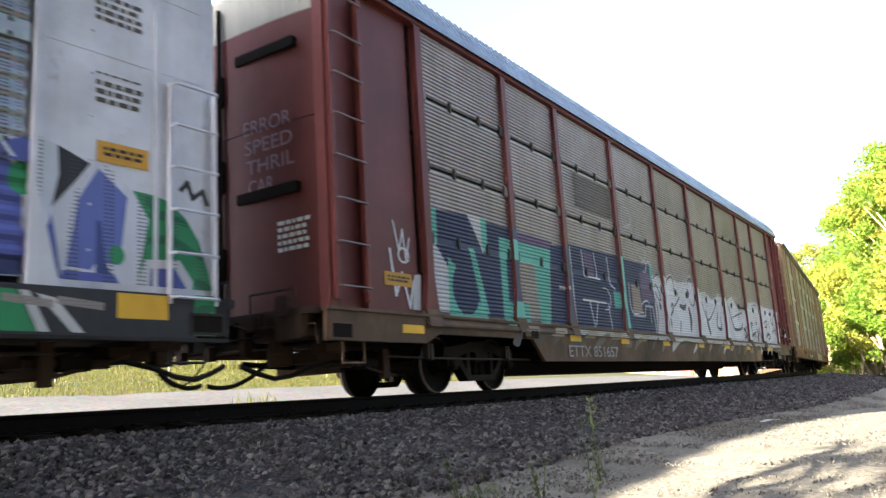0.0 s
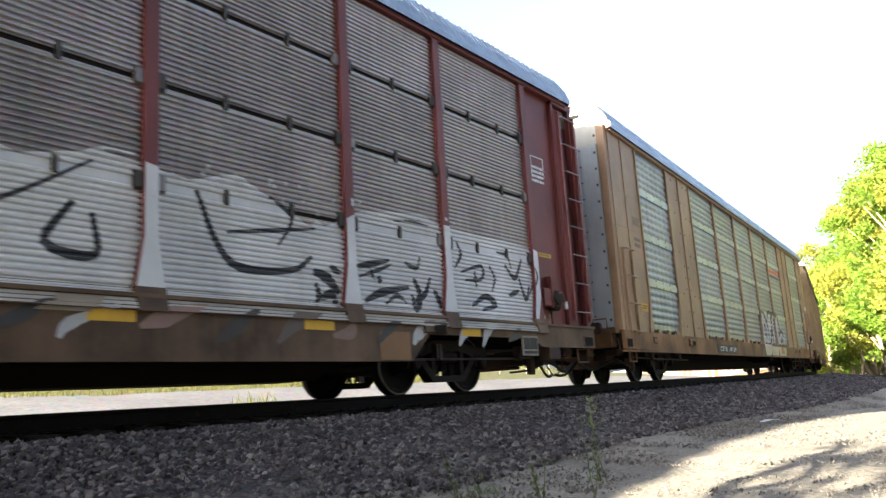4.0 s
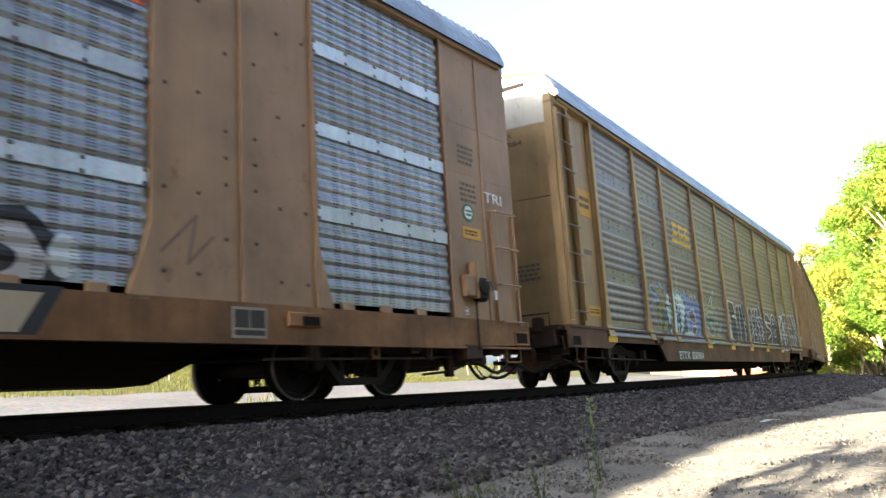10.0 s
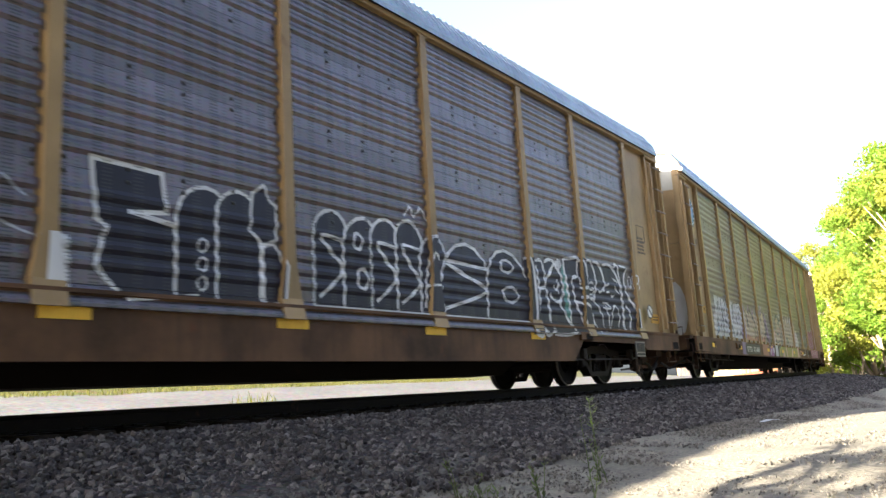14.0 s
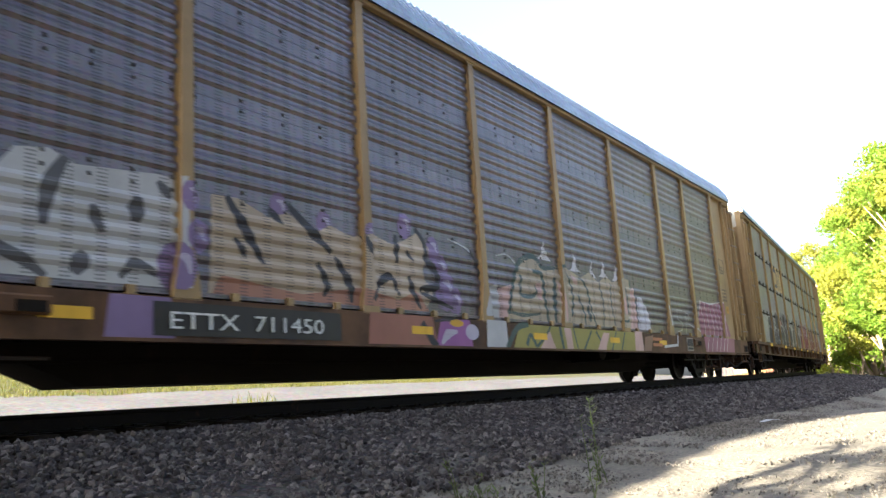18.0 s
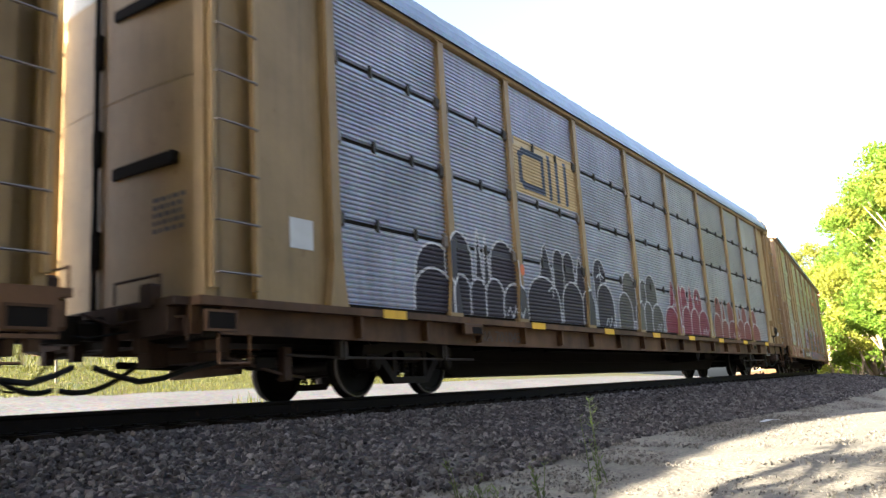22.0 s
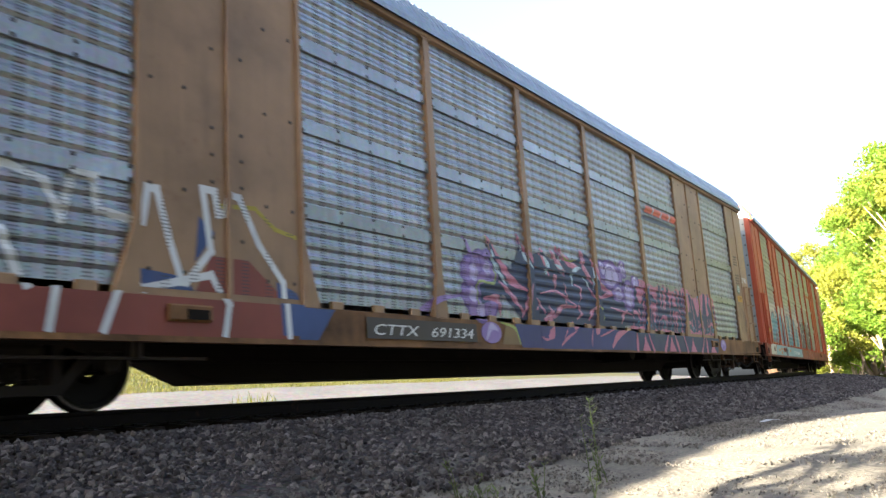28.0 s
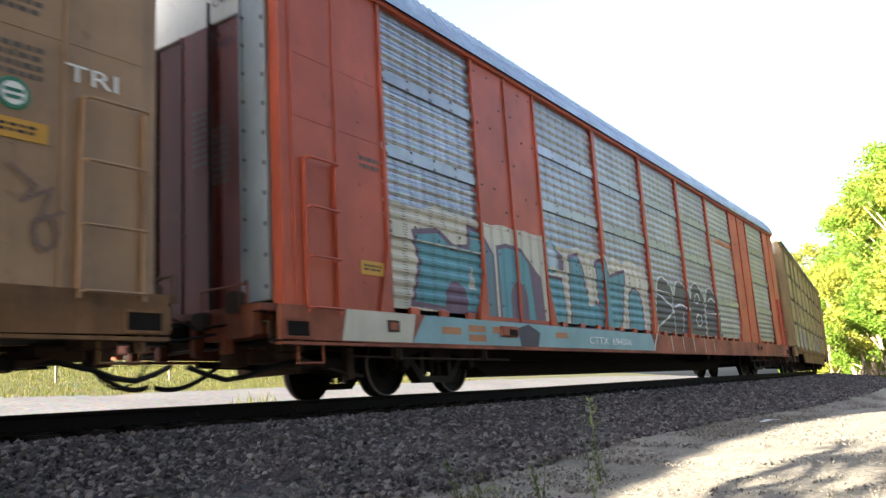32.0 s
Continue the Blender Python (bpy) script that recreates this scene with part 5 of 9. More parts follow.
class Mural:
    """Flat paint that follows the relief of one car's near side: sheets, posts, panels and sill."""

    def __init__(self, number):
        self.sp = SPECS[number]
        self.car, self.off = CARS[number], self.sp.get("shift", 0.0)
        self.shapes, self.mats = [], []
        self.wide, self.kind = self.sp["type"] == "B", self.sp["sheet"]
        pr = sheet_profile(self.kind)
        self.rows = sorted({round(zb + z, 4) for zb in ROWS_Z for z, _ in pr} | {0.42, 0.6, 0.8, SKIRT, 0.93, 0.97, 1.01, 1.035, 1.06, 1.085, 1.112, 1.16, 1.62})

    def spans(self, z):
        """Stretches along the car at height z, with the depth of the surface there."""
        if self.sp["frame"] == "notched" and SKIRT < z < 1.112:
            d = float(np.interp(z, [SKIRT + 0.03, 1.112], [Y_SILL + 0.045, Y_BACK + 0.014]))
            return [(-11.68, 11.68, d)]
        if z < 1.06:
            d = Y_SILL + (0.04 if self.sp["frame"] == "stepped" and z > 0.96 else 0.0)
            if self.sp["frame"] == "stepped" and z <= 0.96:
                d = Y_SILL - 0.10
            return [(-HALF, HALF, d)]
        half = float(np.interp(z, [1.06, 1.16, 1.62], [0.165, 0.15, 0.075]))
        d = Y_BACK + sheet_depth(self.kind, z)
        if self.wide and any(abs(z - zb - 0.01) < 0.095 for zb in ROWS_Z[1:]):
            d = Y_BACK + 0.052
        if z < ROWS_Z[0]:
            return []
        out, x = [], -HALF
        solid = []
        for p in POSTS:
            for s in (-1, 1):
                if self.wide and p > 6:
                    continue
                solid.append((s * p + self.off - half, s * p + self.off + half, Y_POST))
        if self.wide:
            solid += [(c + self.off - 1.12, c + self.off + 1.12, Y_BACK + 0.05) for c in (-8.025, 8.025)]
            solid += [(-HALF, -11.66 + self.off * 0.5, 1.49), (11.66 + self.off * 0.5, HALF, 1.49)]
        else:
            solid += [(-HALF, -11.6 + self.off - half, 1.42), (11.6 + self.off + half, HALF, 1.42)]
        for a, b, dd in sorted(solid):
            if a > x:
                out.append((x, a, d))
            out.append((max(a, x), b, dd))
            x = max(b, x)
        if x < HALF:
            out.append((x, HALF, d))
        return out

    def fill(self, col, pts):
        if col not in self.mats:
            self.mats.append(col)
        self.shapes.append((self.mats.index(col), [tuple(p) for p in pts]))
        return self

    def line(self, col, pts, w=0.035, closed=False):
        pts = list(pts) + ([pts[0]] if closed else [])
        for (xa, za), (xb, zb) in zip(pts, pts[1:]):
            n = math.hypot(xb - xa, zb - za) or 1e-6
            dx, dz = (xb - xa) / n * w / 2, (zb - za) / n * w / 2
            self.fill(col, [(xa - dx - dz, za - dz + dx), (xb + dx - dz, zb + dz + dx), (xb + dx + dz, zb + dz - dx), (xa - dx + dz, za - dz - dx)])
        return self

    def swoop(self, col, pts, w0, w1, mid=None):
        """A curved stroke whose width runs from w0 over mid to w1."""
        P = [np.array(p, float) for p in pts]
        P = [2 * P[0] - P[1]] + P + [2 * P[-1] - P[-2]]
        C = []
        for i in range(1, len(P) - 2):
            for f in np.arange(0, 1, 0.25):
                C.append(0.5 * (2 * P[i] + (P[i + 1] - P[i - 1]) * f + (2 * P[i - 1] - 5 * P[i] + 4 * P[i + 1] - P[i + 2]) * f * f + (3 * P[i] - P[i - 1] - 3 * P[i + 1] + P[i + 2]) * f ** 3))
        C = np.array(C + [P[-2]])
        T = np.gradient(C, axis=0)
        T /= np.maximum(np.linalg.norm(T, axis=1), 1e-6)[:, None]
        N = np.stack([-T[:, 1], T[:, 0]], 1)
        n = len(C)
        w = np.interp(np.linspace(0, 1, n), [0, 0.5, 1], [w0, (w0 + w1) / 2 if mid is None else mid, w1])[:, None] / 2
        return self.fill(col, [(float(a), float(b)) for a, b in np.vstack([C + N * w, (C - N * w)[::-1]])])

    def letter(self, fill_c, edge_c, pts, w=0.04):
        return self.fill(fill_c, pts).line(edge_c, pts, w, True)

    def put(self, label):
        """Cuts every shape into strips along the relief and lays them a little proud."""
        sh = Shape()
        for layer, (mi, pts) in enumerate(self.shapes):
            lift = 0.003 + 0.00004 * layer
            zs = [p[1] for p in pts]
            lo, hi = min(zs), max(zs)
            cuts = sorted({lo, hi} | {z for z in self.rows if lo < z < hi} | {z for z in zs if hi - lo < 0.6 or True})
            for z0, z1 in zip(cuts, cuts[1:]):
                if z1 - z0 < 0.003:
                    continue
                zm, e = (z0 + z1) / 2, (z1 - z0) * 0.02
                cr = []
                for z in (z0 + e, z1 - e):
                    xs = []
                    for (xa, za), (xb, zb) in zip(pts, pts[1:] + pts[:1]):
                        if (za > z) != (zb > z):
                            xs.append(xa + (z - za) / (zb - za) * (xb - xa))
                    cr.append(sorted(xs))
                if len(cr[0]) != len(cr[1]):
                    continue
                sp0 = self.spans(zm)
                for k in range(0, len(cr[0]) - 1, 2):
                    a0, b0, a1, b1 = cr[0][k], cr[0][k + 1], cr[1][k], cr[1][k + 1]
                    for sa, sb, d in sp0:
                        if min(a0, a1) >= sb or max(b0, b1) <= sa:
                            continue
                        p0, q0, p1, q1 = (min(max(v, sa), sb) for v in (a0, b0, a1, b1))
                        if q0 - p0 < 1e-4 and q1 - p1 < 1e-4:
                            continue
                        if z0 >= ROWS_Z[0] and d < Y_BACK + 0.0502 and not (d == 1.42):
                            y0, y1 = -(Y_BACK + sheet_depth(self.kind, z0 + 1e-4) + lift), -(Y_BACK + sheet_depth(self.kind, z1 - 1e-4) + lift)
                            if self.wide and d == Y_BACK + 0.05:
                                y0 = y1 = -(d + lift)
                        else:
                            y0 = y1 = -(d + lift)
                        sh.add([(p0, y0, z0), (q0, y0, z0), (q1, y1, z1), (p1, y1, z1)], [(0, 1, 2, 3)], mi)
        part("graffiti", sh, [spray(*c, self.kind == "perf") for c in self.mats], self.car, label)


def dome(x0, x1, zb, zt, n=10, lean=0.0):
    """A rounded lump with a flat foot."""
    c, r = (x0 + x1) / 2, (x1 - x0) / 2
    k = min(r * 1.1, (zt - zb) * 0.6)
    return [(x0, zb)] + [(c - r * math.cos(math.pi * i / n) + lean * math.sin(math.pi * i / n), zt - k + k * math.sin(math.pi * i / n)) for i in range(n + 1)] + [(x1, zb)]


def oval(cx, cz, rx, rz, n=16):
    return [(cx + rx * math.cos(2 * math.pi * i / n), cz + rz * math.sin(2 * math.pi * i / n)) for i in range(n)]


def into(box, pts):
    """Points of a unit square, set into a box x0, x1, z0, z1."""
    x0, x1, z0, z1 = box
    return [(x0 + (x1 - x0) * a, z0 + (z1 - z0) * b) for a, b in pts]


def ragged(x0, x1, zb, zt, n, dz, seed):
    """A field of paint with an uneven upper edge."""
    r = random.Random(seed)
    return [(x0, zb)] + [(x0 + (x1 - x0) * i / n, zt + r.uniform(-dz, dz)) for i in range(n + 1)] + [(x1, zb)]


def throw_up(m, x0, x1, zb, zt, n, fill_c, edge_c, seed, w=0.035):
    """Quick filled letters: tall lumps side by side with outlines and inner strokes."""
    r = random.Random(seed)
    step = (x1 - x0) / n
    for i in range(n):
        a, b = x0 + i * step - 0.04, x0 + (i + 1) * step + 0.06
        top = zt + r.uniform(-0.10, 0.06)
        m.letter(fill_c, edge_c, dome(a, b, zb, top, 8, r.uniform(-0.1, 0.1)), w)
        c, h = (a + b) / 2, top - zb
        mid = zb + h * r.uniform(0.45, 0.62)
        kind = r.randrange(4)
        if kind == 0:
            m.swoop(edge_c, [(a + 0.06, mid), (c, mid + 0.1), (b - 0.08, mid - 0.05)], w, w * 0.8, w * 1.2)
            m.swoop(edge_c, [(c + 0.05, mid - 0.1), (c + r.uniform(-0.1, 0.12), zb + 0.08)], w, w)
        elif kind == 1:
            m.swoop(edge_c, [(b - 0.1, top - 0.3 * h), (a + 0.14, top - 0.28 * h), (c, mid), (b - 0.12, mid - 0.18 * h), (a + 0.1, zb + 0.1 * h)], w, w, w * 1.3)
        elif kind == 2:
            m.swoop(edge_c, [(a + 0.1, zb + 0.1), (a + 0.14, mid), (c, top - 0.22 * h), (b - 0.12, mid), (b - 0.14, zb + 0.12)], w, w)
            m.swoop(edge_c, [(a + 0.12, mid - 0.1 * h), (b - 0.12, mid - 0.08 * h)], w * 0.8, w * 0.8)
        else:
            m.line(edge_c, oval(c - 0.03, mid + h * 0.2, step * 0.16, h * 0.09, 9), w * 0.9, True).line(edge_c, oval(c + 0.04, mid - h * 0.2, step * 0.2, h * 0.11, 9), w * 0.9, True)


def wild_style(m, x0, x1, zb, zt, n, body, light, edge, shine, seed):
    """Interlocked letters: dark bodies, bright curved strokes with dark edges, flashes of highlight."""
    r = random.Random(seed)
    m.fill(light, ragged(x0, x1, zb, zt - 0.06, n * 4, 0.12, seed))
    step = (x1 - x0) / n
    for i in range(n):
        a = x0 + i * step
        for j in range(3):
            px, lean = a + step * (0.12 + 0.34 * j) + r.uniform(-0.08, 0.08), r.uniform(-0.3, 0.3)
            top = zt - r.uniform(-0.05, 0.3)
            pts = [(px, zb + r.uniform(0.0, 0.12)), (px + lean * 0.4 + r.uniform(-0.1, 0.1), (zb + top) / 2), (px + lean, top)]
            th = r.uniform(0.24, 0.38)
            m.swoop(light, pts, th * 1.4, th * 0.7, th + 0.07).swoop(body if j % 2 == 0 or r.random() < 0.5 else edge, pts, th * 1.25, th * 0.45, th)
            if r.random() < 0.3:
                m.swoop(light, [(p[0] + 0.05, p[1]) for p in pts], 0.02, 0.03, 0.07)
        z = zb + (zt - zb) * r.uniform(0.35, 0.65)
        m.swoop(body, [(a - 0.05, z), (a + step * 0.5, z + r.uniform(-0.1, 0.16)), (a + step * 1.02, z - r.uniform(0.0, 0.12))], 0.06, 0.05, 0.2)
        m.swoop(light, [(a + 0.05, z - 0.22), (a + step * 0.4, z - 0.12), (a + step * 0.75, z - 0.3)], 0.02, 0.02, 0.1)
        m.swoop(shine, [(a + step * 0.2, zt - 0.3), (a + step * 0.3, zt - 0.12), (a + step * 0.5, zt - 0.08)], 0.015, 0.015, 0.05)


WHITE, INK = (0.62, 0.62, 0.64), (0.025, 0.025, 0.03)

# white car: big blue, white and green shapes over a dark sill
m = Mural(0)
m.fill((0.03, 0.03, 0.035), [(9.4, 0.63), (13.3, 0.63), (13.3, 1.05), (9.4, 1.05)])
m.fill((0.09, 0.11, 0.36), [(9.6, 1.13), (11.96, 1.13), (11.9, 1.5), (11.72, 2.36), (11.42, 2.24), (10.8, 2.0), (10.0, 2.1), (9.6, 1.8)])
m.fill((0.55, 0.58, 0.66), [(11.70, 2.36), (11.9, 2.31), (11.95, 2.1), (11.84, 1.6), (11.7, 1.36), (11.62, 1.6)]).fill((0.04, 0.05, 0.14), [(9.6, 1.13), (11.95, 1.13), (11.9, 1.3), (11.3, 1.28), (9.6, 1.25)])
m.swoop((0.55, 0.58, 0.66), [(11.42, 2.26), (11.6, 2.0), (11.66, 1.6)], 0.03, 0.03, 0.05)
m.fill((0.025, 0.025, 0.03), [(11.90, 2.31), (12.2, 2.2), (12.06, 2.0), (11.86, 1.74), (11.92, 2.05)])
m.fill((0.55, 0.56, 0.66), [(11.95, 1.12), (12.05, 1.88), (12.27, 2.27), (12.62, 2.02), (12.80, 1.80), (12.74, 1.12)])
m.fill((0.12, 0.15, 0.42), [(12.00, 1.24), (12.1, 1.86), (12.28, 2.17), (12.57, 1.94), (12.50, 1.29), (12.28, 1.3), (12.22, 1.22)])
m.fill((0.05, 0.07, 0.22), [(12.27, 1.2), (12.27, 1.68), (12.31, 1.68), (12.36, 1.32), (12.42, 1.2)]).fill((0.09, 0.11, 0.36), [(11.95, 1.12), (12.5, 1.12), (12.45, 1.2), (11.97, 1.2)])
m.fill((0.035, 0.22, 0.09), [(12.62, 2.02), (12.83, 2.01), (13.02, 1.97), (13.21, 1.82), (13.36, 1.6), (13.46, 1.32), (13.51, 1.1), (13.51, 0.66), (13.26, 0.66), (13.28, 1.19), (13.13, 1.40), (12.75, 1.35), (12.68, 1.14), (12.79, 1.76)])
for pts in ([(12.78, 1.55), (13.05, 1.58), (13.4, 1.44)], [(12.8, 1.8), (13.0, 1.82), (13.22, 1.76)], [(12.76, 1.98), (12.86, 1.86)], [(13.3, 1.2), (13.5, 1.14)], [(13.28, 0.9), (13.5, 0.94)]):
    m.swoop((0.02, 0.12, 0.06), pts, 0.07, 0.05, 0.1)
m.fill((0.55, 0.56, 0.62), [(12.72, 1.08), (12.76, 1.37), (13.13, 1.40), (13.28, 1.2), (13.26, 1.08)])
m.fill((0.08, 0.10, 0.34), [(12.80, 1.08), (12.82, 1.29), (13.08, 1.31), (13.2, 1.14), (13.2, 1.08)])
m.fill((0.04, 0.24, 0.10), oval(11.62, 1.96, 0.12, 0.15)).fill((0.04, 0.24, 0.10), oval(12.47, 1.38, 0.08, 0.09))
m.fill((0.04, 0.24, 0.10), [(10.8, 0.66), (11.75, 0.66), (11.58, 1.0), (10.9, 1.03)])
m.fill((0.5, 0.5, 0.52), [(11.60, 1.0), (11.68, 1.0), (11.86, 0.66), (11.76, 0.66)]).fill((0.5, 0.5, 0.52), [(11.74, 0.98), (11.90, 0.95), (12.16, 0.66), (12.05, 0.66)])
for x in (11.5, 11.95):
    m.line((0.26, 0.23, 0.22), [(x, 0.93), (x + 0.35, 0.9)], 0.07)
m.fill(SIGN := (0.72, 0.42, 0.03), [(12.46, 0.80), (12.98, 0.80), (12.98, 1.03), (12.46, 1.03)])
m.line(INK, [(13.15, 2.12), (13.22, 2.2), (13.28, 2.05), (13.4, 2.14), (13.45, 2.02)], 0.05)
m.put("blue, white and green sprayed shapes")

# oxide car: mint and navy letters, then silver letters with black lines
m = Mural(1)
NAVY, MINT, LILAC = (0.04, 0.05, 0.10), (0.15, 0.42, 0.34), (0.14, 0.10, 0.18)
m.fill((0.50, 0.50, 0.52), [(-11.32, 1.12), (-11.32, 2.2), (-10.6, 2.2), (-10.6, 1.12)])
m.fill(NAVY, [(-11.26, 2.1), (-11.26, 2.62), (-10.4, 2.66), (-8.9, 2.64), (-8.9, 1.10), (-10.3, 1.10)])
m.fill(MINT, [(-11.32, 2.1), (-11.32, 2.64), (-11.2, 2.64), (-11.2, 2.1)])
m.fill(MINT, [(-11.0, 1.06), (-10.95, 1.95), (-10.45, 1.62), (-9.9, 1.12), (-10.0, 1.02)])
m.fill(NAVY, oval(-10.5, 1.50, 0.38, 0.40))
m.fill((0.5, 0.5, 0.52), [(-10.35, 2.68), (-9.85, 2.68), (-9.9, 2.1)])
m.fill(MINT, [(-9.95, 2.68), (-9.78, 2.68), (-9.78, 2.1), (-9.95, 2.2)])
m.fill(MINT, [(-10.35, 2.15), (-10.2, 2.15), (-9.85, 1.15), (-10.05, 1.15)])
m.fill(MINT, [(-9.4, 1.02), (-9.4, 2.45), (-7.4, 2.45), (-7.4, 2.1), (-9.2, 2.1), (-9.2, 1.02)])
m.fill(MINT, [(-9.4, 0.98), (-9.4, 1.4), (-8.5, 1.4), (-8.5, 0.98)])
m.fill(MINT, [(-8.1, 1.02), (-8.2, 2.4), (-7.55, 2.4), (-7.75, 1.02)])
m.fill(LILAC, [(-8.9, 2.45), (-8.9, 2.62), (-7.4, 2.62), (-7.5, 2.45)])
m.fill(NAVY, [(-7.7, 1.1), (-7.5, 2.55), (-6.85, 2.6), (-6.85, 1.08)])
m.fill((0.5, 0.48, 0.45), [(-7.25, 1.75), (-6.9, 1.75), (-6.9, 1.82), (-7.25, 1.82)])
m.fill(NAVY, [(-6.75, 1.05), (-6.75, 2.66), (-4.05, 2.72), (-4.05, 1.05)])
for pts in ([(-6.65, 2.6), (-6.62, 1.1)], [(-6.1, 2.6), (-6.05, 2.1), (-5.3, 2.1)], [(-5.5, 2.62), (-5.4, 2.1)], [(-4.8, 2.6), (-4.75, 2.05), (-4.5, 1.95)], [(-6.2, 1.62), (-5.05, 1.62)], [(-5.9, 1.6), (-5.75, 1.1)],
            [(-5.5, 1.6), (-5.7, 1.1)], [(-4.95, 1.62), (-4.85, 1.08)]):
    m.line((0.55, 0.55, 0.6), pts, 0.045)
m.fill(LILAC, [(-6.0, 2.15), (-6.0, 2.6), (-5.6, 2.6), (-5.55, 2.15)])
m.fill(MINT, [(-4.6, 1.55), (-4.6, 1.9), (-4.1, 1.9), (-4.1, 1.55)]).fill(MINT, [(-4.1, 1.02), (-4.15, 2.7), (-3.9, 2.7), (-3.8, 1.02)])
m.fill(NAVY, [(-3.85, 1.05), (-3.85, 2.68), (-2.0, 2.72), (-2.0, 1.05)])
m.fill((0.30, 0.25, 0.20), [(-3.5, 1.5), (-3.5, 2.15), (-3.0, 2.15), (-2.9, 1.5)]).fill(LILAC, [(-2.85, 1.8), (-2.9, 2.5), (-2.2, 2.5), (-2.1, 1.8)])
m.fill(MINT, [(-2.15, 2.3), (-2.15, 2.75), (-1.95, 2.75), (-1.95, 2.3)]).line((0.55, 0.55, 0.6), [(-3.5, 1.45), (-2.75, 1.45), (-2.7, 1.7), (-2.2, 1.7), (-2.1, 1.1)], 0.04)
PEARL, TAR = (0.56, 0.56, 0.57), (0.03, 0.03, 0.035)
m.fill((0.42, 0.41, 0.39), ragged(-6.8, 11.5, 0.91, 1.05, 18, 0.02, 7))
m.fill(PEARL, [(-2.02, 1.0)] + [(-2.02, 2.46), (-1.46, 2.55), (-1.07, 2.41), (-0.63, 2.55), (-0.06, 2.46), (0.73, 2.55), (1.29, 2.55), (1.71, 2.33), (2.37, 2.41), (3.04, 2.21), (3.83, 2.4), (4.77, 2.29), (5.38, 2.47), (6.47, 2.02), (6.57, 2.13), (6.7, 2.06), (6.94, 2.16), (7.36, 2.36), (8.01, 2.44), (8.63, 2.51), (9.07, 2.4), (9.4, 2.4), (10.1, 2.38), (11, 2.38), (11.56, 2.35), (11.98, 2.25)] + [(11.62, 1.0)])
for pts, w in (([(-1.94, 2.2), (-1.8, 2.26), (-1.62, 2.11), (-1.58, 1.91), (-1.77, 1.95), (-1.9, 2.1)], 0.07),
               ([(-1.98, 2.4), (-1.65, 2.53), (-1.37, 2.44), (-1.33, 2.23), (-1.48, 2.06)], 0.05),
               ([(-1.99, 1.92), (-1.87, 1.67), (-1.92, 1.33), (-2.06, 1.06)], 0.05),
               ([(-1.63, 1.83), (-1.64, 1.66)], 0.16),
               ([(-1.07, 2.3), (-0.85, 2.49), (-0.52, 2.57), (-0.42, 2.36), (-0.48, 2.2)], 0.05),
               ([(-0.9, 1.55), (-0.68, 1.72), (-0.67, 1.87), (-0.84, 1.78)], 0.1),
               ([(-1.17, 1.39), (-0.97, 1.41), (-1.03, 1.12)], 0.2),
               ([(-0.31, 2.23), (-0.08, 2.1), (-0.33, 1.91), (-0.57, 1.81)], 0.06),
               ([(-0.1, 1.86), (0.26, 1.82), (0.46, 1.92)], 0.16),
               ([(0.71, 2.45), (1.01, 2.67), (1.27, 2.45), (1.31, 2.1), (1.07, 1.91), (0.81, 2.05), (0.7, 2.37)], 0.05),
               ([(0.73, 2.33), (0.79, 2.13)], 0.2),
               ([(0.66, 1.86), (0.76, 1.54), (0.66, 1.21)], 0.2),
               ([(1.44, 2.65), (1.43, 1.86), (1.44, 1.26)], 0.06),
               ([(2.29, 1.85), (2.4, 1.4), (2.54, 1.18)], 0.18),
               ([(3.55, 1.87), (3.3, 1.46), (3.77, 1.39), (3.73, 1.78)], 0.1),
               ([(4.86, 2.2), (5.1, 1.68), (5.41, 1.43), (6.16, 1.47), (6.47, 1.66)], 0.1),
               ([(5.24, 1.8), (5.87, 1.9), (6.55, 2.01)], 0.06),
               ([(2, 2.09), (2.13, 1.83), (2.42, 1.59), (2.98, 1.82), (3.72, 2.28)], 0.06),
               ([(-1.33, 2.08), (-1.4, 1.72), (-1.32, 1.38), (-1.38, 1.06)], 0.05),
               ([(-0.13, 1.47), (-0.27, 1.16)], 0.06),
               ([(5.83, 2.29), (6.17, 2.09), (5.96, 1.74)], 0.06)):
    m.swoop(TAR, pts, w * 0.6, w * 0.5, w)
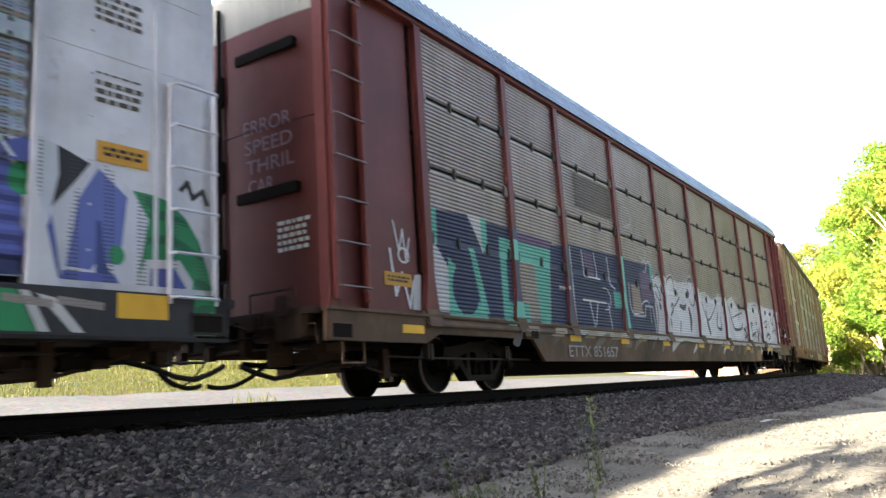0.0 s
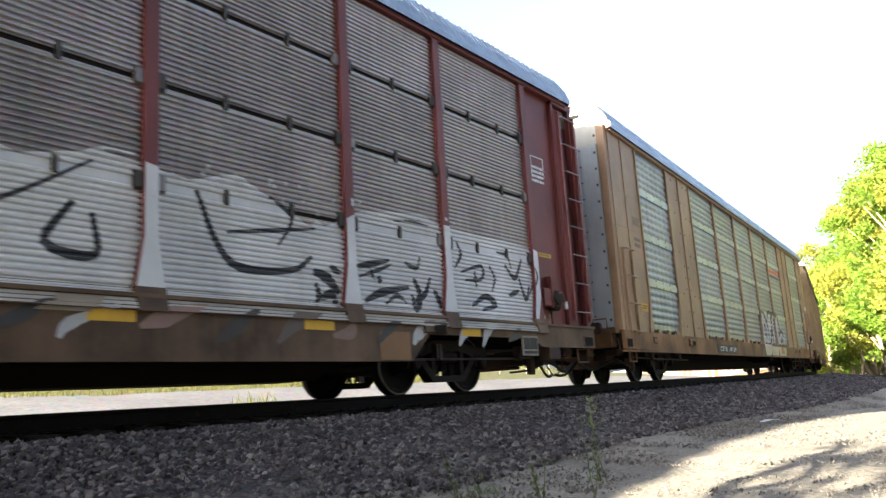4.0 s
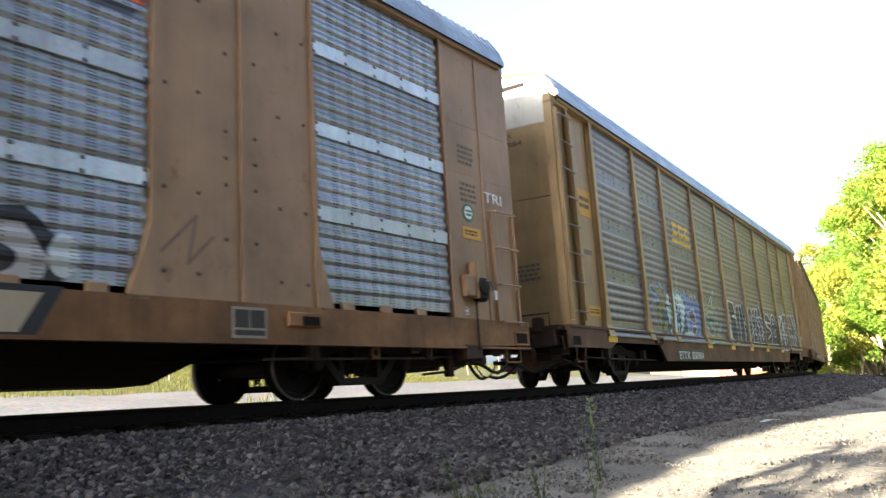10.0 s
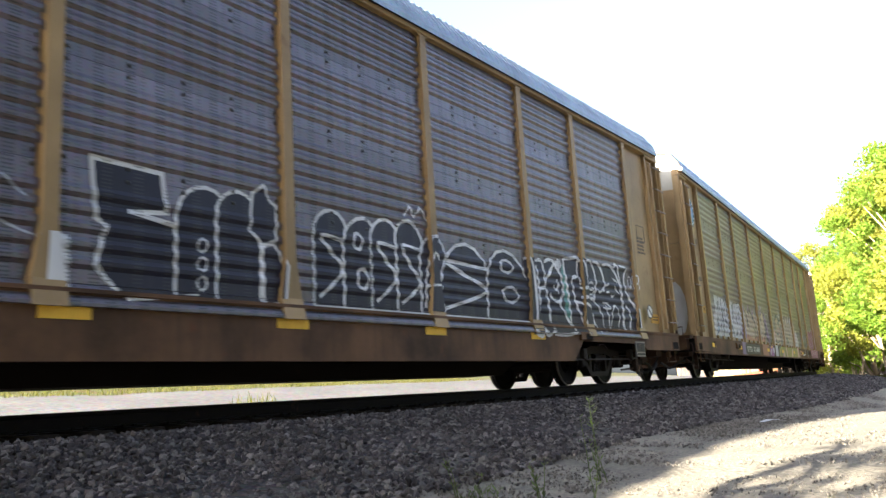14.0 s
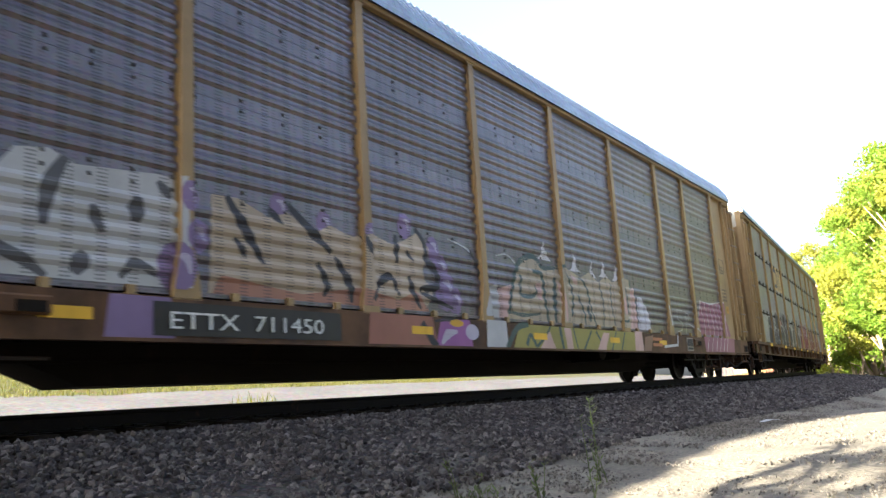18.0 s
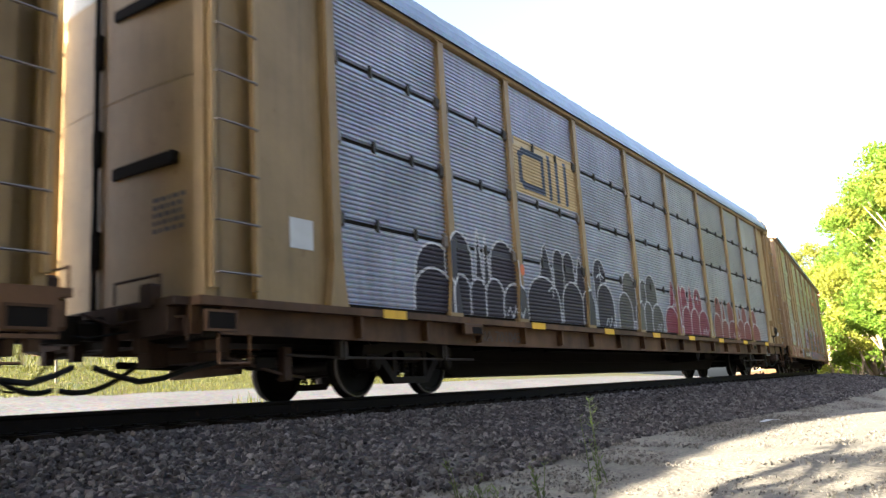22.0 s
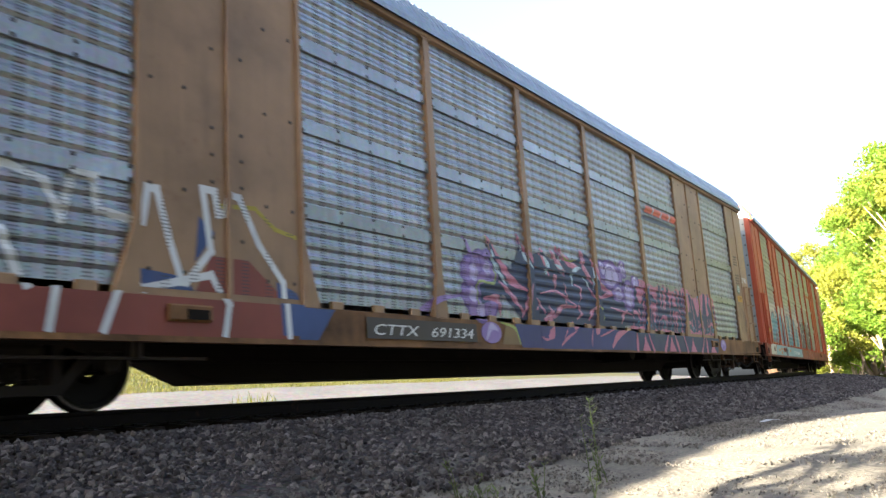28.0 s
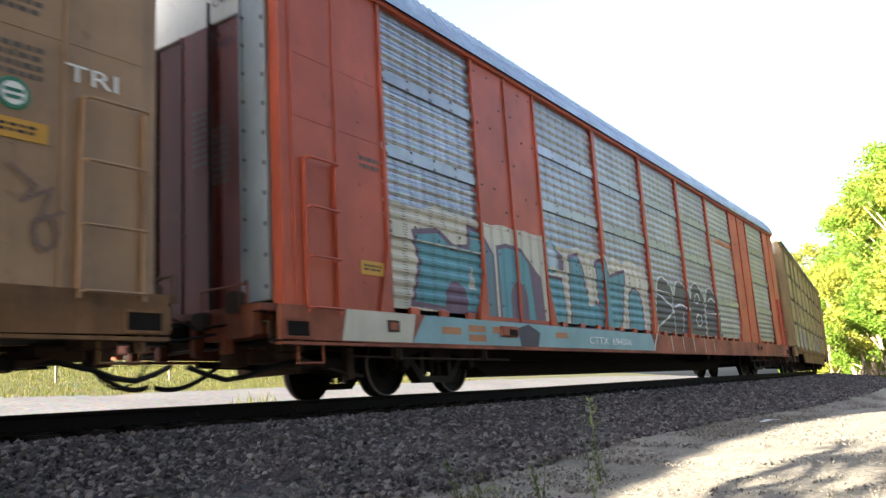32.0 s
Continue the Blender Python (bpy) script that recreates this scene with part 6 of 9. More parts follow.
for pts, w in (([(7.21, 1.61), (7.49, 1.67), (7.89, 1.76)], 0.1),
               ([(7.27, 1.49), (7.66, 1.61), (7.93, 1.71)], 0.06),
               ([(7.66, 1.53), (7.69, 1.43)], 0.1),
               ([(7.38, 1.19), (7.72, 1.32), (8.28, 1.43)], 0.12),
               ([(8.21, 1.77), (8.31, 1.73), (8.48, 1.72), (8.55, 1.88)], 0.08),
               ([(8.38, 1.56), (8.51, 1.34), (8.41, 1.13), (8.34, 1.33)], 0.14),
               ([(8.76, 1.6), (8.62, 1.35), (8.41, 1.27)], 0.1),
               ([(9.54, 1.76), (10.08, 1.89), (10.07, 1.69), (9.63, 1.64)], 0.08),
               ([(9.89, 1.8), (9.93, 1.54)], 0.08),
               ([(10.77, 1.98), (11.07, 1.79), (11.32, 2.13)], 0.1),
               ([(11.18, 1.81), (11.38, 1.45), (11.51, 1.69)], 0.1),
               ([(9.78, 1.26), (10.15, 1.42), (10.43, 1.3), (10.05, 1.21)], 0.12),
               ([(10.84, 1.48), (11.17, 1.58)], 0.1),
               ([(6.49, 1.49), (6.72, 1.42), (6.92, 1.25)], 0.16),
               ([(6.6, 1.17), (6.78, 1.23), (6.88, 1.07)], 0.14),
               ([(6.77, 1.57), (6.96, 1.5)], 0.1),
               ([(8.83, 1.43), (8.94, 1.29), (8.98, 1.17)], 0.12),
               ([(7.49, 1.62), (7.57, 1.47)], 0.06),
               ([(9.47, 2.21), (9.55, 2.02), (9.38, 1.8)], 0.08),
               ([(6.52, 1.35), (6.57, 1.21), (6.51, 1.07)], 0.1),
               ([(10.31, 1.92), (10.45, 1.73), (10.34, 1.51)], 0.07),
               ([(8.02, 2.32), (8.41, 2.37), (8.77, 2.35)], 0.05),
               ([(11.54, 2.08), (11.7, 1.86), (11.5, 1.53)], 0.06),
               ([(10.57, 2.17), (10.88, 2.14), (10.97, 1.93)], 0.06),
               ([(7.78, 1.17), (8.02, 1.3), (8.21, 1.2)], 0.07)):
    m.swoop(TAR, pts, w * 0.5, w * 0.4, w)
for pts in ([(-1.07, 2.38), (-0.85, 2.56), (-0.49, 2.62), (-0.32, 2.42)],
            [(0.65, 2.49), (1.01, 2.74), (1.38, 2.51)],
            [(1.97, 2.18), (2.14, 1.93), (2.44, 1.68), (3, 1.92), (3.73, 2.39), (4.15, 2.43)],
            [(4.76, 2.24), (5.13, 2.38), (5.48, 2.37)],
            [(-2.67, 2.63), (-2.6, 2.75), (-2.44, 2.78), (-2.4, 2.59), (-2.52, 2.5), (-2.64, 2.54)],
            [(-2.36, 2.73), (-2.18, 2.8), (-2.01, 2.67)],
            [(-5.19, 1.93), (-4.95, 1.92), (-4.81, 1.74), (-4.89, 1.53), (-5.17, 1.47)],
            [(-3.65, 2.16), (-3.61, 1.53), (-2.85, 1.53)],
            [(-2.96, 1.67), (-2.85, 1.77), (-2.46, 1.79), (-2.39, 1.29)],
            [(7.36, 2.3), (8.08, 2.4), (8.77, 2.41)]):
    m.swoop((0.62, 0.62, 0.63), pts, 0.025, 0.025, 0.04)
m.fill((0.20, 0.105, 0.045), [(7.55, 0.8), (8.16, 0.81), (8.16, 0.43), (7.55, 0.44)])
r_ = random.Random(12)
for k in range(26):
    x = -9.3 + k * 0.8 + r_.uniform(-0.2, 0.2)
    c = r_.choice(((0.05, 0.045, 0.045), (0.13, 0.10, 0.085), (0.40, 0.39, 0.38), (0.25, 0.16, 0.13), (0.06, 0.05, 0.05)))
    m.swoop(c, [(x, r_.uniform(0.62, 0.75)), (x + r_.uniform(0.1, 0.4), r_.uniform(0.75, 0.9)), (x + r_.uniform(0.2, 0.8), r_.uniform(0.9, 1.0))], 0.05, 0.04, r_.uniform(0.1, 0.24))
r_ = random.Random(8)
for k in range(40):
    x, z = r_.uniform(4.5, 11.5), r_.uniform(2.2, 2.5)
    m.fill((0.5, 0.5, 0.5), oval(x, z, 0.03, 0.03, 6))
for x in (-9.0, -7.9, -6.5, -5.2, -3.6, 1.0, 3.2):
    m.fill((0.30, 0.25, 0.20), [(x, 0.86), (x + 0.5, 0.86), (x + 0.65, 1.02), (x + 0.2, 1.02)])
m.line((0.55, 0.55, 0.56), [(-12.2, 2.3), (-12.1, 1.9), (-12.0, 2.2), (-11.95, 1.8), (-11.85, 2.1)], 0.03)
m.line((0.55, 0.55, 0.56), [(-12.3, 1.9), (-12.2, 1.3), (-12.05, 1.6), (-11.9, 1.15), (-11.8, 1.5)], 0.045)
m.line((0.55, 0.55, 0.56), oval(-12.0, 1.85, 0.12, 0.1, 10), 0.03, True)
m.fill((0.5, 0.5, 0.5), [(-11.85, 1.08), (-11.78, 1.6), (-11.62, 1.62), (-11.66, 1.08)])
m.line((0.5, 0.5, 0.5), oval(-3.4, 3.7, 0.28, 0.25, 12), 0.02, True)
m.line((0.5, 0.5, 0.5), oval(-3.3, 3.35, 0.2, 0.2, 12), 0.02, True)
m.line((0.5, 0.5, 0.5), oval(-2.6, 2.95, 0.25, 0.13, 12), 0.02, True)
m.fill((0.13, 0.12, 0.11), [(-6.2, 3.5), (-4.3, 3.5), (-4.3, 4.2), (-6.2, 4.2)])
m.put("mint and navy block letters beside silver letters with black lines")

# tan car: silver bubble letters with a heavy black edge
m = Mural(2)
SILVER = (0.42, 0.41, 0.43)
m.fill(INK, [(1.0, 0.64), (1.05, 1.6), (0.98, 2.05), (1.2, 2.3), (1.6, 2.36), (2.1, 2.22), (2.5, 2.0), (2.6, 2.3), (3.3, 2.42), (3.5, 2.34), (4.0, 2.4), (4.3, 2.3), (4.6, 2.42), (4.95, 2.2), (5.2, 1.7), (5.6, 1.75), (5.95, 1.45), (5.95, 1.1), (5.7, 0.64), (2.6, 0.64), (2.3, 0.68)])
m.fill(SILVER, [(1.28, 0.66), (1.20, 1.3), (1.3, 1.6), (1.25, 2.0), (1.45, 2.22), (1.8, 2.2), (2.2, 2.0), (2.5, 1.7), (2.62, 1.15), (2.58, 0.9), (2.2, 0.66)])
m.fill(SILVER, [(2.66, 1.06), (2.62, 2.1), (2.8, 2.22), (3.3, 2.24), (3.4, 1.7), (3.08, 1.66), (3.05, 1.35), (3.4, 1.4), (3.45, 1.06)])
m.fill(SILVER, [(3.55, 1.08), (3.62, 2.15), (3.8, 2.26), (4.1, 2.16), (4.22, 1.9), (4.25, 1.08)])
m.fill(SILVER, [(4.35, 1.08), (4.36, 2.0), (4.6, 2.28), (4.85, 2.1), (5.0, 1.65), (4.7, 1.5), (4.78, 1.42), (5.3, 1.6), (5.6, 1.6), (5.82, 1.3), (5.76, 1.08)])
m.fill((0.40, 0.33, 0.24), [(1.3, 0.66), (1.32, 1.0), (5.75, 1.0), (5.55, 0.66), (4.1, 0.66), (4.0, 0.95), (3.85, 0.66), (2.5, 0.66), (2.35, 0.9), (2.1, 0.66)])
m.fill(INK, [(1.9, 1.4), (1.85, 1.9), (2.15, 1.85), (2.3, 1.6), (2.22, 1.3)]).fill(SILVER, [(2.0, 1.45), (1.97, 1.75), (2.15, 1.6), (2.13, 1.42)])
m.fill(INK, [(1.45, 1.5), (1.62, 1.75), (1.66, 1.25), (1.5, 1.28)])
m.fill(INK, [(2.9, 1.1), (2.9, 1.3), (3.12, 1.35), (3.3, 1.2)]).fill(INK, [(3.9, 1.1), (3.85, 1.9), (3.95, 1.9), (4.1, 1.1)]).fill(INK, oval(5.35, 1.28, 0.2, 0.13))
m.fill((0.45, 0.5, 0.52), oval(5.95, 1.35, 0.14, 0.2))
m.fill((0.30, 0.15, 0.07), [(4.5, 0.72), (5.25, 0.72), (5.25, 1.0), (4.5, 1.0)])
m.line((0.28, 0.08, 0.04), [(4.62, 0.93), (5.12, 0.93)], 0.05).line((0.28, 0.08, 0.04), [(4.62, 0.80), (5.12, 0.80)], 0.05)
m.fill((0.55, 0.12, 0.06), [(4.5, 4.0), (4.62, 4.2), (6.8, 4.2), (6.68, 4.0)]).fill((0.06, 0.07, 0.10), [(4.36, 3.84), (4.42, 3.93), (6.62, 3.93), (6.58, 3.84)])
for x in (5.02, 5.6, 6.2):
    m.line((0.46, 0.48, 0.50), [(x, 4.0), (x + 0.12, 4.2)], 0.07)
m.line((0.15, 0.10, 0.07), [(6.9, 1.5), (7.3, 1.9), (7.2, 1.4), (7.5, 1.7)], 0.03)
m.put("silver bubble letters with a heavy black edge")

# dark-sheeted tan car: olive, mint and blue pieces, then black letters with white lines
m = Mural(3)
OLIVE, PALE, BLUE, DEEP = (0.20, 0.17, 0.05), (0.45, 0.55, 0.52), (0.14, 0.20, 0.38), (0.03, 0.07, 0.09)
HALO = (0.22, 0.28, 0.48)
m.fill(HALO, [(-8.72, 2.15), (-8.65, 2.22), (-8.3, 2.22), (-8.05, 2.22), (-7.97, 2.32), (-7.82, 2.29), (-7.7, 2.2), (-7.48, 2.05), (-7.16, 2.1), (-7.09, 2.24), (-6.95, 2.2), (-6.66, 2.19), (-6.5, 2.28), (-6.27, 2.19), (-5.98, 2.14), (-5.85, 2.3), (-5.5, 2.08), (-4.83, 1.82), (-4.6, 2.14), (-4.65, 1.26), (-4.45, 1.06), (-4.67, 0.96), (-5.54, 0.92), (-6.22, 0.93), (-6.74, 0.91), (-7.09, 0.92), (-7.35, 0.96), (-7.66, 0.96), (-8.16, 0.97), (-8.35, 1.21), (-8.45, 1.39), (-8.48, 1.54), (-8.68, 1.61), (-8.69, 1.76), (-8.47, 1.85), (-8.13, 1.88), (-8.45, 1.95), (-8.62, 2.02)])
m.fill(DEEP, [(-8.65, 2.16), (-8.3, 2.18), (-8.02, 2.17), (-7.91, 2.27), (-7.73, 2.15), (-7.48, 2.01), (-7.16, 2.06), (-7.05, 2.16), (-6.7, 2.12), (-6.5, 2.22), (-6.02, 2.08), (-5.9, 1.89), (-5.96, 1.3), (-5.63, 1.03), (-5.07, 1.03), (-5.45, 0.97), (-6.29, 0.96), (-6.89, 0.95), (-7.29, 1.02), (-7.66, 1), (-8.11, 1), (-8.3, 1.21), (-8.41, 1.45), (-8.46, 1.59), (-8.64, 1.69), (-8.44, 1.81), (-8.07, 1.84), (-8.1, 1.96), (-8.45, 2.03), (-8.6, 2.08)])
m.fill(OLIVE, [(-8.66, 2.18), (-8.3, 2.17), (-8.05, 2.15), (-7.97, 2.26), (-7.84, 2.23), (-7.73, 2.06), (-7.53, 2.01), (-7.51, 1.81), (-7.67, 1.82), (-8.1, 1.86), (-8.08, 2.02), (-8.4, 2.12), (-8.63, 2.12)])
m.fill(OLIVE, [(-8.52, 1.79), (-8.31, 1.83), (-8.33, 1.46), (-8.51, 1.41)])
m.fill(OLIVE, [(-8.18, 1.79), (-8.04, 1.8), (-8.04, 1.44), (-8.08, 1.13), (-8.29, 1.12), (-8.28, 1.47)])
m.fill(OLIVE, [(-7.92, 1.19), (-7.89, 1.34), (-7.6, 1.41), (-7.63, 1.16), (-7.95, 1.14)])
m.fill(OLIVE, [(-8.07, 1.81), (-7.7, 1.81), (-7.48, 1.56), (-7.66, 1.62), (-8.01, 1.68)])
m.fill(PALE, [(-7.62, 1.8), (-7.29, 1.79), (-7.32, 2.1), (-7.51, 2.01), (-7.49, 1.93), (-7.56, 1.83)])
m.fill(PALE, [(-7.29, 1.08), (-7.26, 1.59), (-7.17, 2.13), (-7.09, 2.19), (-6.85, 1.64), (-6.6, 1.61), (-6.7, 1.88), (-6.79, 2.04), (-6.58, 2.2), (-6.19, 2.14), (-6.03, 1.87), (-5.95, 1.82), (-6.16, 1.54), (-6.29, 1.21), (-6.52, 1.13), (-6.44, 1.63), (-6.47, 1.88), (-6.59, 1.61), (-6.77, 1.56), (-7.02, 1.56), (-7.09, 1.21), (-7.06, 1.07)])
m.fill(PALE, [(-6.81, 1.35), (-6.63, 1.4), (-6.63, 1.13), (-6.37, 1.08), (-6.05, 1.17), (-5.44, 1.21), (-5.4, 1.04), (-5.8, 1.02), (-6.05, 1.07), (-6.37, 0.99), (-6.78, 1.03)])
m.fill(PALE, [(-7.43, 1.18), (-7.29, 1.22), (-7.25, 1.05), (-7.38, 0.99)])
m.fill(PALE, [(-7.57, 1.75), (-7.26, 1.77), (-7.29, 1.47), (-7.41, 1.29), (-7.53, 1.5)])
m.fill(BLUE, [(-5.89, 2.26), (-5.59, 2.07), (-4.82, 1.97), (-4.65, 2.17), (-4.7, 1.26), (-4.87, 1.11), (-5.26, 1.02), (-5.39, 1.18), (-5.71, 1.22), (-5.66, 1.46), (-5.87, 1.57), (-5.95, 1.82)])
m.letter((0.09, 0.06, 0.05), WHITE, [(-5.69, 1.72), (-5.23, 1.77), (-5.04, 1.51), (-5.24, 1.43), (-5.61, 1.49)], 0.025)
m.letter((0.09, 0.06, 0.05), WHITE, [(-5.48, 1.34), (-5.05, 1.34), (-5.16, 1.12), (-5.4, 1.14)], 0.025)
for pts in ([(-7.22, 1.54), (-7.12, 2.08), (-7.05, 2.15), (-6.77, 1.59)],
            [(-7.67, 1.82), (-7.29, 1.7), (-6.81, 1.56), (-6.59, 1.61)],
            [(-6.77, 2.05), (-6.58, 2.16), (-6.23, 2.1), (-6.07, 1.87)],
            [(-6.43, 1.88), (-6.4, 1.57), (-6.52, 1.16)],
            [(-6.66, 1.88), (-6.43, 1.91)]):
    m.swoop((0.05, 0.16, 0.16), pts, 0.02, 0.02, 0.04)
for pts in ([(-8.27, 1.06), (-8.16, 1.02), (-7.66, 1.1), (-7.57, 1.17)],
            [(-5.6, 1.76), (-5.23, 1.81), (-4.99, 1.59)],
            [(-5.39, 1.35), (-4.95, 1.38)],
            [(-4.87, 1.04), (-4.56, 1.09)]):
    m.swoop(WHITE, pts, 0.015, 0.015, 0.035)
m.line((0.5, 0.5, 0.5), [(-6.5, 2.28), (-6.48, 2.83)], 0.025)
m.line((0.5, 0.5, 0.5), [(-5.4, 2.06), (-5.35, 2.19), (-5.26, 2.12), (-5.16, 2.24), (-5.11, 2.1), (-5.01, 2.24), (-4.91, 2.13), (-4.81, 2.22), (-4.72, 2.16)], 0.025)
GOLD, RIM = (0.27, 0.21, 0.04), (0.25, 0.42, 0.52)
m.letter(GOLD, RIM, [(-4.38, 1.38), (-4.34, 2.02), (-4.03, 2.11), (-3.97, 1.54), (-4.16, 1.33)], 0.045)
m.letter(GOLD, RIM, [(-4, 1.87), (-3.82, 1.91), (-3.57, 1.96), (-2.79, 2.49), (-3.23, 1.96), (-2.88, 1.95), (-2.62, 1.52), (-2.95, 1.54), (-3.13, 1.82), (-3.5, 1.84), (-4, 1.75)], 0.045)
m.letter(GOLD, RIM, [(-4.16, 1.33), (-3.88, 1.47), (-3.5, 1.55), (-3.23, 1.54), (-3.03, 1.35), (-2.85, 1.16), (-2.21, 1.59), (-2.66, 1.14), (-2.27, 1.17), (-2.19, 1.02), (-2.81, 0.98), (-3.1, 1.05), (-3.63, 1.02), (-3.87, 0.91), (-4.18, 0.89), (-4.16, 1.14)], 0.045)
m.letter((0.13, 0.12, 0.13), RIM, [(-3.9, 1.44), (-3.57, 1.47), (-3.3, 1.39), (-3.2, 1.16), (-3.56, 1.16), (-3.78, 1.28)], 0.045)
m.fill(RIM, [(-4, 1.77), (-3.5, 1.85), (-3.2, 1.86), (-3.16, 1.79), (-3.5, 1.77), (-3.97, 1.7)]).fill(RIM, [(-3.66, 0.99), (-3.5, 1.06), (-3.1, 1.02), (-2.89, 0.98), (-3.17, 0.96), (-3.5, 0.97)])
for pts in ([(-4.38, 1.38), (-4.22, 1.3), (-3.9, 1.44), (-3.5, 1.57), (-3.2, 1.54), (-2.99, 1.3), (-2.85, 1.16)], [(-4.03, 2.05), (-3.98, 1.54)], [(-3.97, 1.68), (-3.88, 1.55), (-3.5, 1.63), (-2.95, 1.57)], [(-3.57, 1.96), (-3.23, 2.14), (-2.87, 2.42)]):
    m.swoop(DEEP, pts, 0.03, 0.03, 0.05)
m.line((0.34, 0.36, 0.4), [(-2.5, 1.9), (-2.3, 2.0), (-2.1, 1.85), (-1.9, 2.0), (-1.7, 1.85)], 0.025).line((0.34, 0.36, 0.4), [(-2.2, 1.5), (-1.9, 1.6), (-1.6, 1.5)], 0.025)
m.fill(WHITE, [(-1.52, 1.08), (-1.5, 1.55), (-1.3, 1.55), (-1.28, 1.08)])
DARK = (0.02, 0.02, 0.035)
m.letter(DARK, WHITE, [(-1.1, 2.32), (-0.35, 2.3), (-0.3, 1.9), (-0.7, 1.85), (0.0, 1.75), (0.05, 1.08), (-0.75, 1.0), (-1.05, 1.3), (-0.95, 1.68), (-1.05, 1.75)], 0.05)
m.letter(DARK, WHITE, dome(-0.2, 0.55, 1.05, 2.25), 0.04).letter(DARK, WHITE, dome(0.3, 0.9, 1.05, 2.28), 0.04).letter(DARK, WHITE, [(0.75, 1.85), (0.8, 2.3), (0.95, 2.42), (1.05, 2.25), (1.15, 2.2), (1.12, 1.8), (0.95, 1.72)], 0.035)
m.letter(DARK, WHITE, [(0.95, 1.05), (0.92, 1.7), (1.1, 1.75), (1.25, 1.5), (1.2, 1.1)], 0.035)
for z in (1.62, 1.42, 1.22):
    m.line(WHITE, oval(0.12, z, 0.06, 0.07, 8), 0.025, True)
throw_up(m, 1.75, 4.35, 1.07, 2.32, 5, DARK, WHITE, 12, 0.045)
m.line(WHITE, [(3.5, 2.45), (3.6, 2.6), (3.7, 2.45), (3.85, 2.62), (4.0, 2.45)], 0.03)
throw_up(m, 4.3, 6.76, 1.07, 2.3, 2, DARK, WHITE, 14, 0.05)
m.fill(DARK, [(6.71, 2.2), (6.89, 2.2), (7.18, 2.21), (7.44, 2.21), (7.83, 2.24), (8.2, 2.31), (8.73, 2.42), (9.24, 2.39), (9.72, 2.34), (10.34, 2.42), (10.73, 2.43), (11.08, 2.42), (10.93, 1.97), (11.2, 1.67), (11.42, 1.47), (11.44, 1.1), (6.76, 0.86)])
m.fill((0.10, 0.22, 0.20), [(8.06, 2.11), (8.2, 2.28), (8.31, 1.58), (8.3, 1.19), (8.09, 1.28)]).fill((0.5, 0.5, 0.53), [(7.81, 2.2), (7.95, 2.31), (8.08, 2.29), (8.12, 2.18), (7.98, 2.09), (7.85, 2.1)])
for pts in ([(6.71, 2.17), (6.82, 2.19), (6.91, 2.05), (6.94, 1.56), (6.92, 1.17), (6.85, 0.98), (6.76, 0.93)],
            [(6.81, 0.91), (6.94, 0.85), (7.08, 0.87), (7.15, 1.1)],
            [(6.97, 2.14), (7.06, 2.19), (7.16, 2.18), (7.29, 2.21), (7.39, 2.1), (7.4, 1.73), (7.46, 1.48), (7.51, 1.12), (7.47, 0.97), (7.27, 0.86), (7.15, 0.95), (7.11, 1.39), (7.08, 1.58)],
            [(7.13, 2.1), (7.16, 1.75), (7.18, 1.4)],
            [(7.18, 1.7), (7.28, 1.7), (7.38, 1.73)],
            [(7.4, 1.84), (7.64, 2.04), (7.81, 2.2)],
            [(7.44, 2.19), (7.61, 2.25), (7.78, 2.23), (7.98, 2.04), (8.07, 1.77), (8.01, 1.6), (7.87, 1.49), (7.7, 1.51), (7.54, 1.62)],
            [(7.87, 1.48), (8.08, 1.28), (8.27, 1.07), (8.24, 0.93), (7.86, 0.88), (7.48, 0.89)],
            [(8.18, 2.34), (8.2, 2.08), (8.26, 1.58), (8.32, 1.02)],
            [(8.2, 2.32), (8.52, 2.37), (8.76, 2.39), (8.72, 2.11), (8.83, 1.88)],
            [(8.45, 1.98), (8.59, 2.02), (8.71, 2.04)],
            [(8.45, 1.98), (8.52, 1.55), (8.72, 1.28), (8.86, 1.05), (8.84, 0.93)],
            [(8.73, 2.35), (8.94, 2.33), (9.02, 2.1), (9.01, 1.85), (8.74, 1.81)],
            [(8.76, 1.63), (9, 1.65)],
            [(9.07, 2.33), (9.24, 2.4), (9.43, 2.29), (9.51, 2.05), (9.42, 1.78), (9.3, 1.64), (9.09, 1.68), (9.05, 1.98), (9.07, 2.33)],
            [(8.52, 1.55), (9, 1.48), (9.22, 1.26), (9.37, 1.02), (9.38, 0.95)],
            [(9.4, 2.39), (9.64, 2.38), (9.84, 2.23), (9.9, 1.97), (9.79, 1.82)],
            [(9.85, 2.37), (10.2, 2.39), (10.48, 2.26), (10.66, 2), (10.68, 1.51), (10.66, 1.04)],
            [(10.39, 2.35), (10.53, 2.45), (10.67, 2.26), (10.72, 1.73), (10.71, 1.06)],
            [(10.7, 2.43), (11.05, 2.41), (10.92, 2.19), (10.95, 1.9), (11.2, 1.67), (11.43, 1.51), (11.44, 1.05)],
            [(10.88, 1.6), (11.06, 1.4), (11.01, 1.12), (10.93, 1.03)]):
    m.swoop(WHITE, pts, 0.05, 0.05, 0.075)
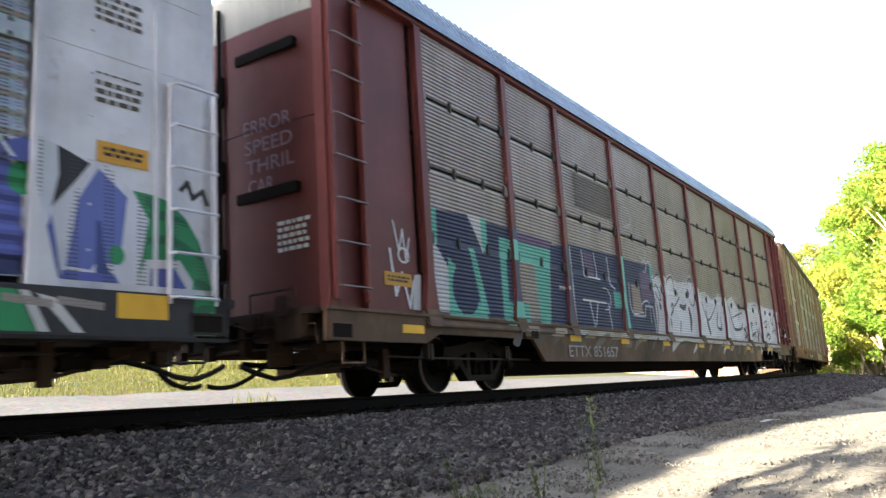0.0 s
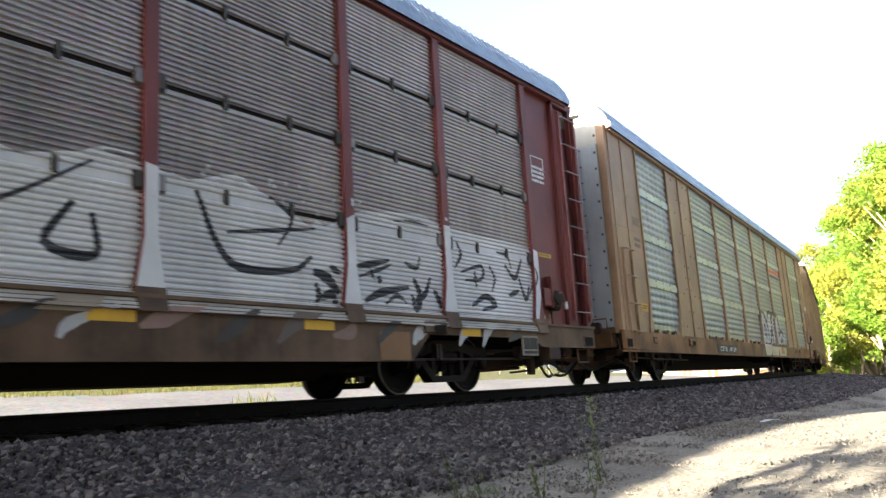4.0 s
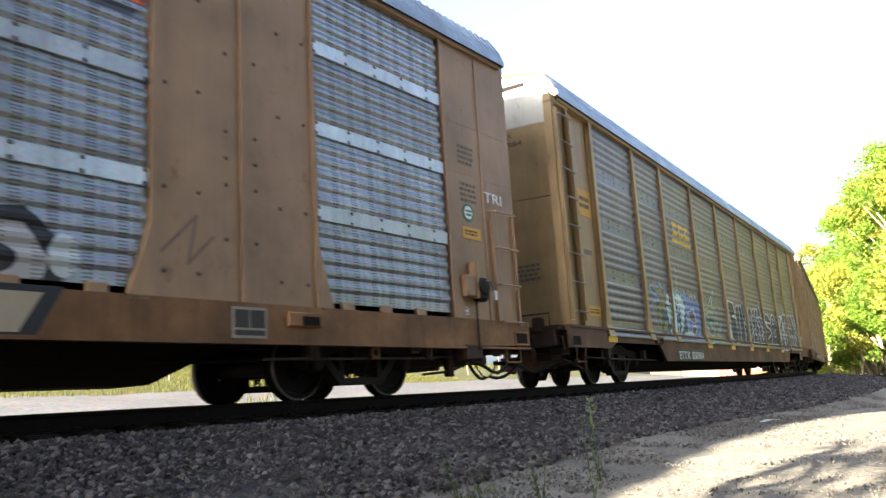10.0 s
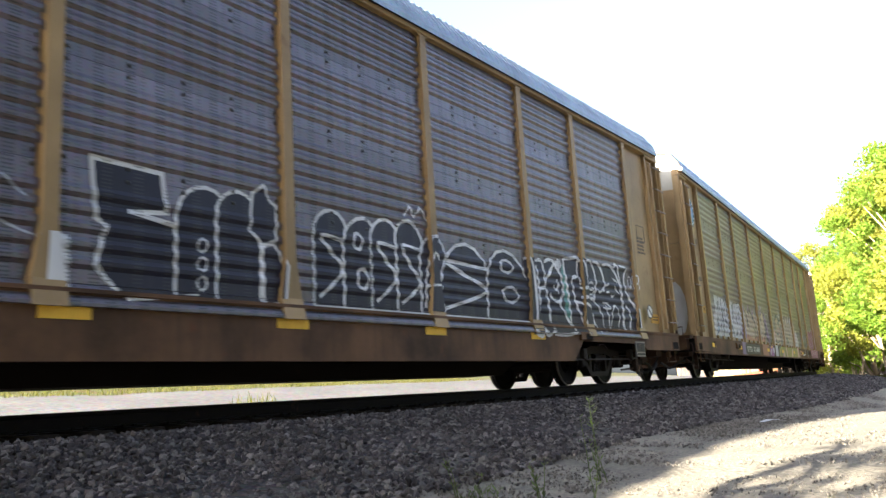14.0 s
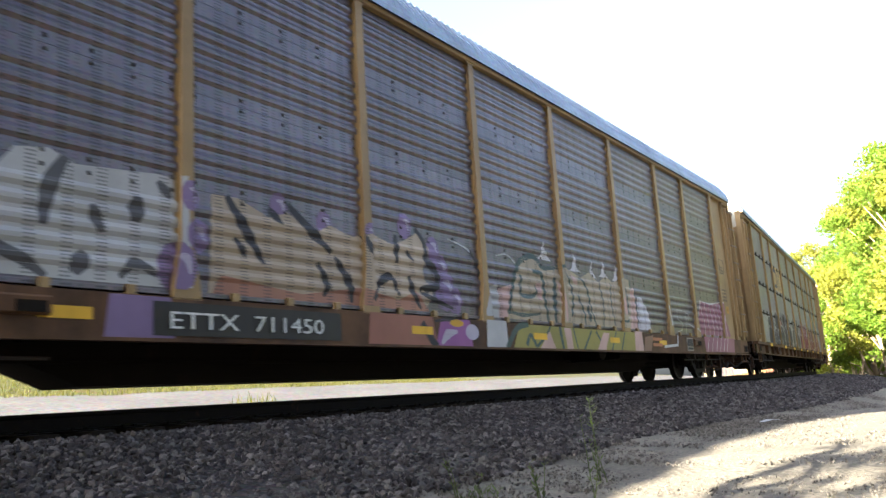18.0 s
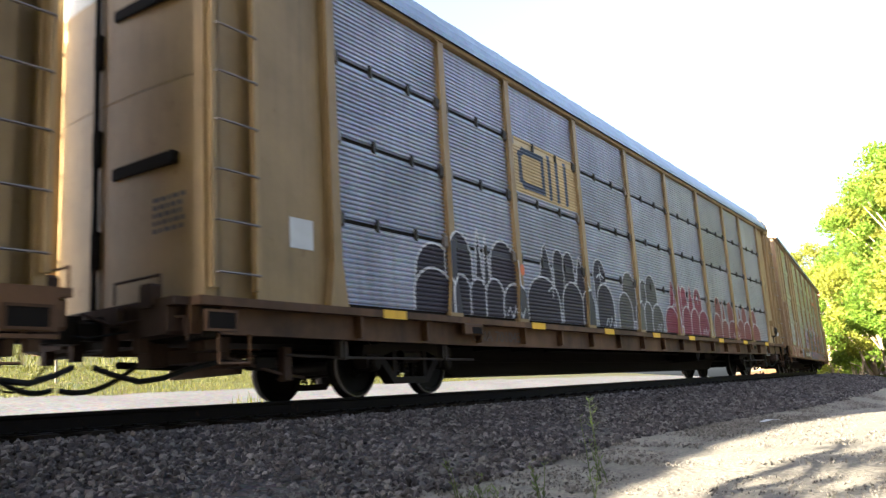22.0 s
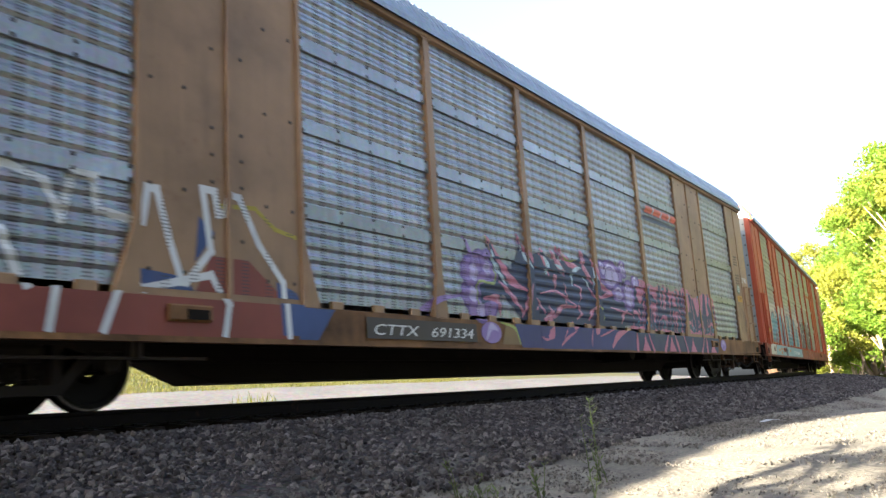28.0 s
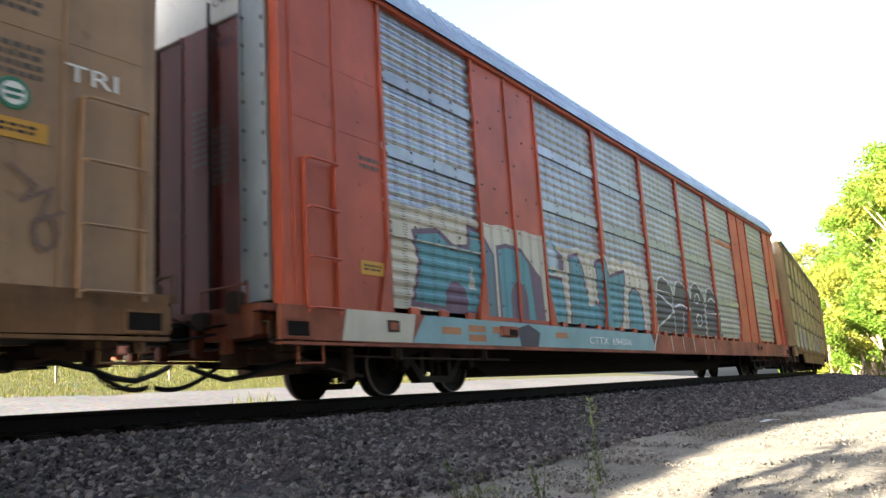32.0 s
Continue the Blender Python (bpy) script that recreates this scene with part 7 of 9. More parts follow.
for pts in ([(9.16, 1.93), (9.27, 1.96), (9.39, 1.93)],
            [(9.15, 1.84), (9.23, 1.8), (9.35, 1.86), (9.3, 1.73), (9.15, 1.73)],
            [(9.54, 1.86), (9.62, 1.79), (9.79, 1.86)],
            [(9.92, 1.94), (10.1, 2)],
            [(9.92, 1.81), (10.09, 1.83)],
            [(10.33, 2.14), (10.56, 2.06)],
            [(10.37, 1.97), (10.55, 1.82)],
            [(9.74, 1.59), (9.95, 1.58), (10.08, 1.49), (9.91, 1.48), (9.82, 1.55)],
            [(9.3, 1.61), (9.53, 1.47), (9.69, 1.23), (9.64, 0.99)],
            [(9.7, 1.49), (9.9, 1.44), (9.98, 1.19), (9.92, 1)],
            [(10.07, 1.13), (10.16, 1.4), (10.26, 1.54), (10.4, 1.52), (10.48, 1.29), (10.36, 1.03)],
            [(10.15, 1.77), (10.22, 1.74), (10.32, 1.77)],
            [(7.7, 1.78), (7.81, 1.71), (7.93, 1.81)],
            [(7.87, 1.91), (7.85, 1.64)],
            [(11.12, 2.13), (11.18, 2.24), (11.29, 2.2), (11.28, 2.05), (11.17, 2), (11.12, 2.13)],
            [(11.41, 1.99), (11.39, 2.25), (11.54, 2.26), (11.53, 2.12), (11.42, 2.09)],
            [(11.55, 1.97), (11.62, 2.17), (11.66, 2.02), (11.79, 2.15), (11.77, 1.84), (11.67, 1.6)]):
    m.swoop(WHITE, pts, 0.03, 0.03, 0.05)
m.fill((0.62, 0.40, 0.05), [(-6.45, 3.52), (-4.72, 3.52), (-4.72, 3.62), (-6.45, 3.62)])
for x in (-6.35, -5.8, -5.25):
    m.fill((0.62, 0.40, 0.05), [(x, 3.72), (x + 0.46, 3.72), (x + 0.46, 4.08), (x, 4.08)])
    m.fill((0.22, 0.22, 0.23), [(x + 0.15, 3.82), (x + 0.46, 3.84), (x + 0.46, 3.96), (x + 0.15, 3.98)])
m.fill((0.03, 0.028, 0.026), [(-7.4, 0.44), (-4.98, 0.44), (-4.98, 0.72), (-7.4, 0.72)])
m.put("olive, mint and blue pieces, gold letters and black letters with white outlines")

# second dark-sheeted tan car: white blocks, cream letters, cream and green letters, rose letters
m = Mural(4)
CHALK, CREAM, PINK, PURPLE = (0.42, 0.42, 0.44), (0.40, 0.32, 0.24), (0.48, 0.32, 0.29), (0.20, 0.14, 0.27)
SLATE, SOOT = (0.09, 0.09, 0.10), (0.03, 0.028, 0.035)
m.fill(CHALK, [(-11.2, 1.14), (-11.15, 1.7), (-10.85, 1.85), (-10.8, 2.32), (-10.0, 2.28), (-9.6, 2.28), (-9.2, 2.15), (-8.9, 2.05), (-8.75, 2.25), (-8.45, 2.3), (-8.2, 2.2), (-7.05, 2.3), (-7.0, 1.14)])
for pts, w in (([(-10.75, 1.2), (-10.7, 1.7)], 0.22), ([(-10.62, 1.85), (-10.45, 2.1), (-10.3, 1.85)], 0.1), ([(-10.05, 1.15), (-9.98, 1.7), (-10.0, 2.25)], 0.17), ([(-9.75, 1.8), (-9.72, 2.05)], 0.13), ([(-9.6, 2.3), (-9.4, 2.05), (-9.3, 1.85), (-9.5, 1.78)], 0.1),
               ([(-9.75, 1.65), (-9.3, 1.5), (-8.7, 1.3), (-8.45, 1.15)], 0.14), ([(-9.4, 1.2), (-9.1, 1.28), (-8.95, 1.3)], 0.08), ([(-8.3, 2.25), (-8.45, 1.95), (-8.5, 1.6)], 0.17), ([(-8.2, 1.2), (-8.1, 1.4)], 0.2), ([(-7.6, 1.75), (-7.58, 2.0)], 0.2), ([(-7.35, 2.2), (-7.2, 2.05)], 0.12),
               ([(-8.05, 1.85), (-7.95, 1.6)], 0.14), ([(-7.75, 1.2), (-7.6, 1.35), (-7.35, 1.25)], 0.12), ([(-10.4, 1.3), (-10.3, 1.5)], 0.12)):
    m.swoop(SLATE, pts, w * 0.5, w * 0.45, w)
m.swoop((0.20, 0.26, 0.34), [(-10.9, 1.16), (-10.75, 1.35), (-10.5, 1.4)], 0.05, 0.05, 0.12).swoop((0.56, 0.56, 0.58), [(-9.7, 2.15), (-9.5, 2.12)], 0.03, 0.03, 0.08)
for x, z, rr in ((-7.15, 1.35, 0.22), (-6.9, 1.7, 0.16), (-7.0, 2.1, 0.14), (-5.75, 2.2, 0.14), (-5.0, 2.1, 0.14), (-4.2, 2.05, 0.15), (-3.4, 2.3, 0.16), (-2.75, 2.05, 0.16), (-2.6, 1.75, 0.2), (-2.5, 1.45, 0.26), (-3.3, 1.8, 0.14), (-2.25, 1.3, 0.18)):
    m.fill(PURPLE, oval(x, z, rr, rr * 1.2, 9)).swoop((0.40, 0.36, 0.48), [(x - rr * 0.2, z + rr * 0.5), (x + rr * 0.4, z + rr * 0.4), (x + rr * 0.6, z - rr * 0.3)], 0.02, 0.03, rr * 0.5)
m.fill(CREAM, [(-6.75, 1.12), (-6.7, 2.18), (-6.35, 2.2), (-5.9, 2.05), (-5.6, 2.15), (-5.2, 1.95), (-4.9, 2.1), (-4.5, 2.0), (-4.1, 2.1), (-3.7, 2.0), (-3.4, 2.1), (-3.1, 2.25), (-2.85, 2.05), (-3.05, 1.65), (-2.8, 1.4), (-3.0, 1.12)])
m.fill((0.34, 0.17, 0.12), [(-6.7, 1.12), (-6.6, 1.32), (-5.4, 1.2), (-4.4, 1.35), (-3.6, 1.25), (-3.2, 1.4), (-2.9, 1.12)])
for pts, w in (([(-6.5, 2.2), (-6.25, 1.85), (-6.0, 1.5)], 0.16), ([(-6.4, 1.75), (-6.25, 1.55)], 0.1), ([(-5.9, 2.15), (-5.7, 2.0)], 0.12), ([(-5.6, 2.25), (-5.2, 1.95), (-4.9, 1.75)], 0.15), ([(-5.15, 1.6), (-5.0, 1.35), (-5.05, 1.2)], 0.13), ([(-4.85, 1.7), (-4.6, 1.4), (-4.55, 1.15)], 0.15),
               ([(-4.35, 2.05), (-4.1, 1.75)], 0.12), ([(-4.2, 1.2), (-4.0, 1.45), (-3.75, 1.55), (-3.6, 1.3)], 0.13), ([(-3.6, 2.15), (-3.62, 1.75)], 0.13), ([(-3.15, 2.3), (-2.95, 2.1), (-2.95, 1.85), (-2.75, 1.75), (-2.7, 1.5), (-3.1, 1.42), (-2.8, 1.3), (-2.3, 1.2)], 0.13),
               ([(-3.35, 1.6), (-3.3, 1.4), (-3.1, 1.15)], 0.13), ([(-3.4, 1.95), (-3.25, 1.82)], 0.08)):
    m.swoop(SOOT, pts, w * 0.5, w * 0.35, w)
m.fill((0.26, 0.11, 0.08), [(-4.35, 0.62), (-4.3, 1.04), (-2.95, 1.04), (-2.85, 0.62)]).fill(PURPLE, [(-7.95, 0.62), (-7.9, 1.03), (-7.25, 1.03), (-7.2, 0.62)]).fill((0.28, 0.10, 0.30), [(-2.9, 0.62), (-2.75, 1.02), (-2.0, 1.03), (-1.95, 0.62)])
m.swoop(SOOT, [(-3.2, 0.95), (-3.0, 0.72), (-2.85, 0.62)], 0.1, 0.1, 0.13).swoop(SOOT, [(-2.9, 0.98), (-2.5, 1.02), (-2.2, 0.98)], 0.03, 0.03, 0.07).swoop((0.46, 0.42, 0.52), [(-2.75, 0.66), (-2.6, 0.8), (-2.35, 0.85)], 0.05, 0.05, 0.15).fill((0.60, 0.34, 0.03), oval(-2.35, 0.97, 0.18, 0.055)).fill((0.46, 0.42, 0.52), oval(-1.95, 0.85, 0.18, 0.12))
m.swoop(CHALK, [(-2.35, 2.25), (-2.0, 2.2), (-1.75, 2.12), (-1.6, 1.95)], 0.02, 0.02, 0.035).swoop(SOOT, [(-1.75, 2.15), (-1.6, 1.9), (-1.55, 1.7)], 0.04, 0.05, 0.1).swoop(CHALK, [(-0.98, 2.15), (-0.6, 2.2), (-0.3, 2.05)], 0.02, 0.02, 0.035)
m.fill(CHALK, [(-1.55, 0.62), (-1.5, 1.2), (-1.3, 1.6), (-1.05, 1.66), (-0.95, 1.3), (-0.9, 0.62)]).fill(PINK, [(-1.0, 1.12), (-1.0, 1.6), (-0.55, 1.7), (-0.6, 1.12)])
SHELL, GREEN, LIMEY = (0.36, 0.30, 0.22), (0.045, 0.075, 0.075), (0.25, 0.22, 0.06)
for x, z, k in ((0.7, 2.25, 0.3), (1.95, 2.15, 0.26), (2.72, 2.1, 0.22), (3.3, 2.15, 0.24), (3.95, 2.12, 0.24)):
    m.fill((0.52, 0.50, 0.55), [(x - k, z), (x - k * 0.4, z + 0.06), (x, z + 0.36), (x + k * 0.35, z + 0.1), (x + k, z)])
m.fill(SHELL, [(-0.72, 1.12), (-0.7, 1.35), (-0.35, 1.95), (-0.1, 2.22), (0.35, 2.26), (0.6, 2.12), (1.4, 2.22), (1.75, 2.15), (2.2, 2.05), (2.6, 2.2), (3.0, 2.02), (3.4, 2.18), (3.75, 2.08), (4.3, 2.24), (4.65, 2.2), (4.72, 1.6), (4.7, 1.12)])
for pts, w in (([(-0.7, 1.2), (-0.55, 1.6), (-0.3, 2.05), (0.1, 2.25), (0.4, 2.25), (0.65, 2.1), (1.45, 2.2)], 0.11), ([(-0.72, 1.25), (-0.2, 1.2), (0.4, 1.25)], 0.07), ([(-0.2, 1.9), (-0.25, 1.55), (0.25, 1.58), (0.3, 1.75)], 0.09), ([(0.2, 2.0), (0.55, 1.95), (0.6, 1.5), (0.7, 1.12)], 0.11),
               ([(1.05, 1.95), (0.98, 1.5), (1.0, 1.12)], 0.15), ([(1.5, 2.2), (1.75, 1.7), (1.65, 1.3), (1.5, 1.12)], 0.07), ([(1.95, 1.7), (2.2, 1.35), (2.25, 1.12)], 0.07), ([(2.1, 2.05), (2.4, 1.85), (2.55, 1.4), (2.75, 1.12)], 0.07), ([(2.35, 1.5), (2.5, 1.2)], 0.14),
               ([(3.0, 2.0), (3.15, 1.6), (3.1, 1.12)], 0.06), ([(3.6, 2.05), (3.55, 1.6), (3.7, 1.12)], 0.06), ([(4.3, 2.2), (4.45, 1.7), (4.3, 1.3), (3.95, 1.25)], 0.07), ([(4.68, 2.2), (4.72, 1.6), (4.65, 1.12)], 0.07)):
    m.swoop(GREEN, pts, w * 0.7, w * 0.6, w)
m.fill(PINK, oval(4.2, 1.6, 0.17, 0.2)).fill(PINK, [(0.3, 1.8), (0.5, 1.8), (0.5, 1.5), (0.35, 1.5)]).swoop(PINK, [(1.15, 1.9), (1.3, 1.5), (1.3, 1.15)], 0.05, 0.05, 0.14).swoop(PINK, [(1.75, 2.05), (2.0, 1.9)], 0.05, 0.05, 0.15)
m.fill(LIMEY, [(-0.75, 0.62), (-0.5, 1.03), (4.6, 1.03), (4.45, 0.62)])
for pts, w in (([(-0.95, 0.62), (-0.6, 0.95), (-0.2, 1.04)], 0.12), ([(-0.3, 0.68), (-0.15, 0.85), (0.05, 0.66)], 0.09), ([(0.05, 0.66), (0.4, 0.85), (0.6, 1.03)], 0.06), ([(0.95, 1.03), (1.05, 0.62)], 0.1), ([(1.5, 1.03), (1.65, 0.62)], 0.05), ([(1.9, 0.62), (2.3, 1.0)], 0.06), ([(2.5, 1.0), (2.9, 0.62)], 0.06), ([(3.2, 0.62), (3.5, 1.02)], 0.05), ([(3.7, 0.62), (3.95, 1.02)], 0.05)):
    m.swoop(GREEN, pts, w, w * 0.8)
m.fill(PINK, [(0.15, 0.62), (0.55, 0.95), (0.75, 0.62)]).fill(PINK, [(1.12, 1.02), (1.4, 1.02), (1.45, 0.62), (1.2, 0.62)]).fill(PINK, [(2.5, 0.62), (2.85, 0.98), (3.15, 0.98), (2.9, 0.62)])
m.fill(PINK, [(4.45, 0.62), (4.65, 2.0), (4.85, 2.05), (4.95, 0.62)]).fill((0.44, 0.43, 0.48), [(4.95, 1.12), (5.0, 1.85), (5.25, 1.85), (5.6, 1.55), (5.75, 1.12)])
m.fill((0.20, 0.11, 0.08), [(4.95, 0.62), (5.1, 0.95), (5.6, 1.0), (5.4, 0.62)])
m.line(CHALK, [(6.9, 1.75), (7.0, 1.3), (7.1, 1.5), (7.3, 1.1), (7.2, 0.8), (6.3, 0.75)], 0.06).line(CHALK, [(8.0, 1.7), (7.6, 1.7), (7.6, 1.45), (7.95, 1.4), (7.9, 1.2), (7.6, 1.15)], 0.025).line(CHALK, [(8.2, 1.1), (8.25, 1.65), (8.5, 1.6), (8.3, 1.4), (9.4, 1.15)], 0.025)
ROSE = (0.24, 0.09, 0.14)
m.fill(ROSE, [(9.4, 0.66), (9.3, 1.6), (9.6, 2.05), (10.4, 2.0), (11.6, 2.12), (11.7, 1.9), (12.0, 1.75), (11.8, 1.6), (12.1, 1.5), (12.3, 1.2), (12.1, 0.66)])
for x in (9.6, 10.0, 10.4, 10.75, 11.1, 11.4):
    m.line((0.5, 0.45, 0.48), [(x - 0.1, 2.0), (x + 0.1, 1.6), (x + 0.22, 1.1), (x - 0.05, 0.68)], 0.03)
m.line((0.5, 0.45, 0.48), oval(11.65, 1.65, 0.09, 0.09, 5), 0.03, True).line((0.5, 0.45, 0.48), [(9.3, 1.6), (9.6, 2.05), (10.4, 2.0), (11.6, 2.12), (11.7, 1.9), (12.0, 1.75)], 0.03)
m.fill((0.34, 0.13, 0.06), [(5.55, 0.75), (6.15, 0.75), (6.15, 0.82), (5.55, 0.82)]).fill((0.34, 0.13, 0.06), [(5.55, 0.88), (6.15, 0.88), (6.15, 0.95), (5.55, 0.95)])
m.fill((0.03, 0.028, 0.026), [(-7.45, 0.66), (-4.85, 0.66), (-4.85, 0.99), (-7.45, 0.99)])
m.put("chalk-white, cream, green-edged and rose sprayed letters")

# blue-grey car: dark and red bubble shapes with white outlines
m = Mural(5)
PLUM, STONE, RED, EDGE = (0.030, 0.026, 0.040), (0.085, 0.08, 0.075), (0.20, 0.022, 0.05), (0.60, 0.60, 0.62)


def bubbles(col, upper, peaks, lower, zb=1.09):
    for x0, x1, zt in upper:
        m.letter(col, EDGE, dome(x0, x1, 1.3, zt), 0.035)
    for x, w, zt in peaks:
        m.letter(col, EDGE, [(x - w, 1.5), (x - w * 0.2, zt - 0.08), (x, zt), (x + w * 0.25, zt - 0.2), (x + w, 1.4)], 0.035)
    for x0, x1, zt in lower:
        m.letter(col, EDGE, dome(x0, x1, zb, zt, 12), 0.038)


m.fill((0.50, 0.38, 0.20), [(-6.84, 3.38), (-4.27, 3.38), (-4.27, 4.42), (-6.84, 4.42)])
EMB = (0.05, 0.07, 0.12)
m.line(EMB, [(-5.7, 4.2), (-6.45, 4.2), (-6.58, 4.1), (-6.58, 3.65), (-6.45, 3.55), (-5.7, 3.55)], 0.13, True).line(EMB, [(-5.42, 3.5), (-5.42, 4.26)], 0.13).line(EMB, [(-5.1, 3.5), (-5.1, 4.26)], 0.13).line(EMB, [(-4.72, 3.5), (-4.72, 4.26)], 0.13)
bubbles(PLUM, [(-9.95, -8.95, 2.12), (-9.2, -8.45, 2.38), (-7.9, -7.05, 2.40)], [(-8.25, 0.14, 2.5), (-8.02, 0.12, 2.42)], [(-10.0, -9.0, 1.75), (-9.1, -8.5, 1.72), (-8.55, -8.05, 1.7), (-8.1, -7.5, 1.74), (-7.55, -6.78, 1.7)])
bubbles(PLUM, [(-5.62, -5.15, 2.5), (-5.2, -4.72, 2.5), (-3.8, -3.2, 2.52)], [(-5.92, 0.42, 2.54), (-4.45, 0.34, 2.46)], [(-6.72, -5.45, 1.92), (-5.35, -4.4, 1.92), (-4.45, -3.85, 1.82), (-3.75, -2.86, 2.02)])
bubbles(STONE, [(-2.3, -1.5, 2.40), (-1.2, -0.75, 2.3), (-0.85, -0.1, 2.46)], [(-1.35, 0.14, 2.3)], [(-2.62, -1.8, 1.92), (-1.6, -1.0, 1.78), (-1.05, -0.5, 1.8), (-0.55, 0.22, 1.78)])
bubbles(RED, [(1.35, 1.78, 2.44), (1.76, 2.25, 2.38), (2.88, 3.55, 2.42)], [(1.07, 0.36, 2.50), (2.58, 0.34, 2.48)], [(0.36, 1.35, 1.78), (1.75, 2.5, 1.86), (2.45, 3.2, 1.84), (3.15, 4.08, 1.82)])
bubbles((0.20, 0.05, 0.05), [(4.85, 5.5, 2.32), (6.2, 6.85, 2.26)], [(5.75, 0.2, 2.36)], [(4.58, 5.4, 1.82), (5.4, 6.2, 1.66), (6.15, 7.15, 1.66)])
bubbles((0.20, 0.05, 0.05), [(7.9, 8.5, 2.2), (9.2, 9.8, 2.15)], [(7.6, 0.2, 2.25), (8.9, 0.2, 2.2)], [(7.25, 8.1, 1.75), (8.05, 8.9, 1.7), (8.85, 10.2, 1.68)])
for x, z in ((-5.75, 1.75), (-3.5, 2.2), (1.1, 1.85), (3.2, 2.15)):
    m.line(EDGE, [(x, z - 0.18), (x, z + 0.18)], 0.03).line(EDGE, [(x - 0.18, z - 0.08), (x, z + 0.02), (x + 0.18, z - 0.06)], 0.03)
for x in (-7.5, -3.4, -0.3, 3.4, 6.6):
    m.line(EDGE, [(x, 1.15), (x + 0.1, 1.3), (x + 0.2, 1.12), (x + 0.3, 1.32), (x + 0.4, 1.12), (x + 0.5, 1.28)], 0.025)
m.fill((0.13, 0.13, 0.13), oval(-9.2, 3.3, 0.04, 0.04, 8)).fill((0.65, 0.16, 0.05), oval(-7.0, 1.95, 0.09, 0.1, 12))
m.put("dark and red bubble shapes with thin white outlines")

# tan car: white-edged letters over a red sill, then a long pink and navy piece
m = Mural(6)
BRICK, NIGHT, ROSY, VIOLET, SKYB = (0.20, 0.055, 0.04), (0.035, 0.05, 0.10), (0.46, 0.17, 0.24), (0.26, 0.18, 0.40), (0.08, 0.25, 0.36)
m.fill(BRICK, [(-12.8, 0.66), (-12.7, 1.04), (-12.3, 1.04), (-7.35, 1.04), (-7.3, 0.66)])
m.fill(BRICK, [(-12.6, 1.1), (-12.3, 1.3), (-12.0, 1.1)]).fill(BRICK, [(-8.6, 1.1), (-8.4, 1.5), (-7.9, 1.5), (-7.4, 1.12)])
m.fill((0.05, 0.08, 0.20), [(-12.3, 1.6), (-12.05, 1.75), (-11.98, 2.0), (-12.1, 2.0)]).fill((0.05, 0.08, 0.20), [(-12.0, 1.12), (-11.8, 1.35), (-11.4, 1.2), (-11.3, 1.1)]).fill((0.05, 0.08, 0.20), [(-11.6, 1.75), (-11.5, 2.1), (-11.0, 1.8), (-11.2, 1.65)])
m.fill((0.05, 0.08, 0.20), [(-9.3, 1.12), (-9.25, 1.3), (-8.7, 1.25), (-8.6, 1.1)]).fill((0.05, 0.08, 0.20), [(-8.6, 1.4), (-8.55, 1.9), (-8.35, 1.75)]).fill((0.05, 0.08, 0.20), [(-7.45, 0.7), (-7.5, 1.3), (-7.2, 1.2), (-6.9, 0.7)])
m.fill((0.05, 0.08, 0.20), [(-7.2, 0.66), (-7.2, 1.03), (-6.6, 1.03), (-6.9, 0.66)])
YEL = (0.36, 0.30, 0.04)
m.fill(YEL, oval(-12.28, 2.16, 0.16, 0.09)).fill(YEL, oval(-11.98, 2.14, 0.07, 0.08)).line(YEL, [(-12.5, 1.84), (-12.3, 2.0), (-12.0, 1.98), (-11.6, 1.8), (-11.1, 1.9), (-10.9, 1.8)], 0.05).line(YEL, [(-8.3, 2.05), (-7.8, 2.1), (-7.5, 1.9), (-7.2, 1.85)], 0.05)
W2 = (0.60, 0.62, 0.64)
for pts in ([(-12.55, 1.2), (-12.3, 1.45), (-12.0, 1.55), (-11.95, 2.1), (-11.6, 2.08), (-11.5, 1.65), (-11.4, 1.65), (-11.3, 2.14), (-11.15, 2.12)], [(-11.1, 1.95), (-11.0, 1.6), (-10.85, 1.55), (-10.75, 1.9), (-10.5, 2.08), (-10.15, 1.98), (-10.0, 1.7)],
            [(-10.0, 1.65), (-9.9, 2.1), (-9.7, 2.1), (-9.65, 1.8), (-9.2, 1.75), (-9.15, 2.1), (-9.05, 2.1), (-8.9, 1.6), (-8.75, 1.2)], [(-12.5, 1.08), (-12.0, 1.1), (-11.9, 1.4), (-11.5, 1.3), (-11.4, 1.06)],
            [(-11.4, 1.05), (-11.0, 1.5), (-10.9, 1.05)], [(-10.5, 1.5), (-10.3, 1.05)], [(-8.7, 1.2), (-8.4, 1.55), (-8.5, 2.2), (-8.35, 2.2), (-8.3, 1.95), (-8.2, 1.98), (-8.15, 2.2), (-8.02, 2.18), (-7.75, 1.7), (-7.4, 1.3), (-7.35, 0.7)],
            [(-9.6, 0.7), (-9.4, 1.25), (-9.2, 1.1), (-8.4, 1.3), (-8.2, 1.0), (-8.25, 0.7)], [(-11.7, 0.7), (-11.4, 1.0), (-11.2, 0.7)], [(-10.1, 0.7), (-10.05, 1.04)]):
    m.line(W2, pts, 0.08)
LILY, LIME, ROYAL, ICE = (0.44, 0.38, 0.58), (0.30, 0.36, 0.10), (0.06, 0.07, 0.24), (0.46, 0.58, 0.64)
m.swoop(VIOLET, [(-4.75, 1.1), (-4.4, 1.3), (-3.7, 1.42)], 0.14, 0.04).swoop(VIOLET, [(-3.6, 2.35), (-3.45, 2.1), (-3.3, 1.95)], 0.05, 0.14)
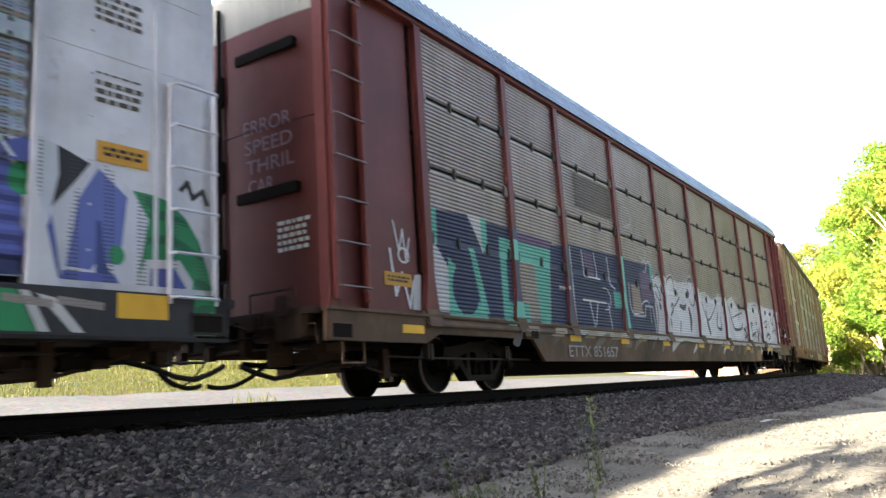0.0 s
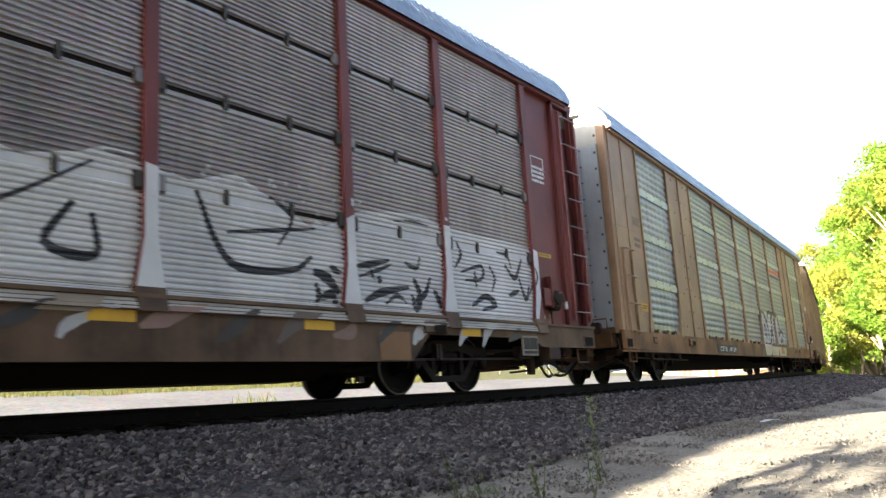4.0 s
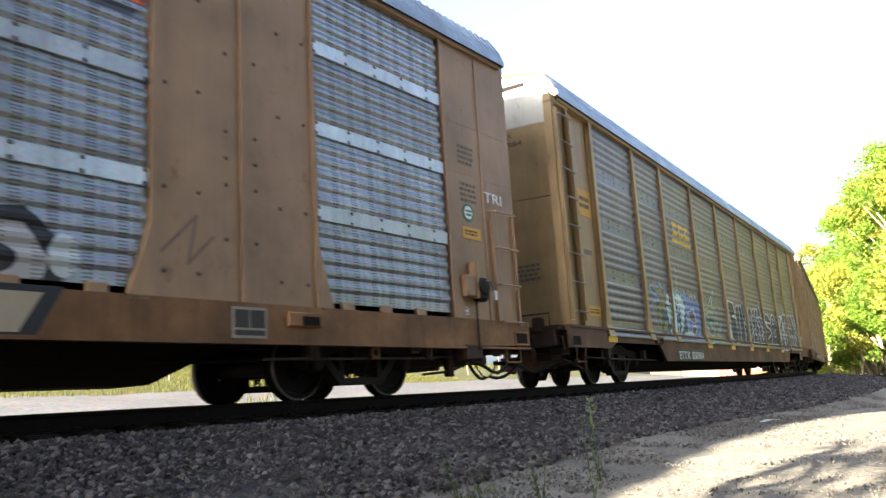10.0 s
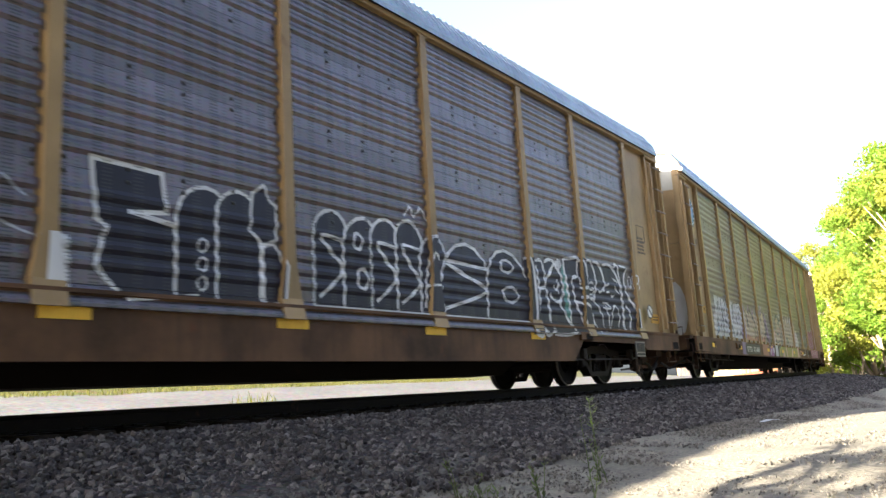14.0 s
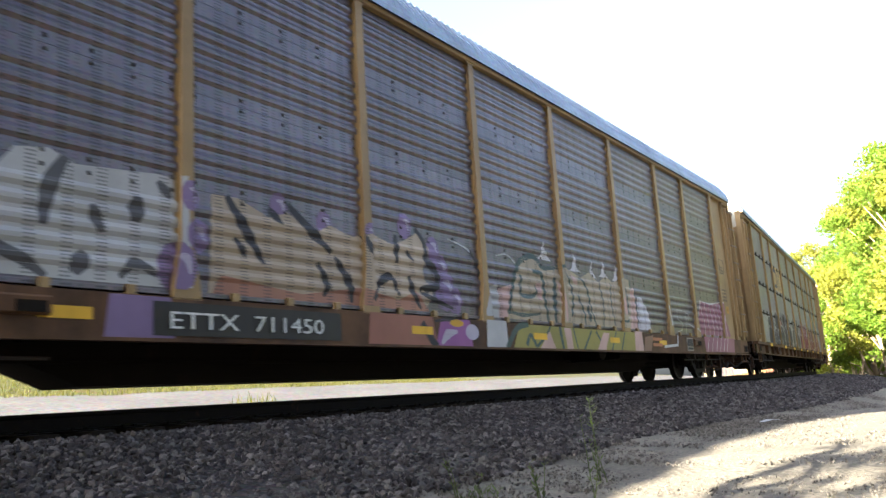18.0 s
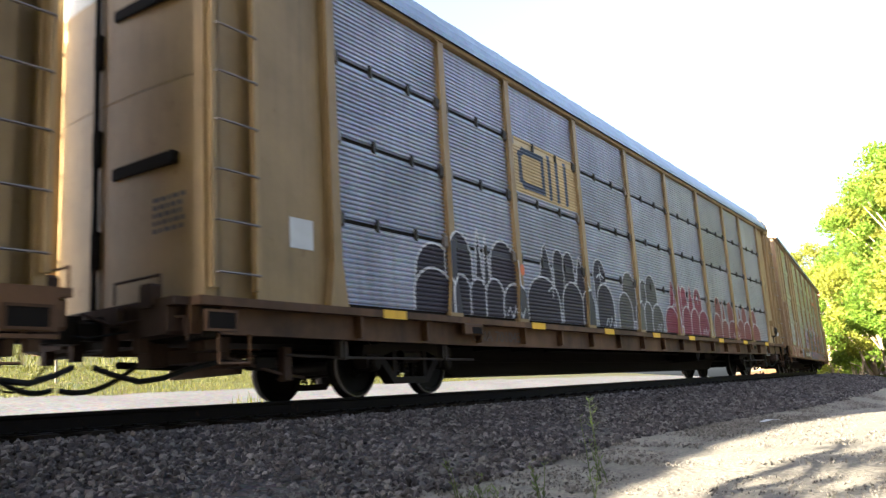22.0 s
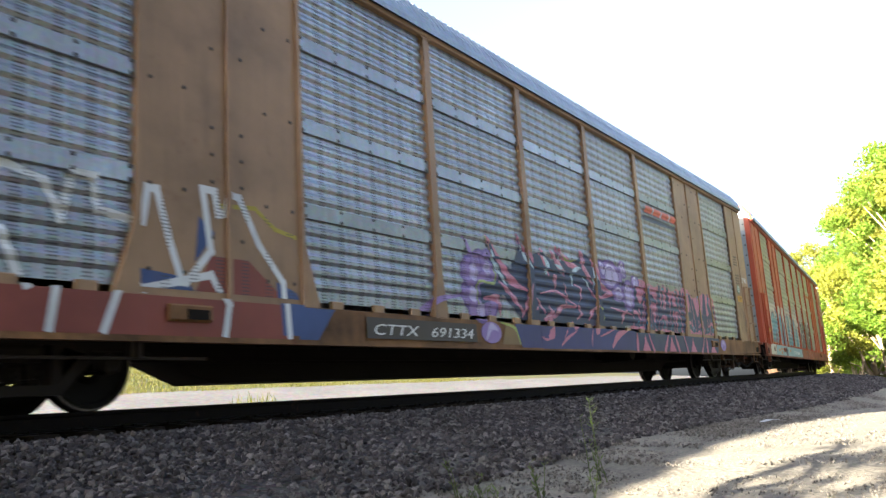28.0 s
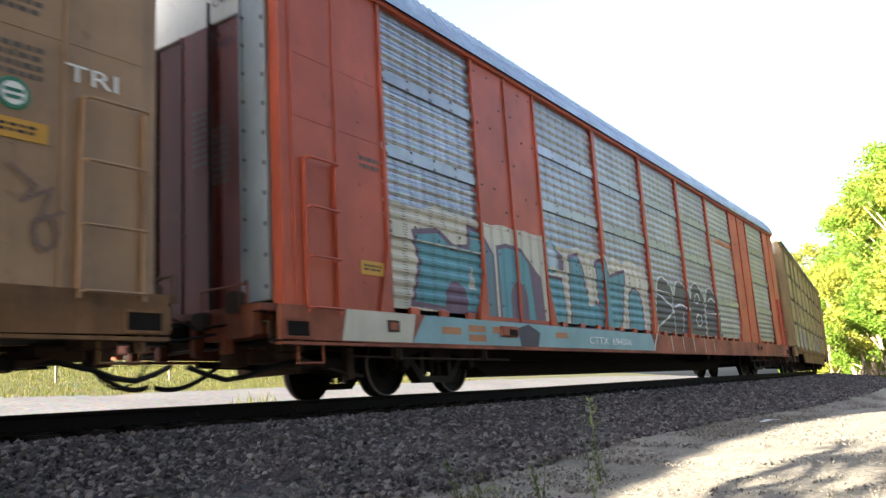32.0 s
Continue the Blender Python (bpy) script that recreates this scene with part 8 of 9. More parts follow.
for x, z, rr in ((-3.5, 1.45, 0.22), (-3.45, 1.8, 0.25), (-3.2, 1.95, 0.22), (-2.95, 2.0, 0.2), (-3.3, 1.25, 0.24), (-2.8, 1.82, 0.2), (-2.9, 1.3, 0.2), (-3.05, 1.6, 0.26)):
    m.letter(VIOLET, (0.15, 0.10, 0.28), oval(x, z, rr, rr), 0.04)
for x, z, rr in ((-3.4, 1.45, 0.11), (-3.35, 1.8, 0.12), (-2.95, 1.9, 0.1), (-3.2, 1.2, 0.12)):
    m.fill(LILY, oval(x, z, rr, rr * 1.2))
m.fill(VIOLET, oval(-3.05, 0.86, 0.3, 0.17)).swoop(LILY, [(-3.2, 0.75), (-3.05, 0.95), (-2.85, 0.9)], 0.04, 0.04, 0.12).fill((0.20, 0.13, 0.06), [(-2.75, 0.68), (-2.6, 1.0), (-2.2, 0.95), (-2.1, 0.68)])
m.swoop(LIME, [(-2.75, 1.03), (-2.3, 0.95), (-2.15, 0.68)], 0.03, 0.03, 0.06)
m.fill((0.045, 0.05, 0.15), [(-2.1, 0.64), (-2.3, 1.03), (2.1, 1.03), (1.7, 0.64)])
m.fill(NIGHT, [(-3.2, 1.3), (-3.2, 1.62), (-2.6, 1.75), (-2.9, 2.25), (-2.2, 1.95), (-1.85, 2.4), (-1.2, 2.2), (-0.4, 2.3), (0.1, 2.25), (0.7, 2.4), (1.4, 2.0), (2.2, 1.75), (2.6, 1.4), (2.6, 1.12), (-1.9, 1.12), (-2.5, 1.5)])
m.swoop(LIME, [(-3.28, 1.3), (-3.24, 1.66), (-2.7, 1.72), (-2.98, 2.46)], 0.03, 0.03, 0.05)
for x, z, k in ((-2.85, 2.4, 1.25), (-1.85, 2.55, 0.9), (-1.0, 2.4, 0.75), (-0.4, 2.5, 0.8), (0.65, 2.5, 0.7), (1.05, 2.4, 0.6)):
    m.swoop(ROSY, [(x - 0.08, z + 0.06), (x + 0.1 * k, z - 0.22 * k), (x + 0.5 * k, z - 0.5 * k), (x + 0.95 * k, z - 0.62 * k)], 0.05, 0.03, 0.22 * k)
    m.swoop(NIGHT, [(x - 0.02, z - 0.04), (x + 0.12 * k, z - 0.32 * k), (x + 0.5 * k, z - 0.62 * k)], 0.04, 0.05, 0.16 * k)
    m.swoop(ICE, [(x + 0.02, z - 0.14 * k), (x + 0.14 * k, z - 0.36 * k), (x + 0.4 * k, z - 0.58 * k)], 0.02, 0.02, 0.1 * k)
for pts, w in (([(-2.6, 1.72), (-2.2, 1.5), (-1.8, 1.2)], 0.12), ([(-3.1, 1.4), (-2.7, 1.42), (-2.6, 1.15)], 0.16), ([(-1.5, 1.3), (-0.9, 1.5), (-0.2, 1.45), (0.5, 1.6)], 0.12), ([(-0.9, 1.12), (-0.3, 1.3), (0.4, 1.3), (0.6, 1.12)], 0.13),
               ([(0.8, 1.15), (1.0, 1.5), (1.4, 1.6), (1.9, 1.5)], 0.14), ([(1.1, 1.8), (1.6, 1.75), (2.2, 1.78)], 0.12), ([(1.5, 1.15), (1.8, 1.45), (2.3, 1.45), (2.6, 1.2)], 0.16), ([(-1.9, 1.15), (-1.7, 1.4), (-1.55, 1.75)], 0.1),
               ([(0.0, 0.66), (0.4, 0.92), (1.2, 1.0)], 0.1), ([(1.6, 0.66), (1.85, 0.95), (2.5, 1.02)], 0.2), ([(-1.3, 0.7), (-0.8, 0.95), (-0.1, 1.02)], 0.09)):
    m.swoop(ROSY, pts, 0.03, 0.03, w).swoop((0.58, 0.32, 0.40), [(p[0], p[1] + w * 0.2) for p in pts], 0.01, 0.01, w * 0.35)
m.fill(NIGHT, [(2.55, 0.64), (2.5, 1.04), (9.2, 1.04), (9.0, 0.64)])
m.fill((0.16, 0.11, 0.28), [(2.0, 0.66), (2.2, 0.95), (2.6, 1.0), (2.9, 0.66)]).swoop(LIME, [(1.9, 0.75), (2.2, 1.02), (2.55, 0.9)], 0.02, 0.03, 0.06)
wild_style(m, 2.9, 9.35, 1.1, 2.25, 7, NIGHT, ROSY, (0.055, 0.09, 0.13), SKYB, 37)
m.fill(NIGHT, [(-1.43, 2.29), (-1, 2.39), (-0.74, 2.25), (-0.1, 2.31), (0.21, 2.33), (0.55, 2.43), (0.66, 2.58), (1.07, 2.48), (1.22, 2.04), (1.55, 1.96), (1.89, 1.87), (2.25, 1.78), (3.06, 1.72), (3.14, 1.29), (3.02, 1.19), (-1.38, 1.12)])
m.fill((0.045, 0.05, 0.15), [(-1.41, 1.02), (2.95, 1.09), (2.92, 0.65), (-1.39, 0.63)])
for pts, w in (([(-0.69, 2.45), (-0.46, 2.22), (-0.16, 2.03)], 0.2),
               ([(-1.15, 2.34), (-0.94, 2.13), (-0.83, 1.96)], 0.14),
               ([(-0.35, 2.53), (-0.04, 2.31), (0.41, 2.19)], 0.2),
               ([(0.55, 2.58), (0.71, 2.46), (0.66, 2.26), (1.06, 1.95)], 0.2),
               ([(1.07, 2.48), (1.23, 2.24), (1.46, 2.01), (1.89, 1.87), (2.16, 1.77)], 0.2),
               ([(-1.22, 1.61), (-0.67, 1.7), (-0.33, 1.64), (0.22, 1.46)], 0.07),
               ([(0.22, 1.44), (-0.39, 1.42), (-0.71, 1.23), (-0.92, 1.41)], 0.12),
               ([(0.28, 1.49), (0.41, 1.33), (0.22, 1.21)], 0.1),
               ([(0.76, 1.21), (0.91, 1.38), (1.21, 1.52)], 0.12),
               ([(-1.11, 1.14), (-0.86, 1.22), (-0.74, 1.3)], 0.2),
               ([(0.41, 1.56), (0.48, 1.81), (0.22, 1.89)], 0.07),
               ([(2.42, 1.22), (2.52, 1.39), (2.83, 1.55)], 0.12),
               ([(-0.66, 1.97), (-0.59, 1.95), (-0.62, 1.74)], 0.16),
               ([(-1.4, 1.55), (-1.21, 1.38), (-1.06, 1.25)], 0.06),
               ([(1.88, 1.53), (2.24, 1.5), (3.04, 1.43)], 0.06),
               ([(1.37, 1.68), (1.71, 1.78), (2.25, 1.83)], 0.12),
               ([(-0.22, 1.88), (-0.16, 1.61), (-0.24, 1.46)], 0.05),
               ([(0.84, 1.86), (1.14, 1.71), (1.54, 1.7)], 0.07)):
    m.swoop(ROSY, pts, w * 0.25, w * 0.2, w).swoop((0.58, 0.32, 0.40), [(p[0] + 0.02, p[1] + w * 0.2) for p in pts], 0.01, 0.01, w * 0.3)
for pts, w in (([(-1.13, 0.82), (-0.99, 0.9), (-0.89, 1.03)], 0.2),
               ([(0.89, 0.95), (1, 1.04), (1.12, 1.11)], 0.2),
               ([(1.62, 0.69), (1.98, 0.94), (2.54, 1.07)], 0.16),
               ([(0.64, 0.7), (0.68, 0.88), (0.75, 1.03)], 0.06),
               ([(-0.68, 0.69), (-0.41, 0.83), (0.05, 0.99)], 0.07),
               ([(-0.06, 1.01), (0.02, 1.07), (0.11, 1.05)], 0.2),
               ([(-1.4, 0.83), (-1.22, 0.79), (-1.08, 0.81)], 0.06),
               ([(-0.52, 0.82), (-0.39, 0.96), (-0.36, 1.01)], 0.04),
               ([(1.07, 0.9), (1.47, 0.99), (1.81, 1.06)], 0.05)):
    m.swoop(ROSY, pts, w * 0.4, w * 0.2, w)
for pts, w in (([(-1.03, 2.33), (-0.89, 2.14), (-0.96, 1.97)], 0.16), ([(-0.6, 2.2), (-0.34, 2.14), (-0.25, 2.01)], 0.1), ([(0.15, 1.85), (0.11, 2.05), (0.33, 2.2), (0.52, 2.23)], 0.12), ([(1.09, 2.31), (1.14, 2.09), (1.1, 1.83)], 0.1), ([(0.62, 2.07), (0.8, 1.95), (0.93, 1.86)], 0.05)):
    m.swoop(ICE, pts, 0.02, 0.02, w)
m.swoop(LIME, [(-0.26, 2.44), (0.02, 2.32), (0.41, 2.4)], 0.02, 0.02, 0.05).swoop(LIME, [(1.21, 1.5), (1.41, 1.42), (1.32, 1.23)], 0.02, 0.02, 0.06).swoop(LIME, [(1.46, 2.01), (1.89, 1.93), (2.26, 1.88)], 0.02, 0.02, 0.05)
m.letter(VIOLET, (0.15, 0.10, 0.28), oval(1.99, 2.23, 0.58, 0.31), 0.04).fill(LILY, oval(2.02, 2.19, 0.35, 0.19)).swoop((0.56, 0.52, 0.66), [(1.642, 2.292), (1.99, 2.447), (2.338, 2.323)], 0.02, 0.02, 0.06)
m.letter(VIOLET, (0.15, 0.10, 0.28), oval(2.68, 2.41, 0.18, 0.19), 0.04).fill(LILY, oval(2.71, 2.37, 0.11, 0.11)).swoop((0.56, 0.52, 0.66), [(2.572, 2.448), (2.68, 2.543), (2.788, 2.467)], 0.02, 0.02, 0.06)
m.letter(VIOLET, (0.15, 0.10, 0.28), oval(2.9, 1.85, 0.35, 0.33), 0.04).fill(LILY, oval(2.93, 1.81, 0.21, 0.20)).swoop((0.56, 0.52, 0.66), [(2.69, 1.916), (2.9, 2.081), (3.11, 1.949)], 0.02, 0.02, 0.06)
m.letter(VIOLET, (0.15, 0.10, 0.28), oval(2.35, 1.86, 0.32, 0.17), 0.04).fill(LILY, oval(2.38, 1.82, 0.19, 0.10)).swoop((0.56, 0.52, 0.66), [(2.158, 1.894), (2.35, 1.979), (2.542, 1.911)], 0.02, 0.02, 0.06)
m.letter(VIOLET, (0.15, 0.10, 0.28), oval(3.31, 2.19, 0.23, 0.12), 0.04).fill(LILY, oval(3.34, 2.15, 0.14, 0.07)).swoop((0.56, 0.52, 0.66), [(3.172, 2.214), (3.31, 2.274), (3.448, 2.226)], 0.02, 0.02, 0.06)
m.letter(VIOLET, (0.15, 0.10, 0.28), oval(1.56, 2.33, 0.15, 0.17), 0.04).fill(LILY, oval(1.59, 2.29, 0.09, 0.10)).swoop((0.56, 0.52, 0.66), [(1.47, 2.364), (1.56, 2.449), (1.65, 2.381)], 0.02, 0.02, 0.06)
r_ = random.Random(44)
for i in range(11):
    x = 3.0 + i * 0.56 + r_.uniform(-0.15, 0.15)
    k = r_.uniform(-0.3, 0.35)
    if i % 3 == 1:
        m.fill(ROSY, [(x - 0.2, 0.64), (x - 0.05, r_.uniform(0.8, 0.9)), (x + 0.02, 1.0), (x + 0.12, 0.84), (x + 0.3, 0.64)])
    else:
        m.swoop(ROSY, [(x, 0.62), (x + k * 0.5, 0.82), (x + k, 1.04)], 0.12, 0.04, r_.uniform(0.06, 0.14))
    m.swoop(SKYB, [(x + 0.3, 1.14), (x + 0.36, 1.3), (x + 0.5, 1.2)], 0.02, 0.02, 0.04)
m.fill(VIOLET, oval(9.55, 0.86, 0.26, 0.16)).swoop(LILY, [(9.4, 0.78), (9.55, 0.94), (9.7, 0.85)], 0.03, 0.03, 0.1)
m.fill((0.55, 0.12, 0.06), [(4.5, 4.0), (4.62, 4.2), (6.8, 4.2), (6.68, 4.0)]).fill((0.06, 0.07, 0.10), [(4.36, 3.84), (4.42, 3.93), (6.62, 3.93), (6.58, 3.84)])
for x in (5.02, 5.6, 6.2):
    m.line((0.46, 0.48, 0.50), [(x, 4.0), (x + 0.12, 4.2)], 0.07)
m.fill((0.06, 0.05, 0.045), [(-6.05, 0.70), (-3.5, 0.70), (-3.5, 0.97), (-6.05, 0.97)])
m.line((0.14, 0.09, 0.07), [(12.2, 2.05), (12.4, 1.9), (12.3, 1.75), (12.55, 1.9), (12.45, 1.6), (12.65, 1.7)], 0.03).line((0.14, 0.09, 0.07), oval(12.5, 1.5, 0.1, 0.15, 8), 0.03, True)
m.put("white-edged letters and a long pink, navy and violet piece")

# orange car: cream ground with teal letters, then a black tag
m = Mural(7)
IVORY, TEAL, MAUVE = (0.50, 0.46, 0.36), (0.09, 0.24, 0.28), (0.12, 0.07, 0.11)
m.fill(IVORY, ragged(-11.6, -1.8, 1.1, 2.62, 26, 0.08, 41))
m.fill(IVORY, [(-12.7, 0.66), (-12.6, 1.04), (-11.2, 1.04), (-11.3, 0.66)]).fill((0.20, 0.32, 0.34), [(-11.3, 0.66), (-11.0, 1.04), (-2.0, 1.04), (-1.8, 0.66)])
m.letter(TEAL, MAUVE, [(-11.1, 2.2), (-10.95, 1.8), (-11.15, 1.2), (-8.95, 1.12), (-8.95, 2.1), (-9.3, 2.45), (-9.6, 2.48), (-9.7, 2.15), (-10.1, 2.1), (-10.5, 2.3)], 0.08)
m.fill(MAUVE, dome(-10.35, -9.75, 1.12, 1.6)).fill(IVORY, [(-9.7, 1.5), (-9.6, 1.9), (-9.5, 1.5)]).fill((0.10, 0.17, 0.20), [(-9.3, 1.12), (-9.3, 2.3), (-8.95, 2.1), (-8.95, 1.12)])
m.letter(TEAL, MAUVE, [(-8.8, 1.08), (-8.8, 2.25), (-8.5, 2.32), (-8.0, 2.3), (-7.55, 2.0), (-7.4, 1.08)], 0.07).fill(MAUVE, dome(-8.45, -7.85, 1.1, 1.75)).fill(MAUVE, [(-7.6, 1.1), (-7.75, 2.1), (-7.3, 1.9), (-7.25, 1.1)])
m.letter(TEAL, MAUVE, [(-7.05, 1.08), (-7.05, 1.95), (-6.4, 1.95), (-6.3, 1.08)], 0.05).letter((0.40, 0.47, 0.52), TEAL, oval(-6.8, 2.32, 0.28, 0.28), 0.06).fill(MAUVE, [(-6.52, 2.5), (-6.3, 2.4), (-6.35, 2.1), (-6.55, 2.1)])
m.letter(TEAL, MAUVE, [(-6.1, 1.08), (-6.05, 2.4), (-5.6, 2.5), (-5.3, 1.8), (-4.7, 1.5), (-4.8, 2.4), (-4.4, 2.55), (-4.1, 2.2), (-3.2, 2.4), (-3.4, 1.6), (-3.6, 1.08)], 0.07)
m.fill(IVORY, [(-5.25, 1.5), (-5.2, 2.3), (-4.9, 1.55)]).letter(TEAL, MAUVE, dome(-3.1, -2.2, 1.1, 2.05), 0.06)
for x, z in ((-9.9, 0.9), (-9.2, 0.9), (-9.9, 0.76), (-7.0, 0.88), (-10.6, 0.85)):
    m.fill((0.36, 0.16, 0.07), [(x, z - 0.05), (x + 0.5, z - 0.05), (x + 0.5, z + 0.05), (x, z + 0.05)])
m.fill((0.03, 0.025, 0.05), [(-8.3, 0.66), (-8.4, 0.95), (-8.0, 1.03), (-7.6, 0.9), (-7.7, 0.66)])
throw_up(m, -1.3, 4.2, 1.1, 2.55, 4, (0.05, 0.05, 0.06), (0.55, 0.55, 0.55), 44, 0.05)
m.line((0.55, 0.5, 0.45), [(-1.9, 0.7), (-1.4, 1.3), (-1.2, 2.0)], 0.05)
for x in (-0.6, 0.3, 1.2, 2.2, 3.1):
    m.line((0.55, 0.55, 0.55), [(x, 1.04), (x + 0.05, 0.68)], 0.03)
m.fill((0.40, 0.14, 0.06), [(4.8, 4.06), (4.9, 4.22), (7.0, 4.22), (6.9, 4.06)])
for z in (2.35, 2.55, 2.8, 3.05, 3.3):
    m.fill((0.5, 0.45, 0.38), oval(-11.7, z, 0.05, 0.06, 8))
m.put("teal letters on a cream ground beside a black tag")

# last cars: pale lettering low on the side
for k in (8, 9):
    m = Mural(k)
    throw_up(m, -9.5, -3.0, 1.12, 2.0, 6, (0.30, 0.31, 0.30), (0.5, 0.5, 0.5), 50 + k, 0.04)
    throw_up(m, 0.5, 6.5, 1.12, 2.1, 6, (0.34, 0.34, 0.33), (0.12, 0.12, 0.12), 60 + k, 0.04)
    m.put("pale grey sprayed letters")


# ---------------------------------------------------------------- numbers, plates and stencils
def bars(parent, x, y, z, w, rows, h, mat, name="stencil", face=0, label="small stencilled lines"):
    """Writing too small to read: short bars of its size and colour."""
    sh, r = Shape(), random.Random(int(abs(x * 91 + z * 37)))
    for i in range(rows):
        zz, p = z - i * h * 1.7, 0.0
        while p < w * 0.9:
            q = min(p + r.uniform(0.08, 0.22) * max(w, 0.3), w)
            if face == 0:
                sh.add([(x + p, y, zz), (x + q, y, zz), (x + q, y, zz + h), (x + p, y, zz + h)], [(0, 1, 2, 3)])
            else:
                sh.add([(x, y - p, zz), (x, y - q, zz), (x, y - q, zz + h), (x, y - p, zz + h)], [(0, 1, 2, 3)])
            p = q + 0.025
    return tagged(part(name, sh, mat, parent, label), kind="stuff")


def plate(parent, x0, x1, z0, z1, y, mat, name="notice_plate", label="yellow notice plate", lines=2):
    """A small painted plate with two lines too small to read."""
    pl = part(name, Shape().box(x0, x1, y - 0.008, y, z0, z1), mat, parent, label)
    bars(pl, x0 + 0.06, y - 0.011, z1 - (z1 - z0) * 0.42, x1 - x0 - 0.12, lines, (z1 - z0) * 0.16, LETTER_K)
    return pl


STENCIL = painted("faded_stencil", (0.10, 0.085, 0.07), 0.7, dirty=0.2)
DULL = painted("dull_white_lettering", (0.36, 0.34, 0.33), 0.7, (0.12, 0.1, 0.09), 0.6, 0.1)
MARKS = [(1, "ETTX 851657", -7.3, 0.50, 2.35, 0.30, DULL, 0.0), (2, "CTTX   691391", -5.78, 0.71, 2.1, 0.19, LETTER_W, 0.2), (3, "ETTX  850984", -7.25, 0.47, 2.2, 0.27, LETTER_W, 0.0), (4, "ETTX  711450", -7.3, 0.73, 2.1, 0.24, LETTER_W, 0.0),
         (5, "CNA 701045", -8.55, 0.73, 1.5, 0.24, STENCIL, 0.0), (6, "CTTX   691334", -5.95, 0.75, 2.3, 0.20, LETTER_W, 0.2), (7, "CTTX  694006", -5.6, 0.75, 2.2, 0.20, LETTER_W, 0.0)]
for k, text, x, z, w, size, mat, lean in MARKS:
    if k == 2:
        part("number_panel", Shape().box(-5.95, -3.5, -Y_SILL - 0.006, -Y_SILL, 0.655, 0.90), PLATE_K, CARS[k], "black panel under the car number")
    y = -Y_SILL - 0.03 if k != 5 else -Y_SILL + 0.09
    lettering(text, size, mat, CARS[k], x, y, z, "car_number", "stencilled car number", w, lean)

for k, x0, x1, z0, z1 in ((0, 12.26, 12.78, 2.24, 2.44), (3, -12.48, -11.86, 3.28, 3.82), (3, 12.37, 12.85, 1.28, 1.49), (3, -12.46, -11.84, 1.28, 1.48), (4, -12.46, -11.9, 1.72, 1.92), (4, 12.24, 12.44, 1.84, 2.04), (2, -12.34, -11.86, 1.50, 1.68), (2, 12.02, 12.5, 2.27, 2.45),
                          (6, -12.36, -11.88, 1.48, 1.70), (6, 12.02, 12.5, 2.28, 2.46), (7, -12.26, -11.8, 1.50, 1.68), (1, -12.44, -11.84, 1.42, 1.60), (1, 12.0, 12.44, 2.26, 2.34)):
    wide = SPECS[k]["type"] == "B"
    plate(CARS[k], x0, x1, z0, z1, -1.493 if wide else -1.423, NOTICE_Y)
for k, x, z, w, n, h in ((0, 12.22, 3.86, 0.5, 4, 0.045), (0, 12.24, 3.09, 0.5, 1, 0.02), (0, 12.24, 2.98, 0.5, 3, 0.05), (2, -12.3, 3.6, 0.45, 4, 0.03), (2, -12.3, 3.08, 0.42, 2, 0.08), (2, 12.02, 3.7, 0.42, 4, 0.05), (2, 12.02, 3.1, 0.42, 4, 0.05), (6, -12.3, 3.4, 0.45, 4, 0.03), (6, -12.3, 2.9, 0.42, 2, 0.07),
                         (6, 12.02, 3.7, 0.42, 4, 0.05), (6, 12.02, 3.1, 0.42, 4, 0.05), (4, -12.4, 3.75, 0.5, 3, 0.03), (4, -12.4, 2.6, 0.5, 1, 0.12), (4, 12.0, 3.2, 0.42, 3, 0.05), (4, 12.0, 2.5, 0.42, 4, 0.06), (3, 12.0, 3.2, 0.42, 5, 0.05), (1, 12.0, 3.9, 0.42, 4, 0.05), (3, -12.4, 2.5, 0.4, 1, 0.1),
                         (7, -12.2, 3.0, 0.4, 2, 0.06), (5, 12.0, 3.2, 0.42, 4, 0.05)):
    wide = SPECS[k]["type"] == "B"
    bars(CARS[k], x, -1.494 if wide else -1.424, z, w, n, h, LETTER_W if k == 1 else STENCIL)
for k in (2, 6):
    lettering("TRI", 0.24, LETTER_W, CARS[k], 12.62, -1.53, 2.92, "rack_type", "white stencilled word", 0.5)
    badge = Shape().lathe([(0.0, -0.008), (0.105, -0.008)], 16, 12.2, -1.493, 2.68).lathe([(0.105, -0.008), (0.14, -0.008), (0.15, 0.0)], 16, 12.2, -1.493, 2.68, 1)
    badge.box(12.12, 12.28, -1.506, -1.502, 2.69, 2.72, 0, 1).box(12.13, 12.27, -1.506, -1.502, 2.63, 2.66, 0, 1)
    part("emblem", badge, (LETTER_W, spray(0.04, 0.16, 0.10)), CARS[k], "small round white emblem with a green rim")
ring = Shape().lathe([(0.41, -0.006), (0.29, -0.006)], 28, -12.30, -1.424, 4.52)
ring.lathe([(0.29, -0.006), (0.0, -0.006)], 28, -12.30, -1.424, 4.52, 1)
for q in range(14):
    ring.box(-12.30 + 0.35 * math.cos(q * 0.449) - 0.035, -12.30 + 0.35 * math.cos(q * 0.449) + 0.035, -1.434, -1.429, 4.52 + 0.35 * math.sin(q * 0.449) - 0.03, 4.52 + 0.35 * math.sin(q * 0.449) + 0.03, 0, 2)
part("round_emblem", ring, [spray(0.03, 0.09, 0.08), spray(0.14, 0.25, 0.42), spray(0.5, 0.56, 0.62)], CARS[4], "round dark green and blue emblem")
